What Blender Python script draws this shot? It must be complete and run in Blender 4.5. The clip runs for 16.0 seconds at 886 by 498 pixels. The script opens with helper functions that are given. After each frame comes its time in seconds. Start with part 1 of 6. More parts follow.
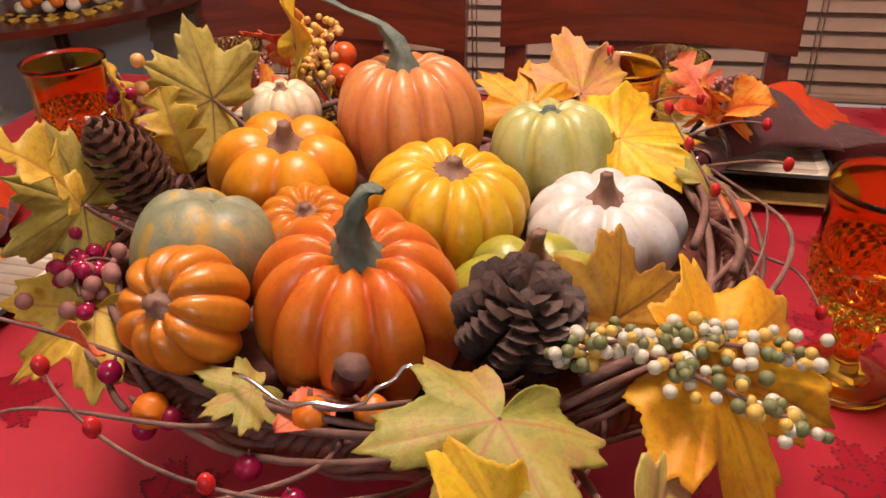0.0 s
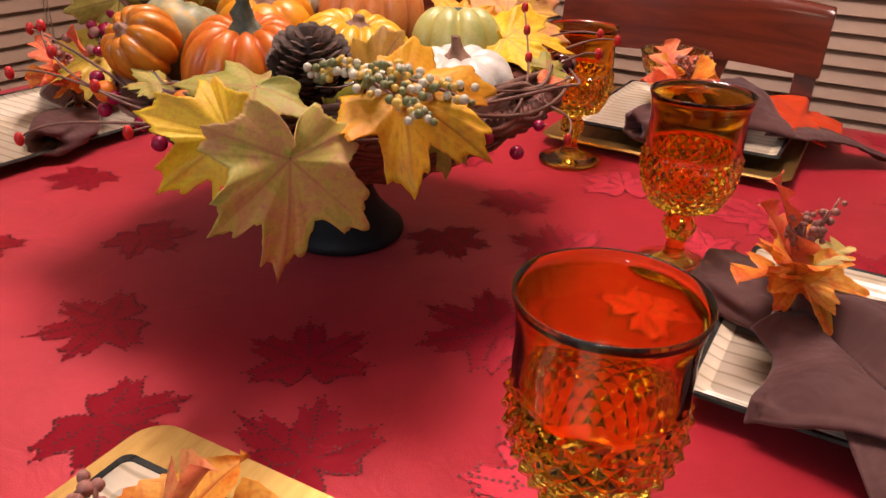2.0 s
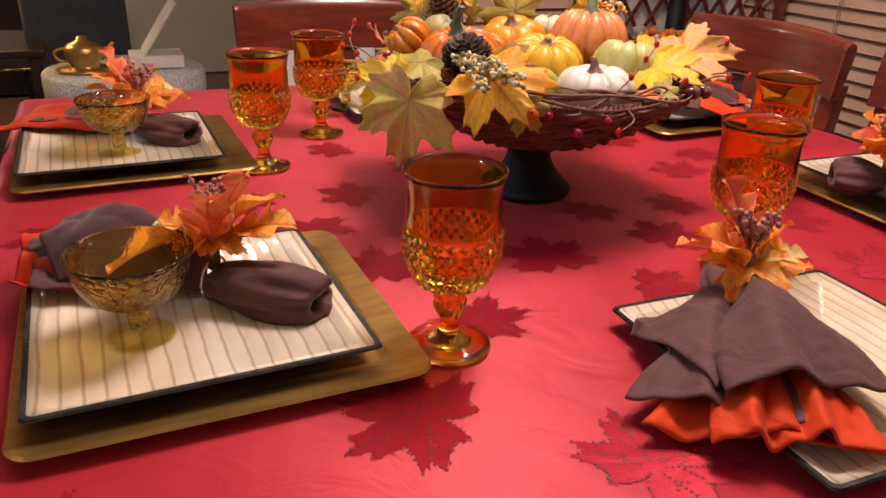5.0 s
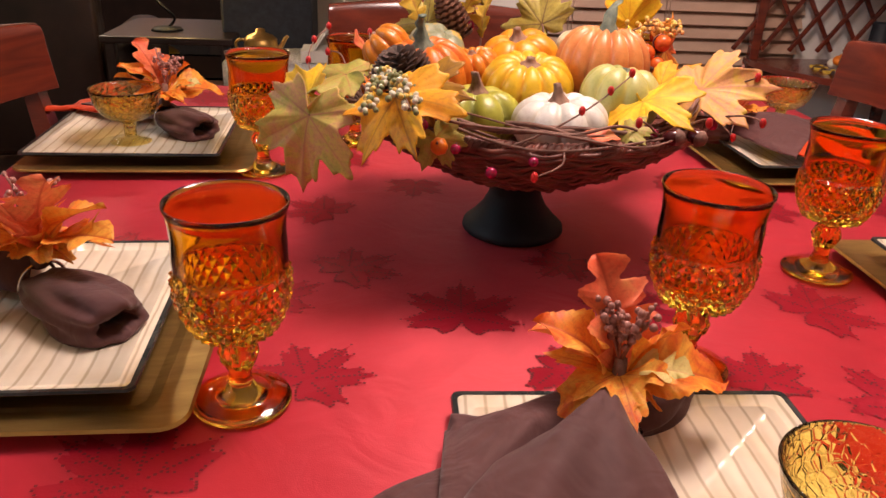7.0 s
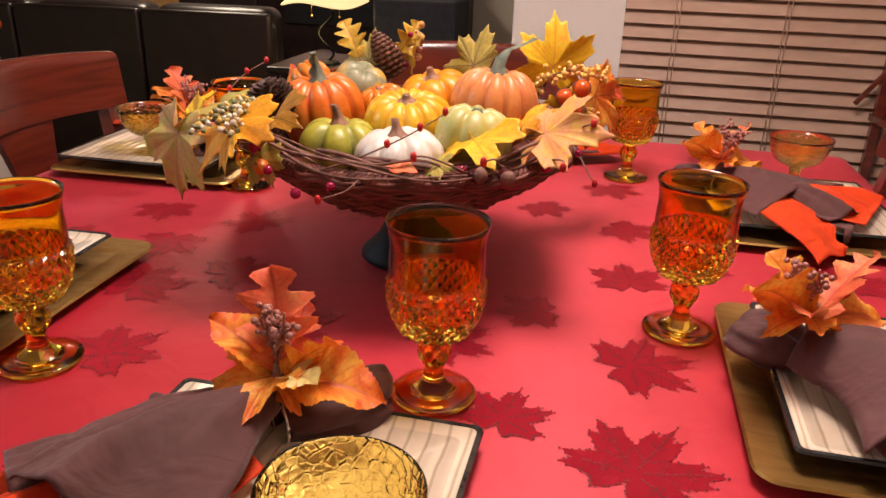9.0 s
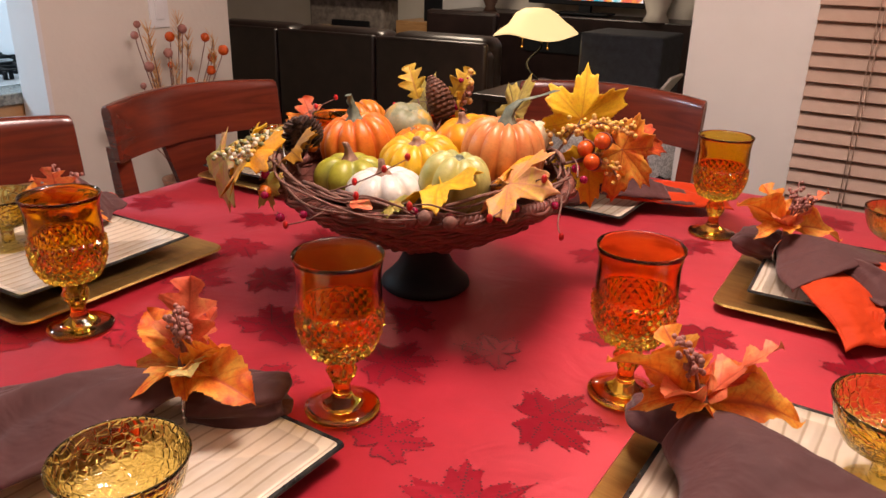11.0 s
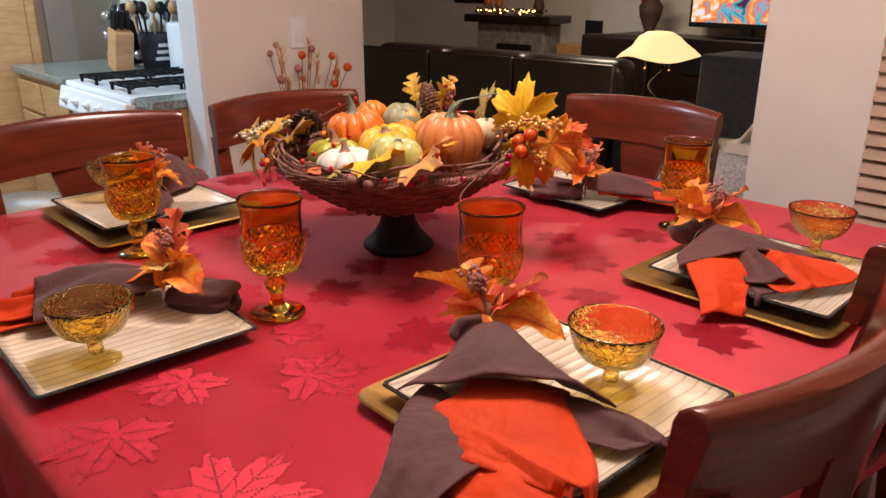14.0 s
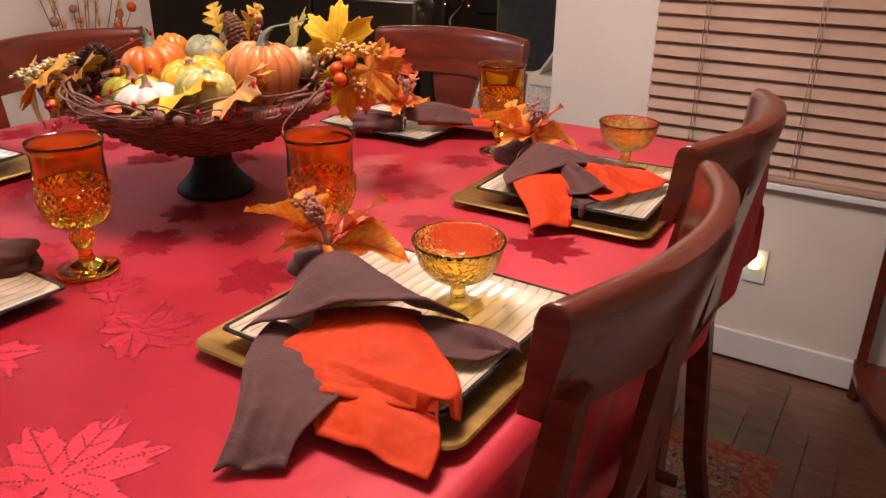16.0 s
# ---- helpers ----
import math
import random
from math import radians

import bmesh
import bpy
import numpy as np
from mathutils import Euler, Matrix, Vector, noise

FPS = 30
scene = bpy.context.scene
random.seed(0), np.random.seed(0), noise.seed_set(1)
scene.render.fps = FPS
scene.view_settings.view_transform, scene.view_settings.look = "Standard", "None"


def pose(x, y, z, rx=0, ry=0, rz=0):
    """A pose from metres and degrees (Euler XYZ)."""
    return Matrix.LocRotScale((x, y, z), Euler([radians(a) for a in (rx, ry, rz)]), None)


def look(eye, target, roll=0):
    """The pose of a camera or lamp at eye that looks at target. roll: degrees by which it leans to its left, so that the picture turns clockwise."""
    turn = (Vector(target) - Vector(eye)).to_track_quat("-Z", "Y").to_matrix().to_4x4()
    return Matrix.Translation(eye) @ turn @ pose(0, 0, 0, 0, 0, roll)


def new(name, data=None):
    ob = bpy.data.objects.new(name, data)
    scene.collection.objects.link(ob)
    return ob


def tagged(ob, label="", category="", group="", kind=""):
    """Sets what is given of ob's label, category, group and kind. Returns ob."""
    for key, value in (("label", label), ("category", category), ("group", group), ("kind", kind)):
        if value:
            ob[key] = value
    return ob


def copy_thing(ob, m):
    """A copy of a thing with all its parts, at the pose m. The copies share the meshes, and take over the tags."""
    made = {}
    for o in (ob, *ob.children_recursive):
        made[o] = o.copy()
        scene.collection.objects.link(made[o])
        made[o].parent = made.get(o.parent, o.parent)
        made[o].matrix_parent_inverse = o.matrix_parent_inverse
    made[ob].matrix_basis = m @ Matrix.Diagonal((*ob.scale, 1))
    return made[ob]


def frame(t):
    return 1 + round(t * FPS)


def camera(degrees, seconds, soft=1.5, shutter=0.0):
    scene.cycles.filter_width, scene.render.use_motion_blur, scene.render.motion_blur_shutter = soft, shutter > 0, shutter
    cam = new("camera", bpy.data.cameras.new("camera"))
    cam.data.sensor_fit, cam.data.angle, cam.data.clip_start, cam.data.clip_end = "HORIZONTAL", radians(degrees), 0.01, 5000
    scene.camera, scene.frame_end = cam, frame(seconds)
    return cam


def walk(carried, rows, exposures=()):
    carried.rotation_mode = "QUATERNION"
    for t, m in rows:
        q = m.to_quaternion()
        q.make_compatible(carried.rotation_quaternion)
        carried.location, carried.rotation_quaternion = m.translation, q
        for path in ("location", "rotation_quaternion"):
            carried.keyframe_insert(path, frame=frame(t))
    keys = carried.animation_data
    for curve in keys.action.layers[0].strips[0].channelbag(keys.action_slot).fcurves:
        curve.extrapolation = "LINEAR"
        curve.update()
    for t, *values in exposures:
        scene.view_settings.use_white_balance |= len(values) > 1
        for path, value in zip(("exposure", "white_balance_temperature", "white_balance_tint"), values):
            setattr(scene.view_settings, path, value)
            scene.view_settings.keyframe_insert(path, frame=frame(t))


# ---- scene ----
cam = camera(60.7, 16.0)
PATH = [
    (0, (-0.34, -0.064, 1.344), (1.314, 0.345, 0.298), -2.2),
    (0.5, (-0.369, -0.135, 1.337), (1.269, 0.376, 0.309), -2.4),
    (1, (-0.39, -0.208, 1.304), (1.21, 0.413, 0.277), -0.9),
    (1.5, (-0.45, -0.298, 1.263), (1.143, 0.501, 0.355), 0.1),
    (2, (-0.506, -0.388, 1.265), (1.064, 0.465, 0.367), 1.9),
    (2.5, (-0.524, -0.49, 1.275), (1.0, 0.453, 0.386), 3.3),
    (3, (-0.502, -0.578, 1.289), (0.901, 0.551, 0.419), 2.9),
    (3.5, (-0.494, -0.661, 1.298), (0.767, 0.63, 0.436), 2.4),
    (4, (-0.518, -0.755, 1.299), (0.592, 0.677, 0.452), 2.7),
    (4.2, (-0.53, -0.799, 1.304), (0.509, 0.689, 0.462), 2.5),
    (6.3, (-0.228, -0.915, 1.293), (0.104, 0.874, 0.463), 2.8),
    (6.5, (-0.193, -0.904, 1.297), (0.097, 0.889, 0.46), 2.9),
    (7, (-0.088, -0.85, 1.3), (0.087, 0.96, 0.469), 2.6),
    (7.5, (-0.019, -0.822, 1.305), (0.048, 1.001, 0.486), 2.5),
    (8, (0.073, -0.835, 1.308), (-0.027, 0.998, 0.515), 2.1),
    (8.5, (0.22, -0.864, 1.309), (-0.011, 0.965, 0.536), 2.1),
    (9, (0.331, -0.882, 1.322), (-0.041, 0.931, 0.563), 2.0),
    (9.5, (0.397, -0.835, 1.33), (-0.12, 0.946, 0.584), 1.9),
    (9.7, (0.424, -0.805, 1.333), (-0.156, 0.958, 0.588), 1.8),
    (11.8, (0.805, -0.82, 1.388), (-0.378, 0.642, 0.708), 0.8),
    (12, (0.835, -0.856, 1.389), (-0.385, 0.582, 0.725), 0.6),
    (12.5, (0.915, -0.914, 1.396), (-0.377, 0.474, 0.761), 0.1),
    (13, (0.976, -0.923, 1.391), (-0.375, 0.417, 0.776), -0.2),
    (13.5, (1.053, -0.865, 1.393), (-0.327, 0.438, 0.76), -0.1),
    (14, (1.131, -0.796, 1.385), (-0.247, 0.489, 0.715), 0.2),
    (14.5, (1.159, -0.765, 1.366), (-0.174, 0.545, 0.654), 0.4),
    (15, (1.155, -0.763, 1.353), (-0.081, 0.62, 0.601), 0.8),
    (15.5, (1.13, -0.776, 1.349), (0.03, 0.701, 0.568), 0.8),
    (16, (1.097, -0.8, 1.347), (0.125, 0.758, 0.556), 0.6),
]
walk(cam, [(t, look(eye, target, roll)) for t, eye, target, roll in PATH],
     exposures=[(0, -0.32), (1.5, -0.24), (4, -0.1), (7, -0.02), (13, -0.12), (16, 0.01)])

# ---- world and light ----
T = 0.91            # height of the tablecloth over the floor
scene.view_settings.exposure = 0.0
world = bpy.data.worlds.new("night")
scene.world = world
world.use_nodes = True
world.node_tree.nodes["Background"].inputs["Color"].default_value = (0.02, 0.025, 0.04, 1)
world.node_tree.nodes["Background"].inputs["Strength"].default_value = 0.3


def area_lamp(name, place, target, size, watts, colour):
    data = bpy.data.lights.new(name, "AREA")
    data.shape, data.size, data.energy, data.color = "DISK", size, watts, colour
    ob = new(name, data)
    ob.matrix_world = look(place, target)
    return ob


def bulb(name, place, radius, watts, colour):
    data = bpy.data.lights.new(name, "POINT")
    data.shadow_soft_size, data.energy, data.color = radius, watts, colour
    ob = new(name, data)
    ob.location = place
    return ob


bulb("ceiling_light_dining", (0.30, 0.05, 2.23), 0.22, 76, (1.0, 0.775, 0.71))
area_lamp("ceiling_light_kitchen", (-2.75, -0.55, 2.36), (-2.75, -0.4, 0), 0.7, 60, (0.62, 0.81, 1.0))
# unseen fill lamp, added to lift the dark living room walls
area_lamp("fill_light_living", (-2.2, 3.6, 2.36), (-2.2, 3.6, 0), 0.5, 38, (1.0, 0.80, 0.60))
bulb("lamp_bulb", (-1.02, 2.7, 1.075), 0.03, 3.0, (1.0, 0.75, 0.38))


# ---- materials ----
def node_material(name, rough=0.5, metal=0.0):
    m = bpy.data.materials.new(name)
    m.use_nodes = True
    b = m.node_tree.nodes["Principled BSDF"]
    b.inputs["Roughness"].default_value, b.inputs["Metallic"].default_value = rough, metal
    return m, m.node_tree, b


def add(nt, kind, **values):
    n = nt.nodes.new(kind)
    for key, value in values.items():
        n.inputs[key.replace("_", " ")].default_value = value
    return n


def coords(nt):
    return nt.nodes.new("ShaderNodeTexCoord").outputs["Object"]


def ramp(nt, source, stops):
    r = nt.nodes.new("ShaderNodeValToRGB")
    while len(r.color_ramp.elements) < len(stops):
        r.color_ramp.elements.new(0.5)
    for e, (p, c) in zip(r.color_ramp.elements, stops):
        e.position, e.color = p, (*c, 1)
    nt.links.new(source, r.inputs[0])
    return r.outputs[0]


def bumped(nt, b, source, strength, distance):
    n = add(nt, "ShaderNodeBump", Strength=strength, Distance=distance)
    nt.links.new(source, n.inputs["Height"])
    nt.links.new(n.outputs[0], b.inputs["Normal"])


def varied(name, stops, scale=8.0, rough=0.5, metal=0.0, bump=0.0, fine=120.0, distort=0.0, coat=0.0, spread=0.0, stretch=(1, 1, 1)):
    """Noise of two sizes through a ramp, with a fine relief; spread shifts the ramp from thing to thing."""
    m, nt, b = node_material(name, rough, metal)
    mapping = add(nt, "ShaderNodeMapping", Scale=stretch)
    nt.links.new(coords(nt), mapping.inputs["Vector"])
    big = add(nt, "ShaderNodeTexNoise", Scale=scale, Detail=6.0, Roughness=0.6, Distortion=distort)
    nt.links.new(mapping.outputs[0], big.inputs["Vector"])
    value = big.outputs["Fac"]
    if spread:
        info = nt.nodes.new("ShaderNodeObjectInfo")
        mul = nt.nodes.new("ShaderNodeMath"); mul.operation = "MULTIPLY_ADD"
        nt.links.new(info.outputs["Random"], mul.inputs[0])
        mul.inputs[1].default_value = spread
        nt.links.new(value, mul.inputs[2])
        value = mul.outputs[0]
    nt.links.new(ramp(nt, value, stops), b.inputs["Base Color"])
    if bump:
        small = add(nt, "ShaderNodeTexNoise", Scale=fine, Detail=4.0)
        nt.links.new(mapping.outputs[0], small.inputs["Vector"])
        bumped(nt, b, small.outputs["Fac"], bump, 0.002)
    b.inputs["Coat Weight"].default_value = coat
    b.inputs["Coat Roughness"].default_value = 0.15
    return m


def cloth(name, dark, light, rough=0.6, sheen=0.3, thread=1400.0, spec=0.4, creases=0.12):
    m, nt, b = node_material(name, rough)
    c = coords(nt)
    n = add(nt, "ShaderNodeTexNoise", Scale=6.0, Detail=5.0, Roughness=0.65)
    nt.links.new(c, n.inputs["Vector"])
    nt.links.new(ramp(nt, n.outputs["Fac"], [(0.3, dark), (0.7, light)]), b.inputs["Base Color"])
    w = add(nt, "ShaderNodeTexNoise", Scale=thread, Detail=1.0)
    nt.links.new(c, w.inputs["Vector"])
    crease = add(nt, "ShaderNodeTexNoise", Scale=11.0, Detail=3.0, Distortion=1.6)
    nt.links.new(c, crease.inputs["Vector"])
    soft = add(nt, "ShaderNodeBump", Strength=creases, Distance=0.012)
    nt.links.new(crease.outputs["Fac"], soft.inputs["Height"])
    bumped(nt, b, w.outputs["Fac"], 0.25, 0.0006)
    nt.links.new(soft.outputs[0], nt.nodes["Bump.001"].inputs["Normal"])
    b.inputs["Sheen Weight"].default_value = sheen
    b.inputs["Specular IOR Level"].default_value = spec
    return m


def glass(name, colour, rough=0.02, crackle=0.0):
    m, nt, b = node_material(name, rough)
    b.inputs["Base Color"].default_value = (*colour, 1)
    b.inputs["Transmission Weight"].default_value = 1.0
    b.inputs["IOR"].default_value = 1.45
    if crackle:
        v = add(nt, "ShaderNodeTexVoronoi", Scale=crackle)
        v.feature = "DISTANCE_TO_EDGE"
        nt.links.new(coords(nt), v.inputs["Vector"])
        r = ramp(nt, v.outputs["Distance"], [(0.0, (0, 0, 0)), (0.12, (1, 1, 1))])
        bumped(nt, b, r, 0.35, 0.0015)
    return m


def glow(name, colour, strength):
    m, nt, b = node_material(name, 0.6)
    b.inputs["Base Color"].default_value = (*colour, 1)
    b.inputs["Emission Color"].default_value = (*colour, 1)
    b.inputs["Emission Strength"].default_value = strength
    return m


def leaf_material(name, stops, vein, rough=0.55, size=2.6, thin=0.22):
    """Blotched fabric leaf; veins come from the mesh's own attribute, and each leaf is shifted a little in tone."""
    m, nt, b = node_material(name, rough)
    info = nt.nodes.new("ShaderNodeObjectInfo")
    move = nt.nodes.new("ShaderNodeVectorMath"); move.operation = "ADD"
    nt.links.new(coords(nt), move.inputs[0])
    nt.links.new(info.outputs["Location"], move.inputs[1])
    n = add(nt, "ShaderNodeTexNoise", Scale=size, Detail=8.0, Roughness=0.62, Distortion=0.7)
    nt.links.new(move.outputs[0], n.inputs["Vector"])
    body = ramp(nt, n.outputs["Fac"], stops)
    speck = add(nt, "ShaderNodeTexNoise", Scale=size * 9, Detail=4.0, Roughness=0.7)
    nt.links.new(move.outputs[0], speck.inputs["Vector"])
    worn = nt.nodes.new("ShaderNodeMix"); worn.data_type = "RGBA"; worn.blend_type = "MULTIPLY"
    worn.inputs["Factor"].default_value = 0.45
    nt.links.new(body, worn.inputs["A"])
    nt.links.new(ramp(nt, speck.outputs["Fac"], [(0.30, (0.62, 0.55, 0.50)), (0.52, (1, 1, 1))]), worn.inputs["B"])
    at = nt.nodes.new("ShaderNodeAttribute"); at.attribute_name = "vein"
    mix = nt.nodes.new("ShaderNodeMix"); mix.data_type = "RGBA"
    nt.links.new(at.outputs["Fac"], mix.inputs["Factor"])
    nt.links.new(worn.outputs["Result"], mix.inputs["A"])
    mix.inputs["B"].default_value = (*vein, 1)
    nt.links.new(mix.outputs["Result"], b.inputs["Base Color"])
    fine = add(nt, "ShaderNodeTexNoise", Scale=size * 30, Detail=3.0)
    nt.links.new(coords(nt), fine.inputs["Vector"])
    bumped(nt, b, fine.outputs["Fac"], 0.25, 0.0006)
    b.inputs["Sheen Weight"].default_value = 0.04
    if thin:
        glowing = nt.nodes.new("ShaderNodeBsdfTranslucent")
        nt.links.new(mix.outputs["Result"], glowing.inputs["Color"])
        blend = nt.nodes.new("ShaderNodeMixShader")
        blend.inputs[0].default_value = thin
        nt.links.new(b.outputs[0], blend.inputs[1])
        nt.links.new(glowing.outputs[0], blend.inputs[2])
        nt.links.new(blend.outputs[0], nt.nodes["Material Output"].inputs["Surface"])
    return m


def damask(m, across, metal, aniso, rough):
    """Satin floats that run one way: the shine spreads across the threads."""
    nt = m.node_tree
    b = nt.nodes["Principled BSDF"]
    way = nt.nodes.new("ShaderNodeCombineXYZ")
    way.inputs[0].default_value, way.inputs[1].default_value = across
    nt.links.new(way.outputs[0], b.inputs["Tangent"])
    b.inputs["Anisotropic"].default_value = aniso
    b.inputs["Metallic"].default_value = metal
    b.inputs["Roughness"].default_value = rough
    return m


M_CLOTH = damask(cloth("red_satin", (0.41, 0.014, 0.029), (0.55, 0.024, 0.045), 0.40, 0.08, 900.0, 0.5, 0.13), (0, 1), 0.25, 0.75, 0.50)
M_MOTIF = damask(cloth("red_damask_motif", (0.36, 0.010, 0.027), (0.47, 0.017, 0.039), 0.34, 0.0, 500.0, 0.3, 0.13), (1, 0), 0.42, 0.82, 0.50)
M_STITCH = cloth("dark_red_stitch", (0.13, 0.005, 0.010), (0.18, 0.007, 0.013), 0.5, 0.05)
M_BROWN = cloth("brown_linen", (0.070, 0.025, 0.023), (0.110, 0.038, 0.036), 0.75, 0.15, 1400.0, 0.4, 0.6)
M_RUST = cloth("rust_satin", (0.50, 0.034, 0.005), (0.68, 0.060, 0.007), 0.66, 0.05, 900.0, 0.2, 0.6)
M_CHERRY = varied("cherry_wood", [(0.3, (0.060, 0.010, 0.006)), (0.7, (0.155, 0.024, 0.010))], 3.0, 0.27, 0, 0.05, 90, 1.2, 0.35, 0.0, (1, 1, 8))
M_GOLD = varied("brushed_gold", [(0.3, (0.42, 0.25, 0.07)), (0.7, (0.62, 0.40, 0.13))], 14.0, 0.36, 0.9, 0.12, 260, 0.3, 0.0, 0.0, (1, 6, 1))
M_AMBER = glass("amber_glass", (0.95, 0.60, 0.06), 0.05)
M_HONEY = glass("honey_glass", (1.0, 0.80, 0.22), 0.03, 120.0)
M_SILVER = node_material("silver_ring", 0.22, 1.0)[0]
M_BLACK = varied("black_iron", [(0.3, (0.004, 0.005, 0.007)), (0.7, (0.010, 0.011, 0.014))], 20, 0.6, 0, 0.1)
M_BLACK.node_tree.nodes["Principled BSDF"].inputs["Specular IOR Level"].default_value = 0.25
M_WICKER = varied("dark_wicker", [(0.25, (0.070, 0.021, 0.014)), (0.75, (0.26, 0.076, 0.050))], 40, 0.55, 0, 0.3, 300)
M_TWIG = varied("twig_bark", [(0.3, (0.11, 0.050, 0.036)), (0.7, (0.28, 0.145, 0.105))], 60, 0.8, 0, 0.4, 300)
M_CONE = varied("pine_cone", [(0.3, (0.030, 0.014, 0.010)), (0.7, (0.11, 0.055, 0.035))], 90, 0.7, 0, 0.3, 400)
M_STEMG = varied("grey_green_stem", [(0.3, (0.06, 0.09, 0.07)), (0.7, (0.20, 0.22, 0.15))], 70, 0.7, 0, 0.5, 300)
M_STEMB = varied("brown_stem", [(0.3, (0.16, 0.07, 0.045)), (0.7, (0.33, 0.19, 0.12))], 70, 0.7, 0, 0.4, 300)
M_WALL = varied("cream_wall_paint", [(0.3, (0.69, 0.65, 0.58)), (0.7, (0.75, 0.71, 0.64))], 2.5, 0.85, 0, 0.35, 60)
M_WHITE = varied("white_trim_paint", [(0.3, (0.74, 0.75, 0.76)), (0.7, (0.80, 0.81, 0.82))], 4, 0.45, 0, 0.05)
M_CEIL = varied("ceiling_paint", [(0.3, (0.70, 0.68, 0.64)), (0.7, (0.76, 0.74, 0.70))], 3, 0.9, 0, 0.3, 50)
M_SLAT = varied("tan_blind_slat", [(0.3, (0.40, 0.26, 0.18)), (0.7, (0.48, 0.32, 0.225))], 6, 0.5, 0, 0.08, 80, 0.6, 0.0, 0.0, (1, 1, 1))
M_FLOOR = varied("dark_walnut_floor", [(0.3, (0.105, 0.050, 0.034)), (0.7, (0.215, 0.108, 0.068))], 5, 0.38, 0, 0.1, 80, 1.0, 0.2, 0.12, (1, 8, 1))
M_OAK = varied("honey_oak", [(0.3, (0.42, 0.22, 0.085)), (0.7, (0.58, 0.34, 0.15))], 6, 0.4, 0, 0.08, 120, 1.0, 0.2, 0.0, (1, 1, 8))
M_ENAMEL = varied("white_enamel", [(0.3, (0.76, 0.78, 0.80)), (0.7, (0.82, 0.84, 0.86))], 4, 0.2)
M_GRANITE = varied("grey_granite", [(0.35, (0.10, 0.115, 0.105)), (0.65, (0.30, 0.32, 0.29))], 90, 0.2, 0, 0.02, 200)
M_LEATHER = varied("dark_leather", [(0.3, (0.009, 0.005, 0.005)), (0.7, (0.024, 0.013, 0.012))], 9, 0.34, 0, 0.25, 260)
M_STEEL = varied("brushed_steel", [(0.3, (0.5, 0.5, 0.52)), (0.7, (0.62, 0.62, 0.64))], 12, 0.28, 1.0, 0.05)
M_SPEAKER = varied("speaker_cloth", [(0.3, (0.018, 0.022, 0.030)), (0.7, (0.035, 0.042, 0.055))], 30, 0.8, 0, 0.3, 700)
M_STONE = varied("mantel_stone", [(0.3, (0.10, 0.085, 0.075)), (0.7, (0.30, 0.26, 0.23))], 18, 0.8, 0, 0.6, 50)


def plate_material():
    m, nt, b = node_material("ribbed_cream_glaze", 0.16)
    c = coords(nt)
    wave = add(nt, "ShaderNodeTexWave", Scale=19.0, Distortion=1.3, Detail=2.0, Detail_Scale=1.0)
    wave.bands_direction = "X"
    nt.links.new(c, wave.inputs["Vector"])
    noise_ = add(nt, "ShaderNodeTexNoise", Scale=16.0, Detail=5.0)
    nt.links.new(c, noise_.inputs["Vector"])
    body = ramp(nt, noise_.outputs["Fac"], [(0.3, (0.70, 0.59, 0.42)), (0.7, (0.84, 0.77, 0.64))])
    line = ramp(nt, wave.outputs["Fac"], [(0.0, (0.55, 0.49, 0.41)), (0.13, (1, 1, 1))])
    mix = nt.nodes.new("ShaderNodeMix"); mix.data_type = "RGBA"; mix.blend_type = "MULTIPLY"
    mix.inputs["Factor"].default_value = 0.75
    nt.links.new(body, mix.inputs["A"]); nt.links.new(line, mix.inputs["B"])
    nt.links.new(mix.outputs["Result"], b.inputs["Base Color"])
    bumped(nt, b, wave.outputs["Fac"], 0.35, 0.002)
    return m


M_PLATE = plate_material()
M_RIM = varied("dark_glazed_rim", [(0.35, (0.012, 0.014, 0.016)), (0.7, (0.06, 0.065, 0.06))], 40, 0.2)


# ---- mesh helpers ----
def part(name, bm, material, parent=None, label="", smooth=True):
    me = bpy.data.meshes.new(name)
    bm.normal_update()
    bm.to_mesh(me)
    bm.free()
    if smooth:
        me.shade_smooth()
    me.materials.append(material)
    ob = new(name, me)
    if parent:
        ob.parent = parent
    if label:
        ob["label"] = label
    return ob


def root(name, m, label, category, group="", kind=""):
    ob = new(name)
    ob.empty_display_size = 0.05
    ob.matrix_world = m
    return tagged(ob, label, category, group, kind)


def box(bm, size, at=(0, 0, 0), bevel=0.0, turn=(0, 0, 0), segments=2):
    made = bmesh.ops.create_cube(bm, size=1.0)["verts"]
    for v in made:
        v.co = Vector((v.co.x * size[0], v.co.y * size[1], v.co.z * size[2]))
    if bevel:
        edges = list({e for v in made for e in v.link_edges})
        done = bmesh.ops.bevel(bm, geom=edges, offset=bevel, segments=segments, affect="EDGES", profile=0.5)
        made = list({v for f in done["faces"] for v in f.verts} | {v for v in made if v.is_valid})
    bmesh.ops.transform(bm, matrix=pose(*at, *turn), verts=made)
    return made


def boxed(name, size, at, material, parent=None, bevel=0.004, label="", turn=(0, 0, 0)):
    bm = bmesh.new()
    box(bm, size, at, bevel, turn)
    return part(name, bm, material, parent, label, smooth=False)


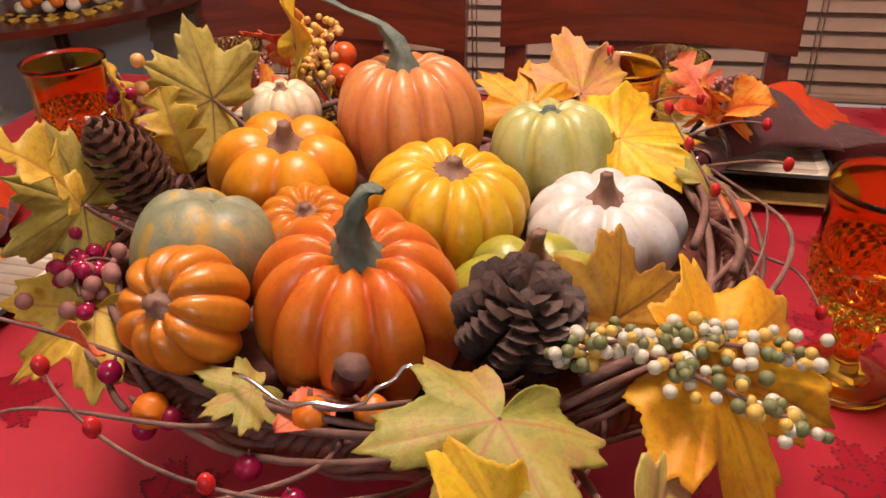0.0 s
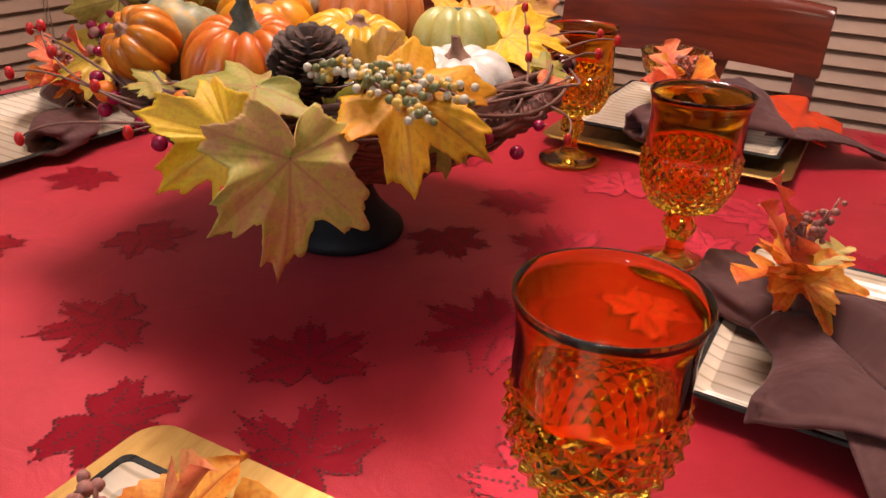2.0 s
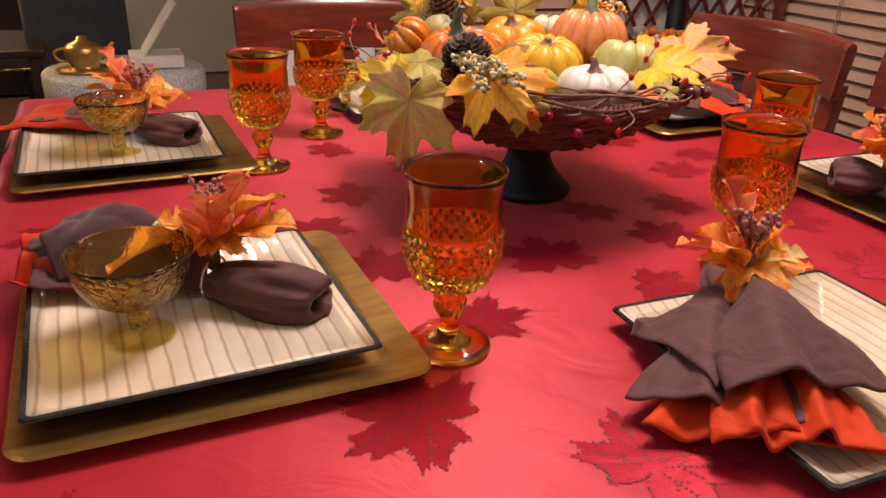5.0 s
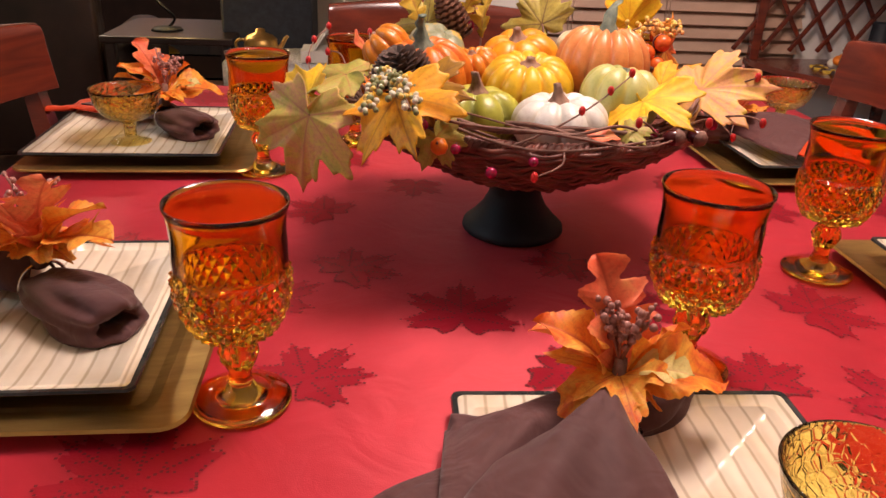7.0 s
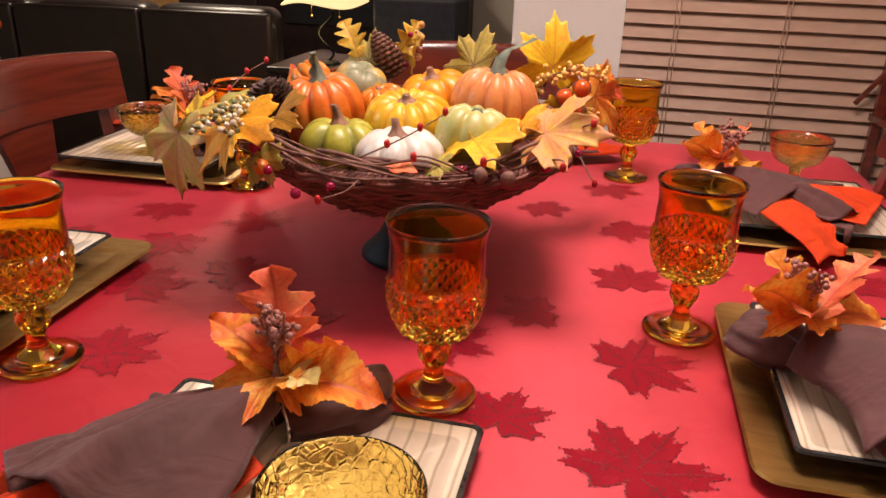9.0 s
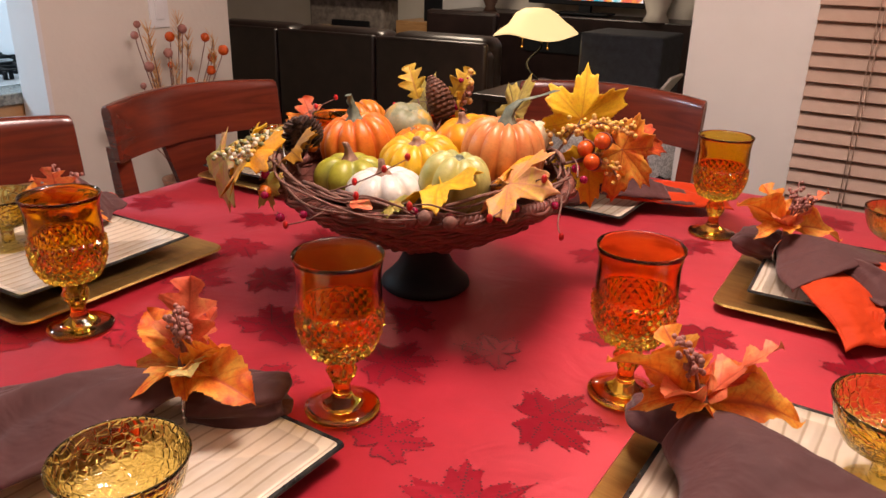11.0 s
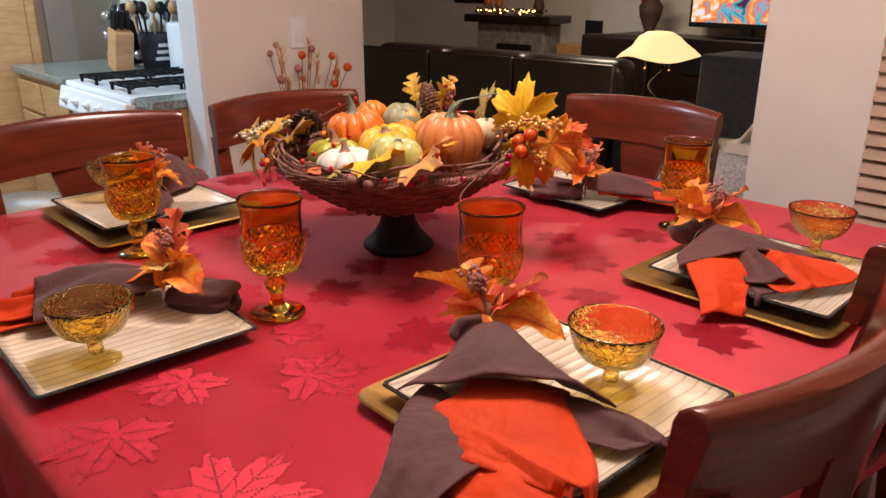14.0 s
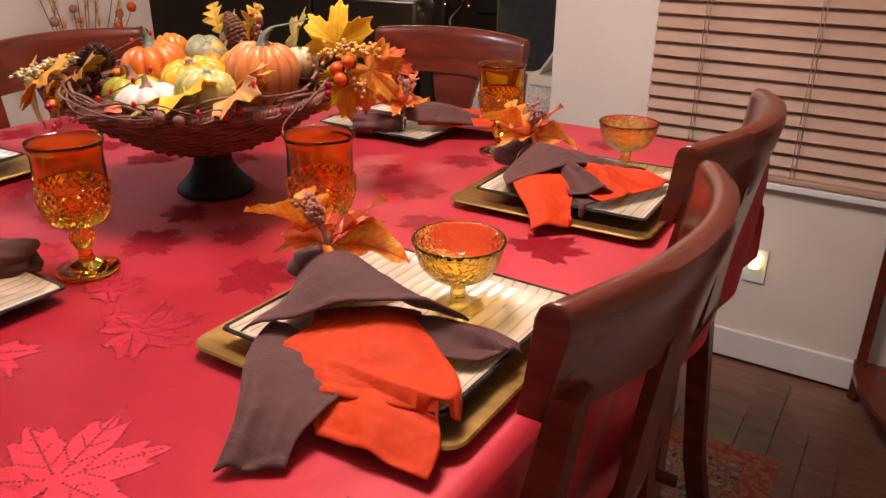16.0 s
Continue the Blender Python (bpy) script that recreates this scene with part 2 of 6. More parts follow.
def lathe(bm, profile, seg=40, shape=None, m=None):
    """Turns (radius, height) pairs round z; shape(angle, row, r, z) may change a vertex."""
    rings = []
    for k, (r, z) in enumerate(profile):
        if r < 1e-5:
            rings.append([bm.verts.new((0, 0, z))])
            continue
        ring = []
        for n in range(seg):
            a = 2 * math.pi * n / seg
            rr, zz = shape(a, k, r, z) if shape else (r, z)
            ring.append(bm.verts.new((rr * math.cos(a), rr * math.sin(a), zz)))
        rings.append(ring)
    for a, b in zip(rings, rings[1:]):
        for n in range(seg):
            q = [a[n % len(a)], a[(n + 1) % len(a)], b[(n + 1) % len(b)], b[n % len(b)]]
            q = [v for i, v in enumerate(q) if v not in q[:i]]
            if len(q) > 2:
                bm.faces.new(q)
    if m:
        bmesh.ops.transform(bm, matrix=m, verts=[v for ring in rings for v in ring])


def tube(bm, points, radii, seg=7):
    """A round tapered tube along points, closed at both ends."""
    pts = [Vector(p) for p in points]
    if not hasattr(radii, "__len__"):
        radii = [radii] * len(pts)
    rings, side = [], None
    for k, p in enumerate(pts):
        ahead = (pts[min(k + 1, len(pts) - 1)] - pts[max(k - 1, 0)]).normalized()
        if side is None:
            side = ahead.orthogonal().normalized()
        side = (side - ahead * side.dot(ahead)).normalized()
        up = ahead.cross(side)
        rings.append([bm.verts.new(p + radii[k] * (math.cos(2 * math.pi * n / seg) * side + math.sin(2 * math.pi * n / seg) * up)) for n in range(seg)])
    for a, b in zip(rings, rings[1:]):
        for n in range(seg):
            bm.faces.new((a[n], a[(n + 1) % seg], b[(n + 1) % seg], b[n]))
    bm.faces.new(rings[0][::-1])
    bm.faces.new(rings[-1])


def ball(bm, at, r, seg=8, rows=6, squash=1.0):
    lathe(bm, [(r * math.sin(math.pi * k / rows) if 0 < k < rows else 0, -r * squash * math.cos(math.pi * k / rows)) for k in range(rows + 1)], seg, None, Matrix.Translation(at))


def curve_points(a, b, c, d, n=12):
    a, b, c, d = map(Vector, (a, b, c, d))
    out = []
    for k in range(n + 1):
        t = k / n
        out.append((1 - t) ** 3 * a + 3 * t * (1 - t) ** 2 * b + 3 * t * t * (1 - t) * c + t ** 3 * d)
    return out


# ---- structure ----
NY, EX, WX, SY, CZ = 1.62, 1.66, -1.56, -2.6, 2.4


def slab(name, x0, x1, y0, y1, z0, z1, material, label="", category="wall", bevel=0.0):
    ob = boxed(name, (x1 - x0, y1 - y0, z1 - z0), ((x0 + x1) / 2, (y0 + y1) / 2, (z0 + z1) / 2), material, None, bevel)
    return tagged(ob, label, category, "", "structure")


floor = slab("floor", -7.0, 2.2, -3.2, 7.2, -0.2, -0.012, M_FLOOR, "dark walnut plank floor", "floor")
slab("ceiling", -7.0, 2.2, -3.2, 7.2, CZ, CZ + 0.1, M_CEIL, "plain off-white ceiling", "ceiling")
WIN0, WIN1, SILL, HEAD = 0.365, 1.30, 0.63, 2.1
slab("wall_north_pier", 0.02, WIN0, NY, NY + 0.14, 0, CZ, M_WALL, "cream painted wall beside the window", "wall")
slab("wall_north_under_window", WIN0, WIN1, NY, NY + 0.14, 0, SILL, M_WALL, "cream painted wall under the window")
slab("wall_north_over_window", WIN0, WIN1, NY, NY + 0.14, HEAD, CZ, M_WALL, "cream painted wall over the window")
slab("wall_north_corner", WIN1, EX + 0.14, NY, NY + 0.14, 0, CZ, M_WALL, "cream painted wall in the room corner")
EW0, EW1 = -0.95, 1.30
slab("wall_east_corner", EX, EX + 0.14, EW1, NY, 0, CZ, M_WALL, "cream painted wall beside the wide window")
slab("wall_east_under_window", EX, EX + 0.14, EW0, EW1, 0, SILL, M_WALL, "cream painted wall under the wide window")
slab("wall_east_over_window", EX, EX + 0.14, EW0, EW1, HEAD, CZ, M_WALL, "cream painted wall over the wide window")
slab("wall_east_south", EX, EX + 0.14, SY, EW0, 0, CZ, M_WALL, "cream painted wall")
slab("wall_south", -4.6, EX + 0.14, SY - 0.14, SY, 0, CZ, M_WALL, "cream painted wall")
slab("wall_west_strip", WX - 0.13, WX, 0.50, 1.22, 0, CZ, M_WALL, "cream painted wall strip with a light switch")
slab("trim_kitchen_jamb", WX - 0.132, WX + 0.004, 0.485, 0.50, 0, CZ, M_WHITE, "white painted opening edge", "trim")
slab("trim_kitchen_casing", -4.10, -4.07, 0.72, 0.88, 0, CZ, M_WHITE, "white painted casing in the kitchen", "trim")
slab("wall_west_south", WX - 0.13, WX, SY, -0.45, 0, CZ, M_WALL, "cream painted wall")
slab("wall_kitchen_back", -4.2, -4.1, SY, 2.2, 0, CZ, M_WALL, "beige kitchen wall")
slab("wall_kitchen_north", -4.1, WX - 0.13, 1.22, 1.34, 0, CZ, M_WALL, "cream wall between kitchen and living room")
slab("wall_living_north", -7.0, 1.0, 5.6, 5.74, 0, CZ, M_WALL, "beige living room wall")
slab("wall_living_west", -6.8, -6.66, 1.34, 5.6, 0, CZ, M_WALL, "grey-green living room wall")
slab("wall_living_east", 0.9, 1.04, NY + 0.14, 5.6, 0, CZ, M_WALL, "beige living room wall")
slab("baseboard_north", 0.02, EX, NY - 0.014, NY, 0, 0.10, M_WHITE, "white painted baseboard", "baseboard", 0.003)
slab("baseboard_east", EX - 0.014, EX, SY, NY - 0.014, 0, 0.10, M_WHITE, "white painted baseboard", "baseboard", 0.003)
slab("trim_sill_north", WIN0 - 0.03, WIN1 + 0.03, NY - 0.03, NY + 0.1, SILL - 0.02, SILL, M_WHITE, "white window sill", "sill", 0.003)
slab("trim_sill_east", EX - 0.03, EX + 0.1, EW0 - 0.03, EW1 + 0.03, SILL - 0.02, SILL, M_WHITE, "white window sill", "sill", 0.003)
M_PANE = glass("window_glass", (0.9, 0.92, 0.95))


def window_with_blind(name, m, width, label):
    """Local x along the wall, y outwards, z from the sill."""
    win = root(name, m, label, "window", "", "structure")
    h = HEAD - SILL
    for at, size in (((0.02, 0.08, h / 2), (0.04, 0.04, h)), ((width - 0.02, 0.08, h / 2), (0.04, 0.04, h)), ((width / 2, 0.08, 0.02), (width - 0.08, 0.04, 0.04)), ((width / 2, 0.08, h - 0.02), (width - 0.08, 0.04, 0.04))):
        boxed("window_frame", size, at, M_WHITE, win)
    boxed("pane", (width - 0.08, 0.005, h - 0.08), (width / 2, 0.08, h / 2), M_PANE, win, 0.0)
    blind = root("blind", m, "tan wooden venetian blind, slats nearly closed", "blind")
    boxed("headrail", (width + 0.02, 0.05, 0.05), (width / 2, 0.0, h - 0.03), M_SLAT, blind)
    bm = bmesh.new()
    box(bm, (width, 0.050, 0.003), (0, 0, 0), 0.001, (0, 0, 0), 1)
    first = part("slat", bm, M_SLAT, blind, smooth=False)
    count = int((h - 0.09) / 0.042)
    for k in range(count):
        s_ = first if k == 0 else new("slat", first.data)
        s_.parent = blind
        s_.matrix_basis = pose(width / 2, 0.0, 0.03 + 0.042 * k, 58 + random.uniform(-2, 2), random.uniform(-0.15, 0.15), 0)
    boxed("bottom_rail", (width, 0.045, 0.018), (width / 2, -0.005, 0.012), M_SLAT, blind)
    for k in range(max(2, int(width / 0.27))):
        x = width * (k + 0.5) / max(2, int(width / 0.27))
        bm = bmesh.new()
        for dx in (-0.006, 0.006):
            tube(bm, [(x + dx, -0.026, 0.01), (x + dx, -0.026, h - 0.05)], 0.0015, 5)
        part("ladder_cord", bm, M_SLAT, blind)
    return win


window_with_blind("window_1", pose(WIN0, NY + 0.0, SILL), WIN1 - WIN0, "window behind a lowered tan blind, night outside")
window_with_blind("window_2", pose(EX, EW1, SILL, 0, 0, -90), EW1 - EW0, "wide window behind a lowered tan blind, night outside")

# ---- table and cloth ----
TX0, TX1, TY0, TY1 = -0.64, 0.85, -0.64, 0.87
TCX, TCY = (TX0 + TX1) / 2, (TY0 + TY1) / 2


def make_table():
    t = root("dining_table", pose(TCX, TCY, 0), "square counter-height cherry dining table under a cloth", "table")
    boxed("tabletop", (TX1 - TX0 - 0.01, TY1 - TY0 - 0.01, 0.03), (0, 0, T - 0.021), M_CHERRY, t)
    for sx in (-1, 1):
        for sy in (-1, 1):
            boxed("leg", (0.09, 0.09, T - 0.036), (sx * 0.62, sy * 0.62, (T - 0.036) / 2), M_CHERRY, t, 0.008)


make_table()


def outline_from(pairs, serr=0.04, teeth=70):
    """Radius by angle for a lobed leaf, from (degrees off the tip, radius) pairs that hold on both sides."""
    def r(a):
        d = abs((math.degrees(a) + 180) % 360 - 180)
        out = pairs[-1][1]
        for (a0, r0), (a1, r1) in zip(pairs, pairs[1:]):
            if a0 <= d <= a1:
                out = r0 + (r1 - r0) * (d - a0) / (a1 - a0)
                break
        return out * (1 - serr * ((a * teeth / (2 * math.pi)) % 1.0))
    return r


MAPLE = outline_from([(0, 1.0), (4, 0.86), (9, 0.80), (14, 0.86), (18, 0.70), (26, 0.55), (33, 0.60), (38, 0.80), (43, 0.78), (50, 0.98), (56, 0.82), (62, 0.78), (67, 0.82), (74, 0.62), (84, 0.52), (92, 0.62), (98, 0.74), (105, 0.66), (112, 0.76), (121, 0.58), (136, 0.50), (148, 0.54), (160, 0.38), (172, 0.20), (180, 0.10)])
WOVEN = outline_from([(0, 1.0), (5, 0.78), (12, 0.84), (17, 0.66), (24, 0.50), (32, 0.58), (38, 0.82), (44, 0.74), (51, 0.97), (58, 0.72), (65, 0.80), (72, 0.58), (80, 0.47), (92, 0.60), (100, 0.80), (107, 0.62), (115, 0.76), (124, 0.54), (140, 0.44), (152, 0.50), (164, 0.34), (180, 0.10)], 0.08, 60)


def oak_width(f):
    """Half width along the midrib of an oak leaf with rounded lobes."""
    env = 0.40 * max(0.0, math.sin(math.pi * (0.05 + 0.95 * f) ** 0.95)) ** 0.6
    return env * (0.36 + 0.64 * abs(math.sin(math.pi * (0.2 + 3.7 * f))) ** 1.5) * (1 - 0.12 * ((f * 19) % 1.0)) + 0.006


def oval_width(f):
    """Half width along the midrib of a pointed leaf with a toothed edge."""
    return 0.33 * max(0.0, math.sin(math.pi * f ** 0.8)) ** 0.85 * (1 - 0.10 * ((f * 14) % 1.0)) + 0.004


def finish_leaf(name, bm, material):
    me = bpy.data.meshes.new(name)
    bm.normal_update(); bm.to_mesh(me); bm.free()
    me.shade_smooth()
    me.materials.append(material)
    return me


def long_leaf(name, width, material, curl=0.3, fold=0.3, ripple=0.05, seed=1):
    """A leaf one unit long from its stalk at the origin to its tip at +x, with a midrib and side veins."""
    rnd = random.Random(seed)
    ph = [rnd.uniform(0, 6.28) for _ in range(4)]
    bm = bmesh.new()
    layer = bm.verts.layers.float.new("vein")
    nu, nv, rows = 64, 8, []
    for i in range(nu + 1):
        f = i / nu
        row = []
        for j in range(-nv, nv + 1):
            w = j / nv
            y = w * width(f)
            x = f + 0.34 * abs(y) + 0.02 * math.sin(9 * f + ph[0]) * w
            z = -curl * (f - 0.35) ** 2 + fold * abs(y) + ripple * w * w * math.sin(11 * f + ph[1] + 1.5 * (w > 0)) + 0.05 * math.sin(3 * f + ph[2]) * w
            v = bm.verts.new((x, y + 0.05 * math.sin(2.5 * f + ph[3]) * f, z))
            side = abs(((f - 0.55 * abs(y)) * 9) % 1.0 - 0.5)
            v[layer] = max(max(0.0, 1 - abs(y) / 0.016), 0.55 * max(0.0, 1 - (0.5 - side) / 0.10) * (abs(w) < 0.9))
            row.append(v)
        rows.append(row)
    for a, b in zip(rows, rows[1:]):
        for k in range(2 * nv):
            bm.faces.new((a[k], b[k], b[k + 1], a[k + 1]))
    return finish_leaf(name, bm, material)


def leaf_mesh(name, outline, material, curl=0.18, fold=0.15, ripple=0.06, seed=1, veins=(0, 50, -50, 112, -112), seg=200, rings=14):
    """A lobed leaf of unit size, its tip towards +x, arched, folded along its midrib, its lobes drooping unevenly."""
    rnd = random.Random(seed)
    ph = [rnd.uniform(0, 6.28) for _ in range(4)]
    bm = bmesh.new()
    layer = bm.verts.layers.float.new("vein")
    rows = []
    for k in range(rings + 1):
        f = k / rings
        row = []
        for n in range(seg):
            a = 2 * math.pi * n / seg - math.pi
            r = outline(a) * f * (1 + 0.07 * math.sin(2 * a + ph[0]) + 0.03 * math.sin(5 * a + ph[3]))
            x, y = r * math.cos(a), r * math.sin(a)
            z = -curl * (x * x * 0.8 + y * y * 0.5) + fold * abs(y) * 0.6 + ripple * f * f * (1.3 * math.sin(3 * a + ph[1]) + 0.7 * math.sin(7 * a + ph[2])) + 0.10 * curl * math.sin(6 * x + ph[3]) * y
            v = bm.verts.new((x, y, z))
            best = 0.0
            for c in veins:
                u = math.radians(c)
                along, off = x * math.cos(u) + y * math.sin(u), abs(-x * math.sin(u) + y * math.cos(u))
                if along > -0.01:
                    best = max(best, (1 - off / (0.022 - 0.012 * min(1, along))) * (1 - 0.35 * along))
                    q = abs(((along - 0.9 * off) * 7) % 1.0 - 0.5)
                    if off < 0.34 * along:
                        best = max(best, 0.5 * (1 - (0.5 - q) / 0.12))
            v[layer] = max(0.0, min(1.0, best))
            row.append(v)
        rows.append(row)
    for a, b in zip(rows, rows[1:]):
        for n in range(seg):
            bm.faces.new((a[n], a[(n + 1) % seg], b[(n + 1) % seg], b[n]))
    bmesh.ops.remove_doubles(bm, verts=rows[0], dist=1e-6)
    return finish_leaf(name, bm, material)


def make_tablecloth():
    """One sheet over the top that falls over the edges in shallow folds."""
    hang, n = 0.245, 120
    bm = bmesh.new()
    cols = []
    lo_x, hi_x, lo_y, hi_y = TX0 - hang, TX1 + hang, TY0 - hang, TY1 + hang

    def bent(u, lo, hi):
        if u < lo:
            d = lo - u
            return lo - min(d, 0.012) * 0.9 - 0.004 * min(1, d / hang), d
        if u > hi:
            d = u - hi
            return hi + min(d, 0.012) * 0.9 + 0.004 * min(1, d / hang), d
        return u, 0.0

    for i in range(n + 1):
        row = []
        for j in range(n + 1):
            u, v = lo_x + (hi_x - lo_x) * i / n, lo_y + (hi_y - lo_y) * j / n
            x, dx = bent(u, TX0, TX1)
            y, dy = bent(v, TY0, TY1)
            d = max(dx, dy)
            wave = 0.007 * math.sin(u * 31 + v * 27) * min(1, d / 0.15)
            if dx > dy:
                x += wave * (1 if u > 0 else -1) + 0.01 * (u > 0) * d
            elif dy > 0:
                y += wave
            z = T - max(0, d - 0.006)
            if d == 0:
                z += 0.0002 * noise.noise((u * 5, v * 5, 0))
            row.append(bm.verts.new((x, y, z)))
        cols.append(row)
    for i in range(n):
        for j in range(n):
            bm.faces.new((cols[i][j], cols[i + 1][j], cols[i + 1][j + 1], cols[i][j + 1]))
    ob = part("tablecloth", bm, M_CLOTH)
    tagged(ob, "red satin damask tablecloth woven with maple leaves", "tablecloth")
    return ob


cloth_ob = make_tablecloth()
MOTIFS = [(-0.0, -0.17, 0.085), (-0.12, -0.06, 0.07), (-0.16, 0.12, 0.07), (-0.15, -0.28, 0.07), (0.39, -0.16, 0.08), (-0.26, -0.41, 0.095), (0.08, -0.27, 0.06), (-0.33, 0.14, 0.065), (-0.25, 0.02, 0.07), (-0.21, -0.13, 0.08),
          (0.28, -0.06, 0.06), (0.39, 0.06, 0.07), (0.39, -0.34, 0.09), (0.18, -0.16, 0.075), (0.27, -0.29, 0.06), (0.38, 0.26, 0.065), (0.30, -0.46, 0.08), (0.36, 0.47, 0.07), (0.48, 0.14, 0.06), (0.68, 0.14, 0.08)]


def add_motifs():
    """Woven leaf figures, a hair above the satin ground, with rows of stitches along veins and outline."""
    rnd = random.Random(4)
    spots = list(MOTIFS) + [(0.55, -0.54, 0.11), (0.14, -0.04, 0.06), (-0.03, 0.23, 0.06), (0.78, -0.47, 0.1), (0.36, -0.57, 0.09), (-0.12, -0.53, 0.09), (-0.4, -0.56, 0.09), (-0.56, 0.09, 0.07),
                            (0.05, 0.42, 0.06), (0.28, 0.68, 0.06), (-0.2, 0.68, 0.07), (-0.45, 0.74, 0.08), (0.55, 0.75, 0.07), (0.25, 0.33, 0.06), (-0.13, 0.35, 0.06), (-0.57, -0.46, 0.08), (-0.4, 0.0, 0.06)]
    fig, dots = bmesh.new(), bmesh.new()
    lobes = (0, 50, -50, 106, -106)
    for x, y, s in [(q[0], q[1], q[2] * 0.95) for q in spots]:
        turn, z = rnd.uniform(0, 6.28), T + 0.0006
        seg = 180
        mid = fig.verts.new((x, y, z))
        ring = []
        for n in range(seg):
            a = 2 * math.pi * n / seg
            r = WOVEN(a - math.pi) * s
            ring.append(fig.verts.new((x + r * math.cos(a - math.pi + turn), y + r * math.sin(a - math.pi + turn), z)))
        for n in range(seg):
            fig.faces.new((mid, ring[n], ring[(n + 1) % seg]))
        for c in lobes:
            reach = WOVEN(math.radians(c)) * s
            for k in range(2, int(reach / 0.0048)):
                a, r = math.radians(c) + turn, k * 0.0048
                px, py = x + r * math.cos(a), y + r * math.sin(a)
                quad = [dots.verts.new((px + 0.0013 * dx, py + 0.0013 * dy, z + 0.0004)) for dx, dy in ((-1, -1), (1, -1), (1, 1), (-1, 1))]
                dots.faces.new(quad)
                if k % 5 == 4:
                    for side in (-1, 1):
                        for step in range(1, int((reach - r) * 0.45 / 0.0048)):
                            b_ = a + side * 0.75
                            qx, qy = px + step * 0.0048 * math.cos(b_), py + step * 0.0048 * math.sin(b_)
                            dots.faces.new([dots.verts.new((qx + 0.0011 * dx, qy + 0.0011 * dy, z + 0.0004)) for dx, dy in ((-1, -1), (1, -1), (1, 1), (-1, 1))])
        for n in range(0, seg, 2):
            a = 2 * math.pi * n / seg - math.pi
            r = WOVEN(a) * s * 1.03
            px, py = x + r * math.cos(a + turn), y + r * math.sin(a + turn)
            quad = [dots.verts.new((px + 0.0012 * dx, py + 0.0012 * dy, z + 0.0004)) for dx, dy in ((-1, -1), (1, -1), (1, 1), (-1, 1))]
            dots.faces.new(quad)
    tagged(part("leaf_motif", fig, M_MOTIF, cloth_ob, "darker woven maple leaf figures", False), kind="stuff")
    tagged(part("stitches", dots, M_STITCH, cloth_ob, "", False), kind="stuff")


add_motifs()


# ---- place settings ----
def rounded_square(half, radius, z, n=8):
    pts = []
    for cx, cy, a0 in ((1, 1, 0), (-1, 1, 90), (-1, -1, 180), (1, -1, 270)):
        for k in range(n + 1):
            a = radians(a0 + 90 * k / n)
            pts.append(Vector((cx * (half - radius) + radius * math.cos(a), cy * (half - radius) + radius * math.sin(a), z)))
    return pts


def square_dish(bm, rows, n=8, top=True):
    """Lofts rounded squares (half width, corner radius, height) from the outer foot up over the rim to the middle."""
    loops = [[bm.verts.new(p) for p in rounded_square(h, r, z, n)] for h, r, z in rows]
    for a, b in zip(loops, loops[1:]):
        for k in range(len(a)):
            bm.faces.new((a[k], a[(k + 1) % len(a)], b[(k + 1) % len(b)], b[k]))
    bm.faces.new(loops[0][::-1])
    if top:
        bm.faces.new(loops[-1])


def make_charger(x, y, turn, half=0.172):
    bm = bmesh.new()
    square_dish(bm, [(half - 0.03, 0.02, 0), (half - 0.004, 0.022, 0.008), (half, 0.024, 0.011), (half - 0.002, 0.023, 0.0135), (half - 0.03, 0.012, 0.0105), (half - 0.04, 0.01, 0.008)])
    ob = part("charger_plate", bm, M_GOLD, None, smooth=False)
    ob.matrix_world = pose(x, y, T + 0.003, 0, 0, turn)
    return tagged(ob, "square gold charger plate with rounded corners", "charger plate", "gold chargers")


def make_plate(x, y, turn, lift, half=0.144):
    p = root("dinner_plate", pose(x, y, T + lift, 0, 0, turn), "square cream ribbed stoneware plate with a dark rim", "plate", "square plates")
    under = bmesh.new()
    square_dish(under, [(half - 0.05, 0.01, 0), (half - 0.045, 0.01, 0.003), (half - 0.012, 0.008, 0.009), (half, 0.007, 0.0155), (half - 0.001, 0.007, 0.018), (half - 0.005, 0.006, 0.0178), (half - 0.006, 0.006, 0.0155)], 4, False)
    part("underside", under, M_RIM, p, "dark glazed underside and rim", False)
    top = bmesh.new()
    square_dish(top, [(half - 0.0065, 0.006, 0.0135), (half - 0.0055, 0.006, 0.0172), (half - 0.02, 0.008, 0.0125), (half - 0.035, 0.01, 0.0095), (half - 0.05, 0.01, 0.0088)], 4)
    part("glazed_face", top, M_PLATE, p, "", True)
    return p


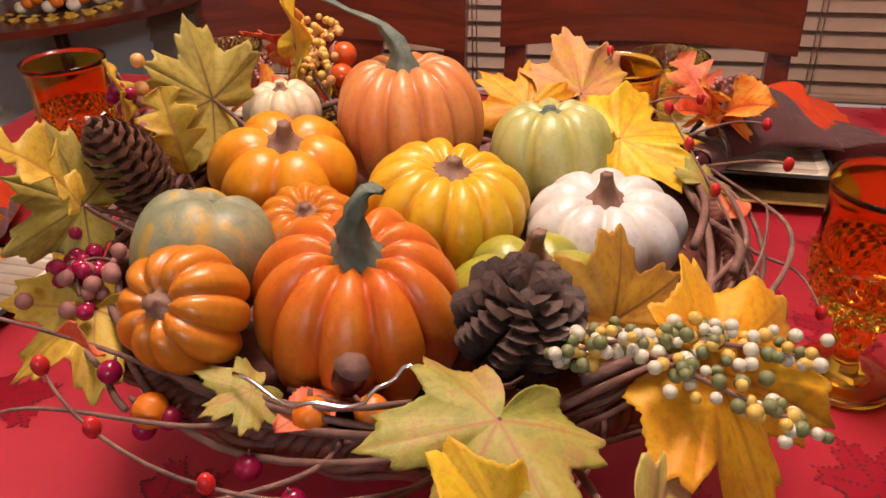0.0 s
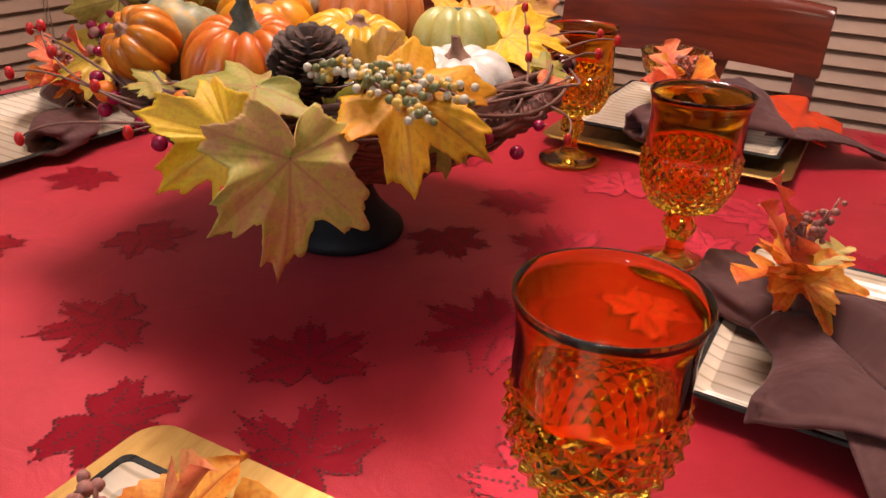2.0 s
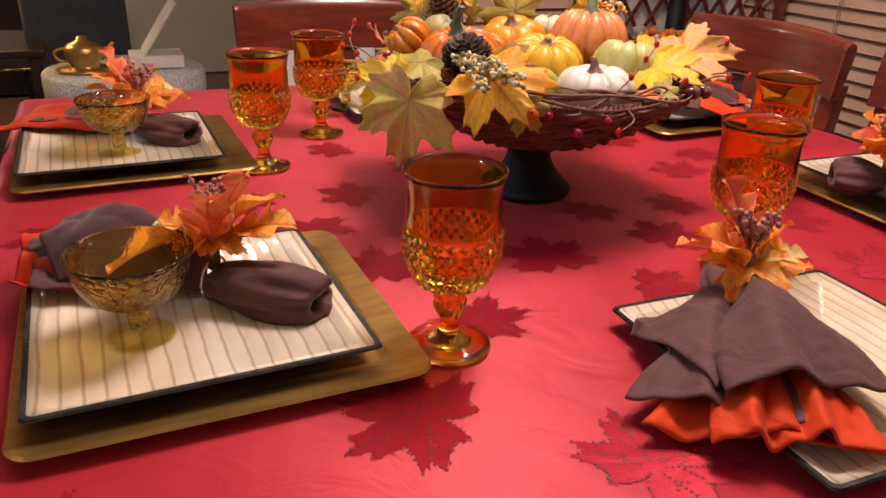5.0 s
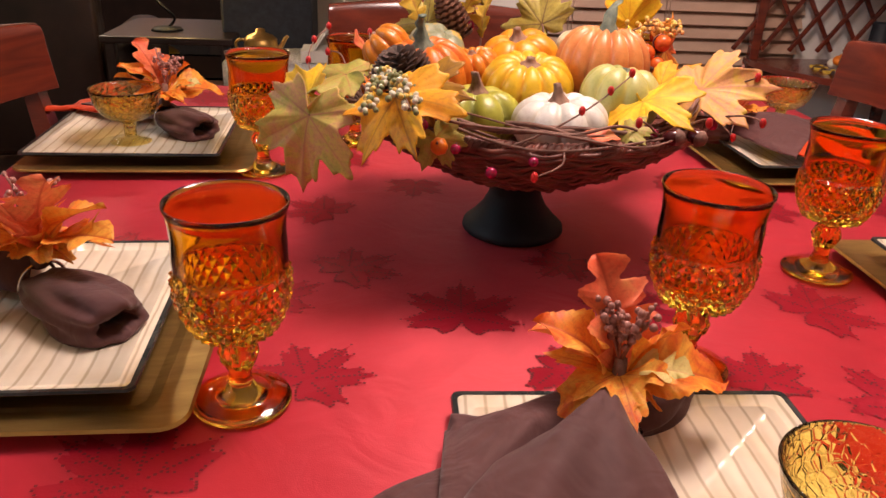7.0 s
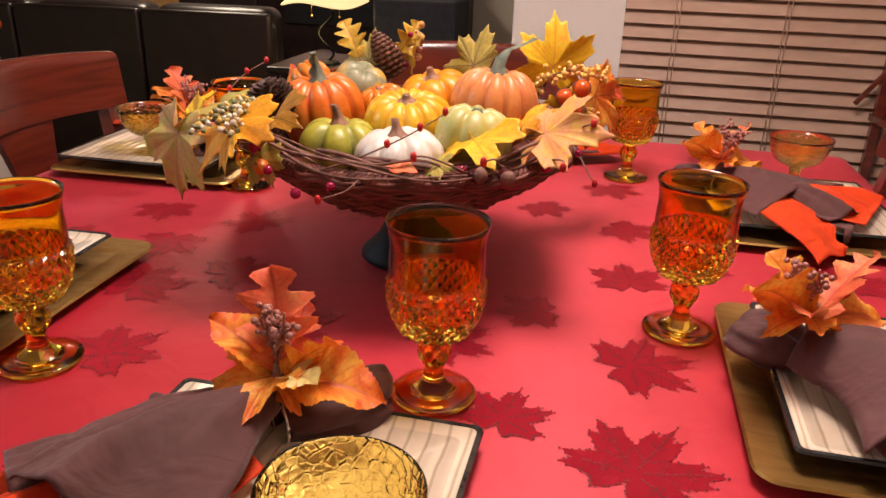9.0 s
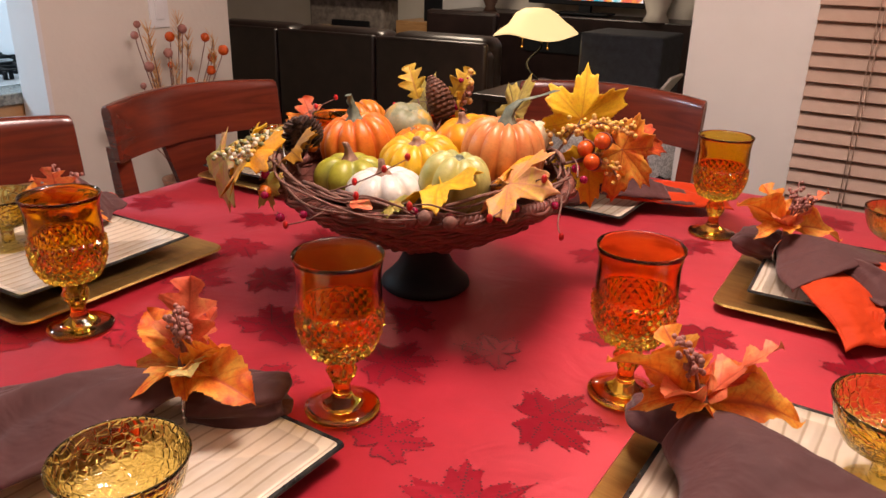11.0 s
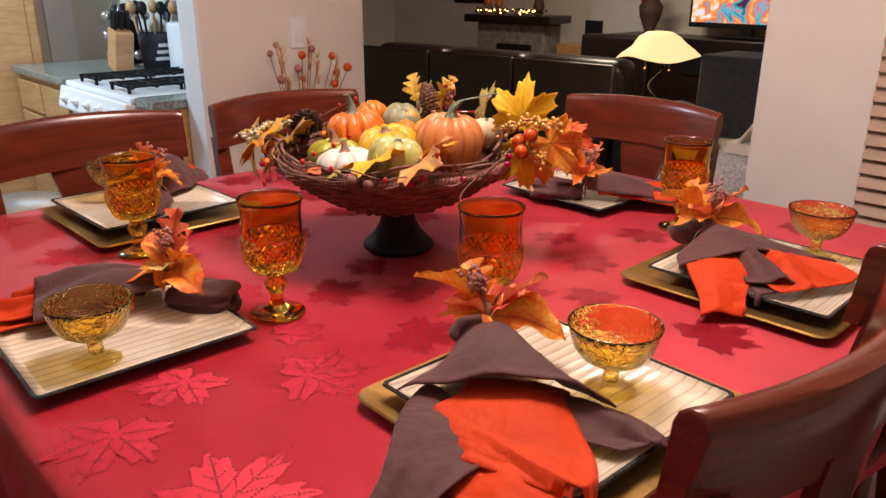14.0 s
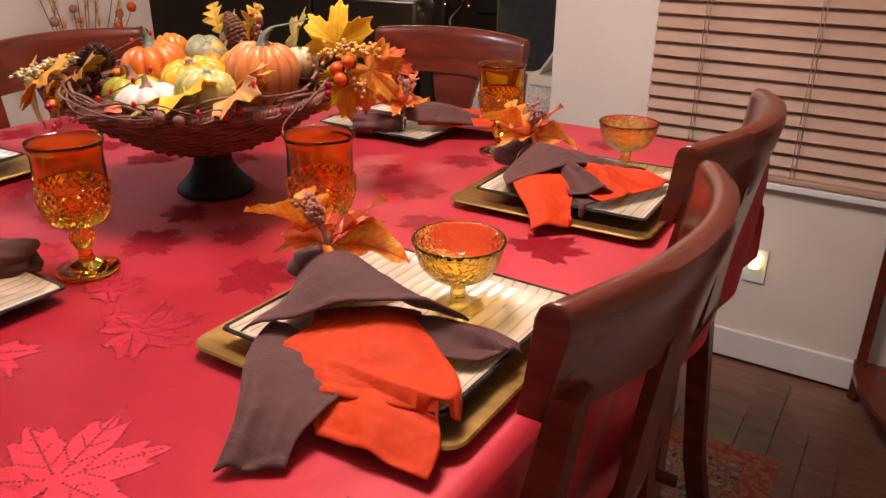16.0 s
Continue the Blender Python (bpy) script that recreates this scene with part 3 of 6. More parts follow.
def goblet_template():
    g = root("water_goblet", pose(0, 0, -50), "amber pressed-glass goblet with a diamond-point bowl", "goblet", "amber goblets")
    seg = 48
    outer = [(0.0, 0.0015), (0.030, 0.0008), (0.0385, 0.0), (0.0395, 0.0018), (0.038, 0.0036), (0.026, 0.0060), (0.0215, 0.0072), (0.0205, 0.0088), (0.0125, 0.0125), (0.0095, 0.018), (0.0085, 0.027), (0.0095, 0.032), (0.0135, 0.039), (0.0150, 0.045), (0.0135, 0.051), (0.0105, 0.056), (0.0105, 0.059), (0.016, 0.0625)]
    rows = 9
    for k in range(rows):
        f = k / (rows - 1)
        z = 0.0665 + 0.047 * f
        outer.append((0.0435 * math.sin(math.pi / 2 * min(1, 0.50 + 0.62 * f)), z))
    start = len(outer) - rows
    plain = len(outer)
    outer += [(0.0418, 0.1165), (0.0412, 0.122), (0.0411, 0.128), (0.0411, 0.135), (0.0413, 0.145), (0.0420, 0.155), (0.0435, 0.1630), (0.0450, 0.1672), (0.0449, 0.1690), (0.0438, 0.1690)]
    inner = [(0.0420, 0.162), (0.0400, 0.150), (0.0388, 0.135), (0.0386, 0.118), (0.0382, 0.104), (0.035, 0.088), (0.027, 0.077), (0.014, 0.0715), (0.0, 0.070)]

    def shape(a, k, r, z):
        n = round(a / (2 * math.pi) * seg)
        if start <= k < plain:
            return r + (0.0019 if (n + k - start) % 2 == 0 else -0.0006), z
        if 11 <= k <= 15:
            return r + (0.0012 if (n // 4 + k) % 2 == 0 else -0.0006), z
        if plain + 1 <= k <= plain + 3:
            return r + (0.0009 if n % 2 else 0.0), z
        return r, z

    for name, lo, hi in (("foot", 0, 10), ("stem", 9, 18), ("bowl", 17, None)):
        rows_ = (outer + inner)[lo:hi] if hi else (outer + inner)[lo:]
        bm = bmesh.new()
        lathe(bm, rows_, seg, lambda a, k, r, z, lo=lo: shape(a, k + lo, r, z))
        bm.verts.index_update()
        if name == "bowl":
            for f in [f for f in bm.faces if len(f.verts) == 4 and all(start <= v.index // seg + lo < plain for v in f.verts)]:
                low = [v for v in f.verts if (v.index % seg + v.index // seg + lo - start) % 2]
                if len(low) == 2:
                    bmesh.utils.face_split(f, low[0], low[1])
        bmesh.ops.scale(bm, vec=(1.045, 1.045, 1.06), verts=bm.verts)
        ob = part(name, bm, M_AMBER, g, {"bowl": "diamond-point bowl", "stem": "faceted knop stem"}.get(name, ""), smooth=False)
        for poly in ob.data.polygons:
            z = poly.center.z
            poly.use_smooth = not (0.067 < z < 0.122 and poly.center.xy.length > 0.0385 * min(1, 0.5 + z * 4.2) or 0.036 < z < 0.06)
    return g


def dish_template():
    d = root("dessert_dish", pose(0, 0, -50), "honey-yellow crackle glass footed dessert dish", "dessert dish", "glass dessert dishes")
    bm = bmesh.new()
    profile = [(0, 0.002), (0.033, 0.0), (0.0345, 0.002), (0.033, 0.004), (0.020, 0.0065), (0.0115, 0.010), (0.0095, 0.014), (0.0090, 0.024), (0.0100, 0.034), (0.015, 0.0375), (0.028, 0.0415), (0.039, 0.0495), (0.0460, 0.061), (0.0495, 0.073), (0.0525, 0.0845), (0.0535, 0.0870), (0.0528, 0.0885), (0.0512, 0.0875), (0.0470, 0.074), (0.0435, 0.062), (0.0365, 0.0525), (0.026, 0.0460), (0.013, 0.0425), (0, 0.042)]
    lathe(bm, profile, 56)
    part("glass_body", bm, M_HONEY, d)
    return d


GOBLET, DISH = goblet_template(), dish_template()


def put(template, m, used=set()):
    if template.name not in used:
        used.add(template.name)
        template.matrix_world = m
        return template
    return copy_thing(template, m)


for x, y, a in ((0.20, -0.267, 10), (0.444, -0.064, 40), (-0.20, -0.312, 80), (-0.262, 0.285, 15), (-0.127, 0.445, 66), (0.387, 0.553, 33)):
    put(GOBLET, pose(x, y, T + 0.003, 0, 0, a))

# ring place, direction of the open fan, plate pose, charger, dish place
SETTINGS = {
    "A": ((0.115, -0.475, -1.0), None, (0.20, -0.53)),
    "B": ((0.662, -0.180, -1.0), (0.657, -0.172, -0.5), (0.70, -0.13)),
    "C": ((-0.425, -0.205, 2.0), (-0.408, -0.200, 1.0), (-0.473, -0.245)),
    "D": ((-0.470, 0.395, 1.5), (-0.452, 0.405, 2.0), (-0.471, 0.332)),
    "E": ((0.100, 0.630, -1.5), None, (-0.042, 0.575)),
    "F": ((0.648, 0.388, 2.0), (0.637, 0.388, 1.0), (0.672, 0.505)),
}
for key, (plate, charger, dish) in SETTINGS.items():
    if charger:
        make_charger(*charger)
    make_plate(*plate, 0.0175 if charger else 0.003)
    put(DISH, pose(*dish, T + (0.0265 if charger else 0.012), 0, 0, random.uniform(0, 360)))


# ---- napkins with leaf picks ----
L_ORANGE = leaf_material("orange_leaf", [(0.34, (0.74, 0.11, 0.012)), (0.46, (0.86, 0.27, 0.020)), (0.58, (0.88, 0.46, 0.06)), (0.70, (0.72, 0.18, 0.02))], (0.52, 0.08, 0.01))
L_RED = leaf_material("red_orange_leaf", [(0.34, (0.40, 0.03, 0.008)), (0.5, (0.68, 0.08, 0.012)), (0.66, (0.80, 0.24, 0.03))], (0.24, 0.02, 0.01))
L_CORAL = leaf_material("coral_leaf", [(0.34, (0.80, 0.12, 0.045)), (0.5, (0.86, 0.22, 0.09)), (0.66, (0.86, 0.38, 0.12))], (0.56, 0.08, 0.03))
L_PALE = leaf_material("pale_green_leaf", [(0.36, (0.60, 0.50, 0.14)), (0.6, (0.74, 0.64, 0.26))], (0.54, 0.34, 0.10))
L_GOLD = leaf_material("golden_leaf", [(0.34, (0.76, 0.28, 0.005)), (0.5, (0.86, 0.41, 0.008)), (0.66, (0.86, 0.50, 0.015))], (0.44, 0.15, 0.01))
L_BRONZE = leaf_material("bronze_leaf", [(0.34, (0.36, 0.15, 0.008)), (0.5, (0.50, 0.25, 0.015)), (0.66, (0.56, 0.30, 0.02))], (0.13, 0.04, 0.02))
L_YELLOW = leaf_material("yellow_leaf", [(0.34, (0.54, 0.30, 0.03)), (0.5, (0.70, 0.46, 0.04)), (0.66, (0.58, 0.42, 0.06))], (0.44, 0.20, 0.03))
L_SUN = leaf_material("sun_yellow_leaf", [(0.34, (0.82, 0.44, 0.010)), (0.5, (0.88, 0.62, 0.018)), (0.66, (0.84, 0.42, 0.02))], (0.64, 0.30, 0.01))
L_GREEN = leaf_material("green_blush_leaf", [(0.34, (0.30, 0.30, 0.04)), (0.5, (0.46, 0.40, 0.07)), (0.64, (0.50, 0.30, 0.09))], (0.46, 0.18, 0.06))
L_BLUSH = leaf_material("pale_blush_leaf", [(0.34, (0.46, 0.44, 0.08)), (0.47, (0.68, 0.52, 0.12)), (0.56, (0.68, 0.36, 0.16)), (0.66, (0.70, 0.52, 0.12))], (0.56, 0.24, 0.12))
L_PINK = leaf_material("pink_gold_leaf", [(0.34, (0.74, 0.46, 0.06)), (0.5, (0.76, 0.36, 0.14)), (0.66, (0.74, 0.50, 0.06))], (0.64, 0.24, 0.14))
L_VEINED = leaf_material("olive_veined_leaf", [(0.35, (0.38, 0.30, 0.04)), (0.65, (0.56, 0.44, 0.09))], (0.12, 0.05, 0.03))
M_BERRYB = varied("dusty_berry", [(0.3, (0.24, 0.085, 0.065)), (0.7, (0.44, 0.20, 0.16))], 60, 0.6, 0, 0.2)

ME_PICK = {"coral_oak": long_leaf("leaf", oak_width, L_CORAL, 0.25, 0.25, 0.05, 3), "orange_oak": long_leaf("leaf", oak_width, L_ORANGE, 0.45, 0.2, 0.06, 5), "pale_oak": long_leaf("leaf", oak_width, L_PALE, 0.5, 0.2, 0.06, 11),
           "red_oval": long_leaf("leaf", oval_width, L_RED, 0.35, 0.45, 0.05, 7), "amber_oval": long_leaf("leaf", oval_width, L_ORANGE, 0.55, 0.35, 0.07, 9), "coral_oval": long_leaf("leaf", oval_width, L_CORAL, 0.35, 0.5, 0.06, 10),
           "orange_maple": leaf_mesh("leaf", MAPLE, L_ORANGE, 0.35, 0.2, 0.10, 13)}
# (leaf, compass turn, rise, length, roll)
PICK_FULL = (("coral_oak", 125, 68, 0.086, 0), ("amber_oval", 172, 46, 0.078, -20), ("orange_maple", 215, 10, 0.060, -10), ("amber_oval", -8, 4, 0.092, 15), ("orange_maple", 45, 36, 0.042, 20), ("pale_oak", -28, 26, 0.052, 0), ("orange_maple", 268, 14, 0.052, 15), ("coral_oak", 75, 56, 0.066, 10), ("orange_oak", 150, 22, 0.072, 10), ("orange_oak", 20, 48, 0.060, -50))
PICK_WIDE = (("amber_oval", 205, 34, 0.094, 40), ("orange_maple", 222, 14, 0.056, 0), ("coral_oak", 38, 46, 0.080, -15), ("amber_oval", 26, -4, 0.098, 10), ("red_oval", 62, 18, 0.064, 0), ("orange_oak", 165, 55, 0.066, -40), ("coral_oval", 250, 30, 0.060, 20), ("red_oval", 130, 20, 0.060, -20))


def sprig_mesh():
    bm = bmesh.new()
    rnd = random.Random(8)
    for k in range(9):
        a, lean = rnd.uniform(0, 6.28), rnd.uniform(0.06, 0.42)
        h = rnd.uniform(0.045, 0.078)
        tip = Vector((math.cos(a) * lean * h, math.sin(a) * lean * h, h))
        tube(bm, curve_points((0, 0, 0), (0, 0, h * 0.4), tip * 0.8, tip, 5), 0.0011, 5)
        for j in range(7):
            f = rnd.uniform(0.45, 1.0)
            off = Vector((rnd.uniform(-1, 1), rnd.uniform(-1, 1), rnd.uniform(-0.4, 1))) * 0.008
            ball(bm, tip * f + off, rnd.uniform(0.0022, 0.0036), 7, 5)
    me = bpy.data.meshes.new("berry_sprig")
    bm.normal_update(); bm.to_mesh(me); bm.free(); me.shade_smooth()
    me.materials.append(M_BERRYB)
    return me


ME_SPRIG = sprig_mesh()


def under(x, y):
    """Height of what lies on the table at a place: plate, charger or bare cloth."""
    top = T + 0.005
    for plate, charger, _ in SETTINGS.values():
        if charger and max(abs(x - charger[0]), abs(y - charger[1])) < 0.170:
            top = max(top, T + 0.021)
        if max(abs(x - plate[0]), abs(y - plate[1])) < 0.145:
            top = max(top, T + (0.040 if charger else 0.025))
    return top


def make_napkin(name, x, y, z, turn, label, fan=0.24, spread=0.12, tail=0.115, droop=0.0, seed=1, sheets=None, pick=PICK_FULL, face=0):
    """Local +x: the open fan; -x: the short rolled tail. The ring sits at the origin. sheets: draped layers, if they lie unevenly."""
    rnd = random.Random(seed)
    nap = root(name, pose(x, y, z, 0, 0, turn), label, "napkin", "folded napkins")

    def sheet(pname, material, f0, f1, wide, lift, amp, waves, ph, sag):
        bm = bmesh.new()
        nu, nv = 44, 64
        grid = []
        for i in range(nu + 1):
            u = i / nu
            s = f0 + (f1 - f0) * u
            row = []
            open_ = max(0.0, min(1.0, (s - 0.005) / max(fan, 1e-3)))
            half = 0.017 + (wide - 0.017) * open_ ** 0.8
            for j in range(nv + 1):
                w = 2 * j / nv - 1
                edge = 0.02 * math.sin(3 * w + ph) * open_
                px = s * (1 - 0.16 * open_ * w * w) + edge
                py = half * w * (1 + 0.06 * math.sin(7 * s * 9 + ph))
                fold = math.sin(waves * w * math.pi + ph + 2.2 * open_) * (0.35 + 0.65 * open_) * amp + 0.4 * amp * math.sin(2.7 * waves * w + ph * 2) * open_
                arch = (1 - w * w) * (0.020 * (1 - open_) + 0.012 + lift * math.sin(math.pi * min(1, open_ * 1.15)))
                pz = arch + abs(fold) + sag * open_ ** 2 + 0.007 * open_ * noise.noise((px * 26 + ph, py * 26, ph)) + 0.0025 * noise.noise((px * 70, py * 70, ph))
                row.append(bm.verts.new((px, py, max(pz, -0.013 + sag * open_ ** 2))))
            grid.append(row)
        for a, b in zip(grid, grid[1:]):
            for j in range(nv):
                bm.faces.new((a[j], b[j], b[j + 1], a[j + 1]))
        ob = part(pname, bm, material, nap, "rust satin inner layer" if material is M_RUST else "")
        so = ob.modifiers.new("thick", "SOLIDIFY")
        so.thickness, so.offset = 0.0018, 1.0
        return ob

    def drape(pname, material, corners, arch, amp, waves, floor_up):
        """One layer between four corners in the room: near the ring (two), then its free end (two)."""
        back = nap.matrix_world.inverted()
        a0, a1, b1, b0 = (Vector(q) for q in corners)
        ph = rnd.uniform(0, 6)
        bm = bmesh.new()
        nu, nv, rows = 40, 48, []
        for i in range(nu + 1):
            u = i / nu
            row = []
            for j in range(nv + 1):
                v = j / nv
                p = a0.lerp(a1, v).lerp(b0.lerp(b1, v), u)
                p.z = a0.lerp(a1, v).z * (1 - u ** 2.2) + b0.lerp(b1, v).z * u ** 2.2
                side = (b1 - b0).normalized()
                swell = math.sin(math.pi * v) ** 0.7 * (0.35 + 0.65 * math.sin(math.pi * min(1, 0.15 + 0.75 * u)))
                crease = math.sin(2 * math.pi * waves * v + ph + 1.3 * u) + 0.5 * math.sin(2 * math.pi * waves * 2.3 * v - 2 * u + 2 * ph)
                p = p + side * (0.010 * math.sin(5 * u + ph) * (v - 0.5) * 2)
                z = p.z + arch * swell + amp * crease * (0.3 + 0.7 * u) * (0.35 + 0.65 * math.sin(math.pi * v))
                z += 0.3 * amp * noise.noise((p.x * 30 + ph, p.y * 30, ph)) + 0.0012 * noise.noise((p.x * 90, p.y * 90, ph))
                hem = 0.0014 if min(u, 1 - u, v, 1 - v) < 0.06 and u > 0.3 else 0.0
                row.append(bm.verts.new(back @ Vector((p.x, p.y, max(z, under(p.x, p.y)) + hem + floor_up))))
            rows.append(row)
        for a, b in zip(rows, rows[1:]):
            for j in range(nv):
                bm.faces.new((a[j], b[j], b[j + 1], a[j + 1]))
        ob = part(pname, bm, material, nap, "rust satin inner layer" if material is M_RUST else "")
        so = ob.modifiers.new("thick", "SOLIDIFY")
        so.thickness, so.offset = 0.0022, 0.0

    p1, p2, p3 = (rnd.uniform(0, 6) for _ in range(3))
    if sheets:
        for n, (pname, material, corners, arch, amp, waves) in enumerate(sheets):
            drape(pname, material, corners, arch, amp, waves, 0.0025 * n)
    else:
        sheet("lower_layer", M_RUST, 0.04, fan * 1.14, spread * 0.86, 0.016, 0.010, 1.5, p2, droop - 0.008)
        sheet("inner_layer", M_BROWN, 0.03, fan * 0.98, spread * 1.0, 0.010, 0.008, 1.2, p3, droop - 0.004)
        sheet("outer_layer", M_BROWN, 0.0, fan * 0.86, spread * 0.86, 0.040, 0.008, 0.9, p1, droop + 0.008)
    bm = bmesh.new()
    prof = [(-0.002 - (tail - 0.002) * k / 14, 0.015 + 0.016 * math.sin(math.pi * (0.06 + 0.80 * k / 14)) ** 0.8) for k in range(15)] + [(-tail - 0.002, 0.016)]
    rings = []
    for s, r in prof:
        ring = []
        for n in range(56):
            a = 2 * math.pi * n / 56
            rr = r * (1 + 0.11 * math.sin(3 * a + 26 * s) + 0.07 * math.sin(6 * a + 40 * s + seed) + 0.05 * math.sin(10 * a - 30 * s))
            ring.append(bm.verts.new((s + 0.006 * math.cos(2 * a) * (s < -0.08), rr * 1.25 * math.cos(a), 0.006 + rr * 0.78 * math.sin(a) - 0.0 * s)))
        rings.append(ring)
    deep = [bm.verts.new((-tail + 0.035, v.co.y * 0.55, 0.006 + (v.co.z - 0.006) * 0.5)) for v in rings[-1]]
    rings.append(deep)
    for a, b in zip(rings, rings[1:]):
        for n in range(56):
            bm.faces.new((a[n], b[n], b[(n + 1) % 56], a[(n + 1) % 56]))
    bm.faces.new(rings[-1])
    part("rolled_tail", bm, M_BROWN, nap)
    ring_ob = root("napkin_ring", pose(x, y, z, 0, 0, turn), "thin silver napkin ring with an autumn leaf pick", "napkin ring", "leaf napkin rings")
    bm = bmesh.new()
    tube(bm, [(0, 0.0235 * math.cos(2 * math.pi * k / 24), 0.008 + 0.0215 * math.sin(2 * math.pi * k / 24)) for k in range(25)], 0.0016, 6)
    part("ring", bm, M_SILVER, ring_ob)
    bm = bmesh.new()
    tube(bm, [(0, 0, 0.026), (-0.002, 0.001, 0.045), (-0.004, 0.0, 0.062)], [0.008, 0.0065, 0.005], 8)
    part("pick_stem", bm, M_TWIG, ring_ob)
    for which, az, rise, long_, roll in pick:
        ob = new("leaf", ME_PICK[which])
        ob.parent = ring_ob
        ob.matrix_basis = pose(-0.003, 0, 0.050, 0, 0, az + face - turn + rnd.uniform(-8, 8)) @ pose(0.003, 0, 0, 0, -rise + rnd.uniform(-5, 5), 0) @ pose(0, 0, 0, roll, 0, 0) @ Matrix.Scale(long_ * rnd.uniform(0.94, 1.06), 4)
    ob = new("berry_sprig", ME_SPRIG)
    ob.parent = ring_ob
    ob.matrix_basis = pose(-0.002, 0, 0.050, rnd.uniform(-15, 15), rnd.uniform(-15, 15), rnd.uniform(0, 360))
    return nap


ZP = T + 0.030
make_napkin("napkin", 0.092, -0.385, ZP - 0.006, 226, "brown linen napkin with rust lining gathered in a ring", 0.25, 0.120, 0.100, -0.004, 1, (
    ("lower_layer", M_RUST, ((0.03, -0.40, 0.940), (0.10, -0.44, 0.940), (0.045, -0.615, 0.925), (-0.11, -0.50, 0.922)), 0.012, 0.011, 1.6),
    ("inner_layer", M_BROWN, ((0.03, -0.38, 0.945), (0.09, -0.42, 0.945), (0.00, -0.575, 0.935), (-0.10, -0.475, 0.930)), 0.012, 0.007, 1.8),
    ("side_fold", M_BROWN, ((0.055, -0.365, 0.945), (0.085, -0.40, 0.95), (-0.05, -0.50, 0.945), (-0.035, -0.385, 0.922)), 0.020, 0.004, 0.8),
    ("lining_fold", M_RUST, ((0.045, -0.430, 0.942), (0.085, -0.465, 0.942), (0.020, -0.605, 0.930), (-0.075, -0.545, 0.926)), 0.012, 0.009, 2.2),
    ("outer_layer", M_BROWN, ((0.072, -0.382, 0.948), (0.108, -0.398, 0.948), (0.088, -0.570, 0.938), (-0.055, -0.520, 0.945)), 0.034, 0.008, 1.2)))
make_napkin("napkin", 0.550, -0.180, ZP + 0.012, -40, "brown and rust napkin fanned over the plate edge", 0.285, 0.145, 0.070, -0.014, 2, (
    ("corner_flap", M_BROWN, ((0.572, -0.290, 0.955), (0.690, -0.300, 0.945), (0.715, -0.425, 0.915), (0.655, -0.470, 0.915)), 0.006, 0.006, 0.9),
    ("side_flap", M_BROWN, ((0.680, -0.195, 0.950), (0.690, -0.250, 0.950), (0.790, -0.245, 0.935), (0.815, -0.185, 0.940)), 0.014, 0.006, 1.0),
    ("under_fold", M_RUST, ((0.650, -0.290, 0.940), (0.760, -0.270, 0.940), (0.822, -0.380, 0.915), (0.705, -0.385, 0.915)), 0.004, 0.004, 1.0),
    ("inner_layer", M_RUST, ((0.590, -0.262, 0.952), (0.705, -0.200, 0.955), (0.812, -0.318, 0.926), (0.640, -0.368, 0.926)), 0.012, 0.003, 0.6),
    ("outer_layer", M_BROWN, ((0.535, -0.200, 0.950), (0.565, -0.160, 0.950), (0.752, -0.205, 0.960), (0.566, -0.330, 0.948)), 0.050, 0.006, 1.0)), PICK_WIDE)
make_napkin("napkin", -0.400, -0.190, ZP + 0.012, 142, "brown linen napkin gathered in a silver ring", 0.20, 0.075, 0.115, 0.0, 3, None, PICK_FULL, 190)
make_napkin("napkin", -0.435, 0.414, ZP + 0.012, 138, "brown napkin with rust lining gathered in a ring", 0.25, 0.10, 0.100, -0.004, 4, (
    ("lower_layer", M_RUST, ((-0.470, 0.425, 0.950), (-0.445, 0.465, 0.950), (-0.545, 0.660, 0.930), (-0.685, 0.500, 0.935)), 0.020, 0.010, 1.4),
    ("inner_layer", M_BROWN, ((-0.460, 0.420, 0.950), (-0.440, 0.450, 0.950), (-0.520, 0.600, 0.938), (-0.610, 0.500, 0.938)), 0.016, 0.007, 1.2),
    ("outer_layer", M_BROWN, ((-0.452, 0.412, 0.952), (-0.428, 0.438, 0.952), (-0.470, 0.580, 0.945), (-0.570, 0.500, 0.945)), 0.036, 0.005, 0.9)), PICK_FULL, 30)
make_napkin("napkin", 0.150, 0.550, ZP - 0.006, 30, "brown linen napkin with rust lining in a ring", 0.24, 0.09, 0.115, -0.004, 5, (
    ("lower_layer", M_RUST, ((0.185, 0.555, 0.940), (0.150, 0.600, 0.940), (0.290, 0.770, 0.925), (0.405, 0.665, 0.922)), 0.018, 0.010, 1.6),
    ("inner_layer", M_BROWN, ((0.175, 0.550, 0.942), (0.145, 0.590, 0.942), (0.230, 0.740, 0.935), (0.335, 0.630, 0.930)), 0.014, 0.007, 1.3),
    ("outer_layer", M_BROWN, ((0.165, 0.540, 0.945), (0.135, 0.570, 0.945), (0.190, 0.705, 0.940), (0.300, 0.600, 0.936)), 0.034, 0.006, 1.2)), PICK_WIDE, 60)
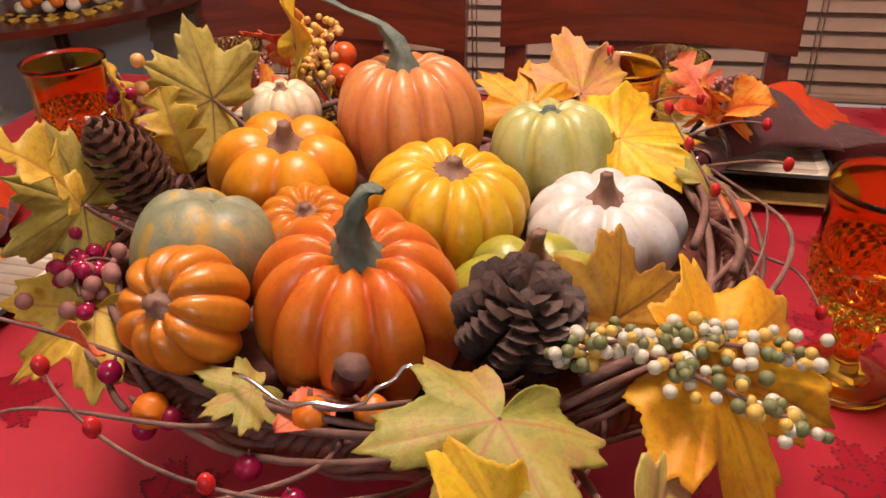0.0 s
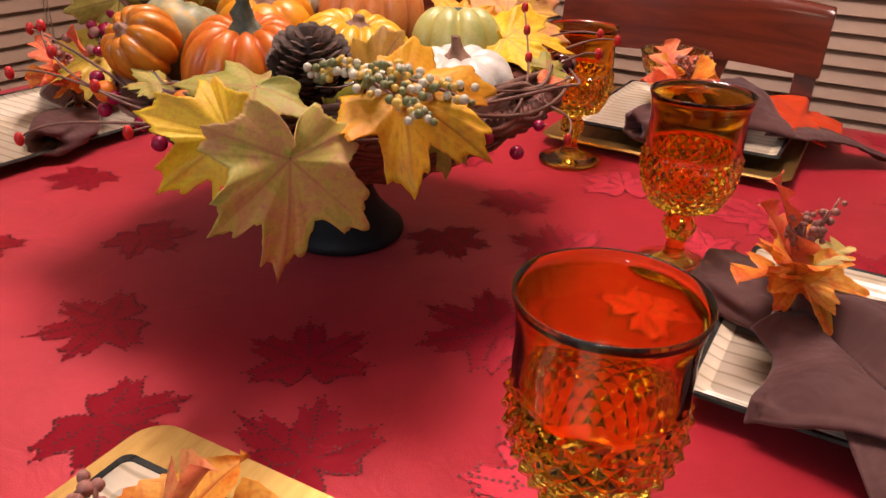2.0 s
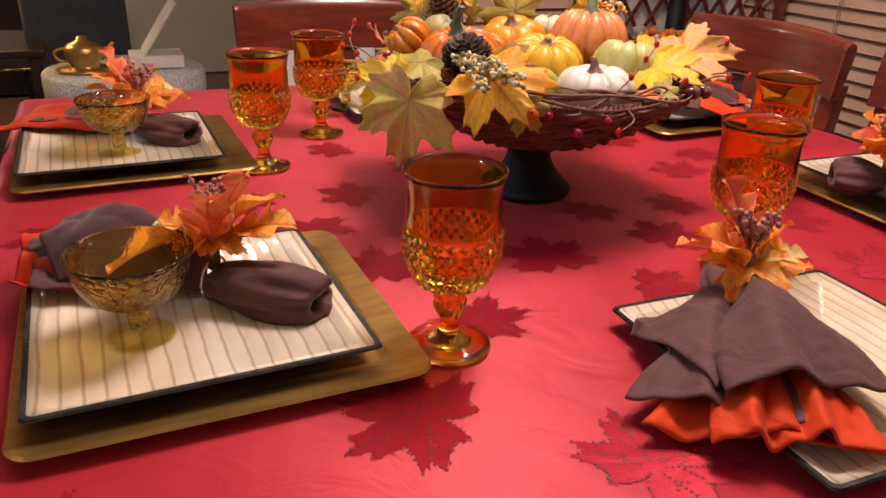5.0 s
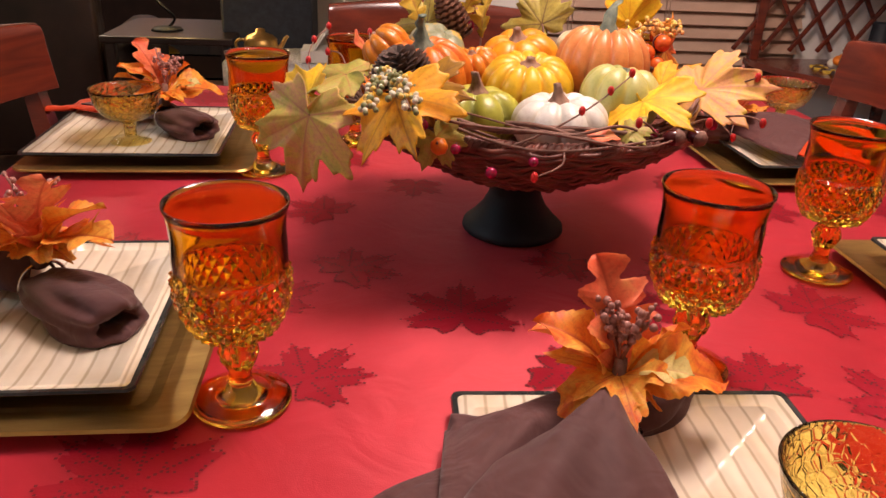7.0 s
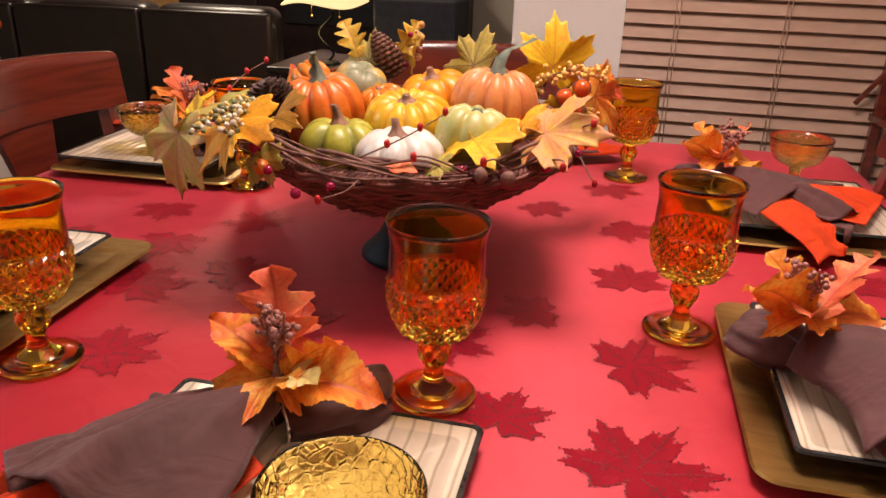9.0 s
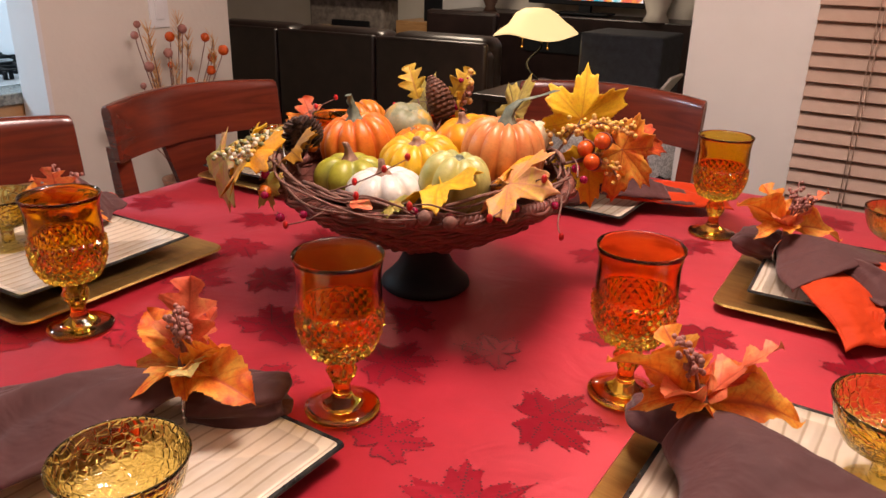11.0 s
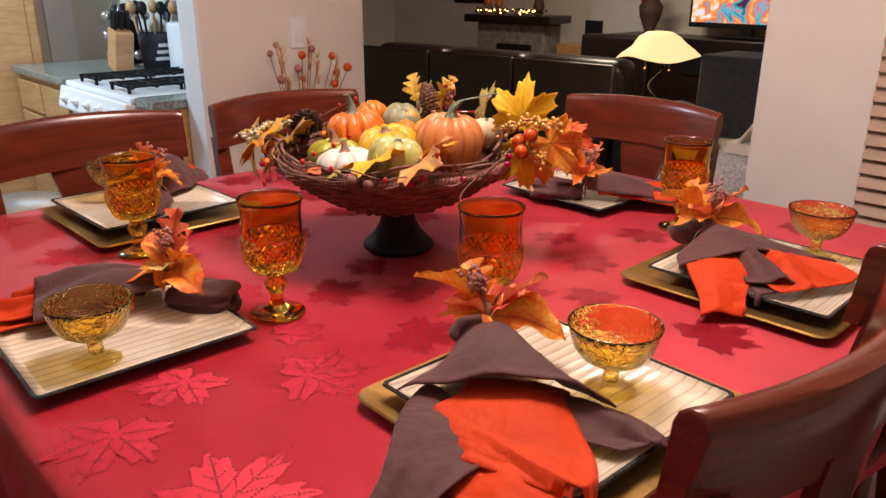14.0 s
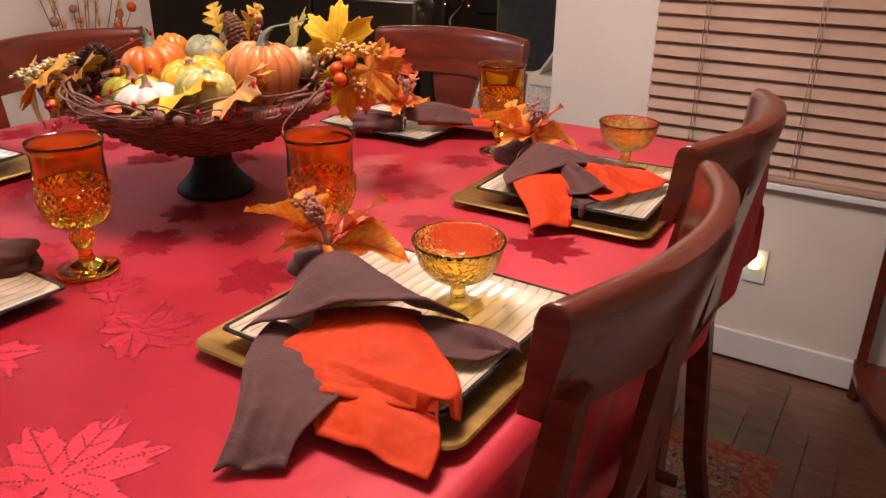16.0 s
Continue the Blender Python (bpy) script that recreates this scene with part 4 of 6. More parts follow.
make_napkin("napkin", 0.530, 0.392, ZP + 0.012, -30, "brown napkin with two rust folds fanned over the plate edge", 0.285, 0.125, 0.075, -0.010, 6, (
    ("under_fold", M_BROWN, ((0.580, 0.300, 0.945), (0.660, 0.400, 0.945), (0.780, 0.440, 0.938), (0.700, 0.240, 0.922)), 0.010, 0.006, 1.2),
    ("inner_layer", M_RUST, ((0.555, 0.300, 0.962), (0.625, 0.345, 0.962), (0.700, 0.225, 0.918), (0.640, 0.165, 0.917)), 0.010, 0.003, 0.6),
    ("second_fold", M_RUST, ((0.615, 0.345, 0.958), (0.650, 0.400, 0.958), (0.790, 0.405, 0.944), (0.725, 0.265, 0.925)), 0.020, 0.011, 1.6),
    ("middle_fold", M_BROWN, ((0.590, 0.330, 0.962), (0.620, 0.350, 0.966), (0.720, 0.300, 0.948), (0.680, 0.262, 0.930)), 0.020, 0.006, 1.0),
    ("outer_layer", M_BROWN, ((0.512, 0.378, 0.950), (0.540, 0.405, 0.950), (0.735, 0.430, 0.955), (0.566, 0.240, 0.945)), 0.036, 0.006, 1.0)), PICK_WIDE, 10)


# ---- chairs ----
def chair_template():
    """Local +y: towards the table; the back's top rail at y = 0."""
    c = root("dining_chair", pose(0, 0, -60), "cherry wood counter-height dining chair with a curved top rail", "chair", "chairs round the table")

    def curved(name, z0, z1, y0, y1, width, thick, bow, roll=0.0):
        bm = bmesh.new()
        n, rows = 28, []
        for k in range(n + 1):
            f = 2 * k / n - 1
            x = f * width / 2
            yb = bow * (f * f)
            section = []
            up = 0.008 * (1 - f * f) * roll
            for z, y in ((z0, y0), (z0 + 0.6 * (z1 - z0), y1 + 0.002), (z1 - 0.016, y1 + 0.001), (z1 - 0.006 + up, y1 - 0.12 * thick), (z1 + up, y1 - 0.45 * thick), (z1 + up, y1 - 0.95 * thick), (z1 - 0.005 + up, y1 - 1.32 * thick), (z1 - 0.015, y1 - 1.42 * thick), (z0 + 0.6 * (z1 - z0), y1 - 1.15 * thick), (z0, y0 - thick)):
                section.append(bm.verts.new((x, y + yb, z)))
            rows.append(section)
        for a, b in zip(rows, rows[1:]):
            for k in range(10):
                bm.faces.new((a[k], b[k], b[(k + 1) % 10], a[(k + 1) % 10]))
        bm.faces.new(rows[0][::-1]); bm.faces.new(rows[-1])
        ends = [e for e in bm.edges if abs(abs(e.verts[0].co.x) - width / 2) < 1e-5 and abs(abs(e.verts[1].co.x) - width / 2) < 1e-5 and e.verts[0].co.x * e.verts[1].co.x > 0]
        bmesh.ops.bevel(bm, geom=ends, offset=0.003, segments=2, affect="EDGES", profile=0.5)
        ob = part(name, bm, M_CHERRY, c)
        ob.data.set_sharp_from_angle(angle=radians(50))
        return ob

    curved("top_rail", 0.975, 1.085, 0.012, 0.0, 0.455, 0.023, 0.060, 1.0)
    curved("back_rail", 0.70, 0.745, 0.055, 0.052, 0.40, 0.020, 0.025)
    bm = bmesh.new()
    for z0, z1, w0, w1 in ((0.72, 0.995, 0.10, 0.155),):
        vs = []
        for z, w, y in ((z0, w0, 0.042), ((z0 + z1) / 2, w0 * 0.9, 0.026), (z1, w1, 0.003)):
            vs.append([bm.verts.new((sx * w / 2, y + dy, z)) for sx, dy in ((-1, 0), (1, 0), (1, -0.014), (-1, -0.014))])
        for a, b in zip(vs, vs[1:]):
            for k in range(4):
                bm.faces.new((a[k], a[(k + 1) % 4], b[(k + 1) % 4], b[k]))
        bm.faces.new(vs[0][::-1]); bm.faces.new(vs[-1])
    part("splat", bm, M_CHERRY, c, smooth=False)
    for s in (-1, 1):
        bm = bmesh.new()
        vs = []
        for z, y, w, d in ((0.0, -0.02, 0.036, 0.036), (0.3, 0.045, 0.038, 0.04), (0.62, 0.075, 0.038, 0.042), (0.85, 0.055, 0.036, 0.034), (1.0, 0.032, 0.034, 0.024)):
            x = s * 0.205
            vs.append([bm.verts.new((x + a * w / 2, y + b * d / 2, z)) for a, b in ((-1, -1), (1, -1), (1, 1), (-1, 1))])
        for a, b in zip(vs, vs[1:]):
            for k in range(4):
                bm.faces.new((a[k], a[(k + 1) % 4], b[(k + 1) % 4], b[k]))
        bm.faces.new(vs[0][::-1]); bm.faces.new(vs[-1])
        part("leg", bm, M_CHERRY, c, "rear leg and back post", False)
        boxed("leg", (0.036, 0.036, 0.60), (s * 0.20, 0.43, 0.30), M_CHERRY, c, 0.004)
        boxed("stretcher", (0.02, 0.36, 0.025), (s * 0.20, 0.25, 0.22), M_CHERRY, c, 0.004)
        boxed("side_apron", (0.022, 0.33, 0.06), (s * 0.20, 0.25, 0.57), M_CHERRY, c, 0.004)
    boxed("stretcher", (0.38, 0.02, 0.03), (0, 0.43, 0.28), M_CHERRY, c, 0.004)
    boxed("front_apron", (0.37, 0.022, 0.06), (0, 0.43, 0.57), M_CHERRY, c, 0.004)
    bm = bmesh.new()
    box(bm, (0.42, 0.40, 0.05), (0, 0.265, 0.628), 0.02, (0, 0, 0), 4)
    part("seat", bm, varied("beige_seat_cloth", [(0.3, (0.34, 0.26, 0.17)), (0.7, (0.46, 0.36, 0.25))], 40, 0.8, 0, 0.3, 700), c, "beige upholstered seat")
    return c


CHAIR = chair_template()
for x, y, a in ((-0.70, -0.235, -90), (-0.72, 0.31, -90), (0.03, 0.97, 180), (0.945, -0.100, 90), (0.905, 0.405, 90), (0.11, -0.785, 0)):
    put(CHAIR, pose(x, y, 0, 0, 0, a))

# ---- centrepiece: wicker basket on a stand ----
BX, BY, BZ, BR = 0.092, 0.052, 1.080, 0.210    # rim centre, rim height and radius


def make_basket():
    b = root("wicker_basket", pose(BX, BY, T + 0.003), "dark brown round wicker basket on a black pedestal", "basket")
    h = BZ - T - 0.003
    foot = bmesh.new()
    lathe(foot, [(0, 0), (0.062, 0), (0.066, 0.004), (0.065, 0.010), (0.056, 0.018), (0.042, 0.034), (0.034, 0.050), (0.031, 0.066), (0.033, 0.080), (0.040, 0.088), (0, 0.088)], 40)
    ped = part("pedestal", foot, M_BLACK, b, "matt black flared pedestal foot")
    ped.location = (-0.002, 0.008, 0)
    stakes = 52
    z0, rows = 0.086, 17
    for k in range(rows):
        f = k / (rows - 1)
        n = stakes * 4
        for ply in (-1, 1):
            weave, pts = bmesh.new(), []
            for i in range(n + 1):
                a = 2 * math.pi * i / n
                over = math.sin(stakes / 2 * a + math.pi * (k % 2) + (0.5 if ply > 0 else 0))
                r = 0.052 + (BR - 0.054) * (f ** 0.62) + 0.0030 * over + 0.0012 * math.sin(5 * a + k)
                z = z0 + (h - z0) * f + 0.0022 * ply + 0.0014 * math.sin(9 * a + 2 * k) + 0.0016 * math.cos(stakes / 2 * a + k) + 0.0010 * math.sin(23 * a + 3 * k)
                pts.append((r * math.cos(a), r * math.sin(a), z))
            tube(weave, pts, [0.0026 + 0.0006 * math.sin(i * 0.37 + k) for i in range(n + 1)], 6)
            part("woven_strand", weave, M_WICKER, b)
    shell = bmesh.new()
    lathe(shell, [(0, z0 - 0.002)] + [(0.050 + (BR - 0.058) * (k / 10) ** 0.60, z0 + (h - z0) * k / 10) for k in range(11)], 44)
    lathe(shell, [(0, h - 0.035), (0.10, h - 0.03), (0.17, h - 0.022)], 44)
    part("inner_lining", shell, M_WICKER, b)
    rim = bmesh.new()
    for strand in range(3):
        pts = []
        for i in range(601):
            a = 2 * math.pi * i / 600
            q = a * 60 + strand * 2.094
            r = BR - 0.010 + 0.0055 * math.cos(q)
            pts.append((r * math.cos(a), r * math.sin(a), h + 0.003 + 0.0050 * math.sin(q)))
        tube(rim, pts, 0.0042, 6)
    part("braided_rim", rim, M_WICKER, b)
    return b


make_basket()


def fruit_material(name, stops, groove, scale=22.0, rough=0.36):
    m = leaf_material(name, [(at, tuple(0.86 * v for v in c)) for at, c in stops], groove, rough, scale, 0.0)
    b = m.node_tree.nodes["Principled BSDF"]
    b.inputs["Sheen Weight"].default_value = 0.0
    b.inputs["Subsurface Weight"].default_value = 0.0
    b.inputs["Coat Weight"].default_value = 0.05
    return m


def make_pumpkin(label, at, d, tall, ribs, depth, material, stem, stem_h, stem_m, tilt=(0, 0, 0), dimple=0.22, pinch=0.85, seed=0):
    """at: where the stem meets the flesh; d: width; tall: height."""
    p = root("pumpkin", pose(*at, *tilt), label, "pumpkin", "small pumpkins")
    rnd = random.Random(seed)
    bm = bmesh.new()
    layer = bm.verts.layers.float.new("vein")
    seg, rows, R = ribs * 10, 26, d / 2
    per = [1 + rnd.uniform(-0.05, 0.05) for _ in range(ribs)]
    grid = []
    for k in range(rows + 1):
        v = math.pi * (k / rows) - math.pi / 2
        rad = R * max(0.0, math.cos(v)) ** pinch
        z = tall / 2 * math.sin(v)
        ring = []
        for n in range(seg):
            a = 2 * math.pi * n / seg
            g = abs(math.sin(ribs * a / 2))
            groove = (1 - g) ** 2
            rr = rad * (1 - depth * groove) * (1 + (per[int(ribs * a / (2 * math.pi)) % ribs] - 1) * g)
            zz = z + (0.06 * tall * (g - 0.5) * math.sin(v) if rad > 0.15 * R else 0)
            zz -= dimple * tall * math.exp(-((rad / R) / 0.30) ** 2) * (1 if v > 0 else -0.6)
            vert = bm.verts.new((rr * math.cos(a), rr * math.sin(a), zz))
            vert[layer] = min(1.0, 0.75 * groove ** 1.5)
            ring.append(vert)
        grid.append(ring)
    for a, b in zip(grid, grid[1:]):
        for n in range(seg):
            bm.faces.new((a[n], a[(n + 1) % seg], b[(n + 1) % seg], b[n]))
    top = tall / 2 * (1 - 2 * dimple) + dimple * tall * 0.6
    bmesh.ops.translate(bm, verts=bm.verts, vec=(0, 0, -top))
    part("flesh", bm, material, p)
    bm = bmesh.new()
    n = 10
    rings = []
    pts = [Vector(q) for q in stem]
    for k, c in enumerate(pts):
        f = k / (len(pts) - 1)
        r = stem_h * (1.9 * (1 - f) ** 3 + 1.0 - 0.15 * f) * (1 + (0.16 * (-1) ** k if len(pts) > 6 else 0))
        rings.append((c, r))
    seg = 15
    loops = []
    for c, r in rings:
        loops.append([bm.verts.new(c + Vector((r * (1 + 0.16 * math.cos(5 * (2 * math.pi * i / seg))) * math.cos(2 * math.pi * i / seg), r * (1 + 0.16 * math.cos(5 * (2 * math.pi * i / seg))) * math.sin(2 * math.pi * i / seg), 0))) for i in range(seg)])
    for a, b in zip(loops, loops[1:]):
        for i in range(seg):
            bm.faces.new((a[i], a[(i + 1) % seg], b[(i + 1) % seg], b[i]))
    bm.faces.new(loops[-1])
    part("stem", bm, stem_m, p)
    return p


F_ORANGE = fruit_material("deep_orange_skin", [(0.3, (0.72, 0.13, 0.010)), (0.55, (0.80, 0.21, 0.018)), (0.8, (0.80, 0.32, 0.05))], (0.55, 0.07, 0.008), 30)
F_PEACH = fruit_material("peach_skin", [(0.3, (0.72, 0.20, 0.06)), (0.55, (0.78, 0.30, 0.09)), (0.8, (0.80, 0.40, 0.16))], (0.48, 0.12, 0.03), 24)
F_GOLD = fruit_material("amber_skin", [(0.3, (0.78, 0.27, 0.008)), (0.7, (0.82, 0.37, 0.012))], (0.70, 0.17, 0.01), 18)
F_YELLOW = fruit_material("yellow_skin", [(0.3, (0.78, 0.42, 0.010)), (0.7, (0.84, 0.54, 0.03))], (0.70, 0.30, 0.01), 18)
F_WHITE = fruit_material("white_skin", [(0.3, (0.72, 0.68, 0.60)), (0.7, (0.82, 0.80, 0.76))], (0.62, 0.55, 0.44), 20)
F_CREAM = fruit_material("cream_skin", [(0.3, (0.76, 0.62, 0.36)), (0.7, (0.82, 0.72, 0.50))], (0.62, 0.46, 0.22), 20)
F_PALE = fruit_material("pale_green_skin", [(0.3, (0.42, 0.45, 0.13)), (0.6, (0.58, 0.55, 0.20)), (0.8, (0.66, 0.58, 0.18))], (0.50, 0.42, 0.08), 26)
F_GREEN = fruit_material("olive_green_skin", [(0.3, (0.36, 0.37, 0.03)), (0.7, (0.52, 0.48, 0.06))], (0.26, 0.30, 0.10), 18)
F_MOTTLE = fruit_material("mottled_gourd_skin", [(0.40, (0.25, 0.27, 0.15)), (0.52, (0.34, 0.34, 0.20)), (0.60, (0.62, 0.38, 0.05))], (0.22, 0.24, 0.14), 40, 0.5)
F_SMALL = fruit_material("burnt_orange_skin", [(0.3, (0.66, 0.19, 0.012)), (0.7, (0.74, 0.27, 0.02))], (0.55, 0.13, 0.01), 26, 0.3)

up = lambda h, lean=(0, 0), n=5: [(lean[0] * (k / n) ** 2, lean[1] * (k / n) ** 2, h * k / n - 0.003) for k in range(n + 1)]
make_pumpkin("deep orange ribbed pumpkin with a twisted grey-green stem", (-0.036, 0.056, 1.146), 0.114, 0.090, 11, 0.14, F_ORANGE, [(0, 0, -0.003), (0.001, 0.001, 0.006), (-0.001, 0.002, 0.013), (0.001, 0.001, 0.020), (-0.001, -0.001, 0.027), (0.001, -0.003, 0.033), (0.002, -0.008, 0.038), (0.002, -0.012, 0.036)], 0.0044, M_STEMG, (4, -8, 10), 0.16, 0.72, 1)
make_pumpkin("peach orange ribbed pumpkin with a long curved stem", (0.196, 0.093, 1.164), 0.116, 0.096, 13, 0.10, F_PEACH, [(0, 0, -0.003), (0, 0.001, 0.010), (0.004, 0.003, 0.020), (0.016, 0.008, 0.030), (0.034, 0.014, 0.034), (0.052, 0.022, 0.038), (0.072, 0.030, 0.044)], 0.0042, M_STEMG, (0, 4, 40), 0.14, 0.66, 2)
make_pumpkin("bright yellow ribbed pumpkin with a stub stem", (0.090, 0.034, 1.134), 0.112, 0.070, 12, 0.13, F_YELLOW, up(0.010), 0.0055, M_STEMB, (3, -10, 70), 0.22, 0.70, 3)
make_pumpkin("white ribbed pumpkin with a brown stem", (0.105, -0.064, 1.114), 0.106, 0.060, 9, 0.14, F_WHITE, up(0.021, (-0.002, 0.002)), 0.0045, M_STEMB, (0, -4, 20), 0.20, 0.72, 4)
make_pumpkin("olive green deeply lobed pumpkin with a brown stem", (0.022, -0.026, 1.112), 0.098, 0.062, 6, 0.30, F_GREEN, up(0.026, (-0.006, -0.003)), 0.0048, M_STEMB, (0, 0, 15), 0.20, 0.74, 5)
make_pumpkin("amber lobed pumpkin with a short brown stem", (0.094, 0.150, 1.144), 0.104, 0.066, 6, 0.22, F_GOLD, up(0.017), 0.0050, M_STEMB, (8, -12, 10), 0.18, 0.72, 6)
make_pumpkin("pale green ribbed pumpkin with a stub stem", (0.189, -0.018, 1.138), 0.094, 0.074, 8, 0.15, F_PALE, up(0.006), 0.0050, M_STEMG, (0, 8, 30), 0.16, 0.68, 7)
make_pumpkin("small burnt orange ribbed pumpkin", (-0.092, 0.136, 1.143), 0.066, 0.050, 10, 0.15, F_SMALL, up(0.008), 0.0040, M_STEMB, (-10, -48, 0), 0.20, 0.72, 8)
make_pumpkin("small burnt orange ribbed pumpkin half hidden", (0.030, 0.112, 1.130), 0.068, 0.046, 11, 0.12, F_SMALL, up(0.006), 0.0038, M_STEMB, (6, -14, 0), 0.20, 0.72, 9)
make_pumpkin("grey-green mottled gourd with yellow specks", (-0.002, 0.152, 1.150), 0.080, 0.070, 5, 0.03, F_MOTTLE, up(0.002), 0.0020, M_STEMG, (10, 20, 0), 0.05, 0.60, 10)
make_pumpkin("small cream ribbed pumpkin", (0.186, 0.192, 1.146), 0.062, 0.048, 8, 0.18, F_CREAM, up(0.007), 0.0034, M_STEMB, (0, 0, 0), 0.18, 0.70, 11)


def make_cone(label, at, length, wide, tilt, material=M_CONE, loose=0.5):
    c = root("pine_cone", pose(*at, *tilt), label, "pine cone", "pine cones")
    core = bmesh.new()
    lathe(core, [(0, -length / 2), (wide * 0.40, -length * 0.38), (wide * 0.42, 0), (wide * 0.3, length * 0.4), (0, length / 2)], 12)
    part("core", core, material, c)
    bm = bmesh.new()
    rows = 11
    for k in range(rows):
        f = k / (rows - 1)
        z = -length * 0.46 + length * 0.92 * f
        r = wide * (math.sin(math.pi * (0.24 + 0.70 * f)) ** 0.8)
        count = max(4, int((11 - 3 * loose) * (r / wide) + 2))
        for i in range(count):
            a = 2 * math.pi * (i + 0.5 * (k % 2)) / count + k * 0.4
            s = 0.36 * wide * (0.6 + 0.4 * r / wide)
            tilt_up = radians((20 + 50 * f) * (1 - 0.55 * loose))
            m = Matrix.Translation((0.55 * r * math.cos(a), 0.55 * r * math.sin(a), z)) @ Euler((0, 0, a)).to_matrix().to_4x4() @ Euler((0, -tilt_up, 0)).to_matrix().to_4x4()
            L = (0.62 + 0.22 * loose) * r + 0.2 * wide
            vs = [bm.verts.new(m @ Vector(q)) for q in ((0, -s * 0.45, 0), (0, s * 0.45, 0), (L * 0.75, s, 0.001), (L, s * 0.35, s * 0.30), (L, -s * 0.35, s * 0.30), (L * 0.75, -s, 0.001), (L * 0.7, 0, s * 0.42), (L * 0.8, 0, -s * 0.28))]
            for q in ((0, 1, 6), (1, 2, 6), (2, 3, 6), (3, 4, 6), (4, 5, 6), (5, 0, 6), (1, 0, 7), (2, 1, 7), (3, 2, 7), (4, 3, 7), (5, 4, 7), (0, 5, 7)):
                bm.faces.new([vs[j] for j in q])
    tagged(part("scale_whorl", bm, material, c, "", False), kind="stuff")
    return c


M_CONER = varied("red_brown_cone", [(0.3, (0.075, 0.028, 0.016)), (0.7, (0.20, 0.085, 0.05))], 90, 0.65, 0, 0.3, 400)
make_cone("open dark brown pine cone", (-0.062, -0.030, 1.134), 0.044, 0.0215, (12, -16, 0), M_CONE, 1.0)
make_cone("slender red-brown pine cone", (0.012, 0.212, 1.160), 0.070, 0.019, (-14, -26, 30), M_CONER, 0.0)

# unit leaves, scaled where they lie
UNIT = {name: leaf_mesh("leaf_blade", MAPLE, mat, curl, fold, rip, seed, veins) for name, mat, curl, fold, rip, seed, veins in (
    ("blush", L_BLUSH, 0.22, 0.10, 0.06, 21, (0, 50, -50, 112, -112)), ("golden", L_GOLD, 0.40, 0.10, 0.07, 22, (0, 50, -50)), ("yellow", L_YELLOW, 0.22, 0.15, 0.08, 23, (0, 50, -50, 112, -112)),
    ("sun", L_SUN, 0.22, 0.06, 0.08, 33, (0, 50, -50, 112, -112)), ("green", L_GREEN, 0.30, 0.05, 0.06, 24, (0, 50, -50, 112, -112)), ("pink", L_PINK, 0.25, 0.12, 0.08, 25, (0, 50, -50, 112, -112)), ("veined", L_VEINED, 0.15, 0.12, 0.07, 26, (0, 50, -50, 112, -112)),
    ("folded", L_BRONZE, 0.60, 0.20, 0.05, 27, (0, 50, -50)), ("red", L_RED, 0.35, 0.10, 0.10, 28, (0, 50, -50, 112, -112)), ("orange", L_ORANGE, 0.35, 0.12, 0.10, 29, (0, 50, -50, 112, -112)))}
UNIT["oak"] = long_leaf("leaf_blade", oak_width, L_YELLOW, 0.4, 0.25, 0.06, 30)
UNIT["coral"] = long_leaf("leaf_blade", oval_width, L_CORAL, 0.2, 0.2, 0.04, 31)


def make_leaf(label, which, base, tip, face, size, stem_to=None):
    ahead = (Vector(tip) - Vector(base)).normalized()
    side = Vector(face).cross(ahead).normalized()
    normal = ahead.cross(side)
    m = Matrix((ahead, side, normal)).transposed().to_4x4()
    lf = root("artificial_leaf", Matrix.Translation(base) @ m, label, "leaf", "artificial leaves")
    ob = new("leaf_blade", UNIT[which])
    ob.parent = lf
    ob.scale = (size, size, size)
    so = ob.modifiers.new("thick", "SOLIDIFY")
    so.thickness = 0.0006 / size
    if stem_to:
        local = (Matrix.Translation(base) @ m).inverted() @ Vector(stem_to)
        bm = bmesh.new()
        tube(bm, curve_points((0, 0, 0), (-0.010, 0, -0.002), local * 0.6 + Vector((0, 0, 0.004)), local, 8), [0.0013 + 0.0008 * k / 8 for k in range(9)], 6)
        part("leaf_stem", bm, M_TWIG, lf)
    return lf


make_leaf("pale green maple leaf flushed with pink, hanging over the rim", "blush", (-0.157, -0.086, 1.098), (-0.173, -0.096, 1.03), (-0.36, -0.86, 0.32), 0.080, (-0.105, -0.055, 1.10))
make_leaf("golden maple leaf drooping over the rim", "golden", (-0.070, -0.115, 1.124), (-0.060, -0.178, 1.098), (-0.45, -0.62, 0.72), 0.078, (-0.050, -0.080, 1.10))
make_leaf("orange-yellow maple leaf behind another", "sun", (-0.160, -0.040, 1.105), (-0.205, -0.010, 1.075), (-0.8, -0.45, 0.35), 0.062, (-0.11, -0.03, 1.10))
make_leaf("olive green maple leaf flushed with red, lying flat", "green", (-0.122, -0.030, 1.128), (-0.178, -0.016, 1.118), (-0.42, -0.10, 0.9), 0.058, (-0.085, -0.045, 1.10))
make_leaf("brown-gold folded maple leaf standing up", "folded", (-0.040, -0.072, 1.122), (0.000, -0.130, 1.146), (-0.72, -0.30, 0.62), 0.056, (-0.03, -0.07, 1.09))
make_leaf("pink and gold maple leaf beside the pale pumpkin", "pink", (0.270, -0.036, 1.122), (0.350, -0.084, 1.156), (-0.45, -0.45, 0.75), 0.076, (0.215, 0.00, 1.10))
make_leaf("orange-gold maple leaf under the pink one", "golden", (0.240, 0.005, 1.118), (0.262, 0.056, 1.155), (-0.65, -0.3, 0.65), 0.056, (0.22, 0.0, 1.10))
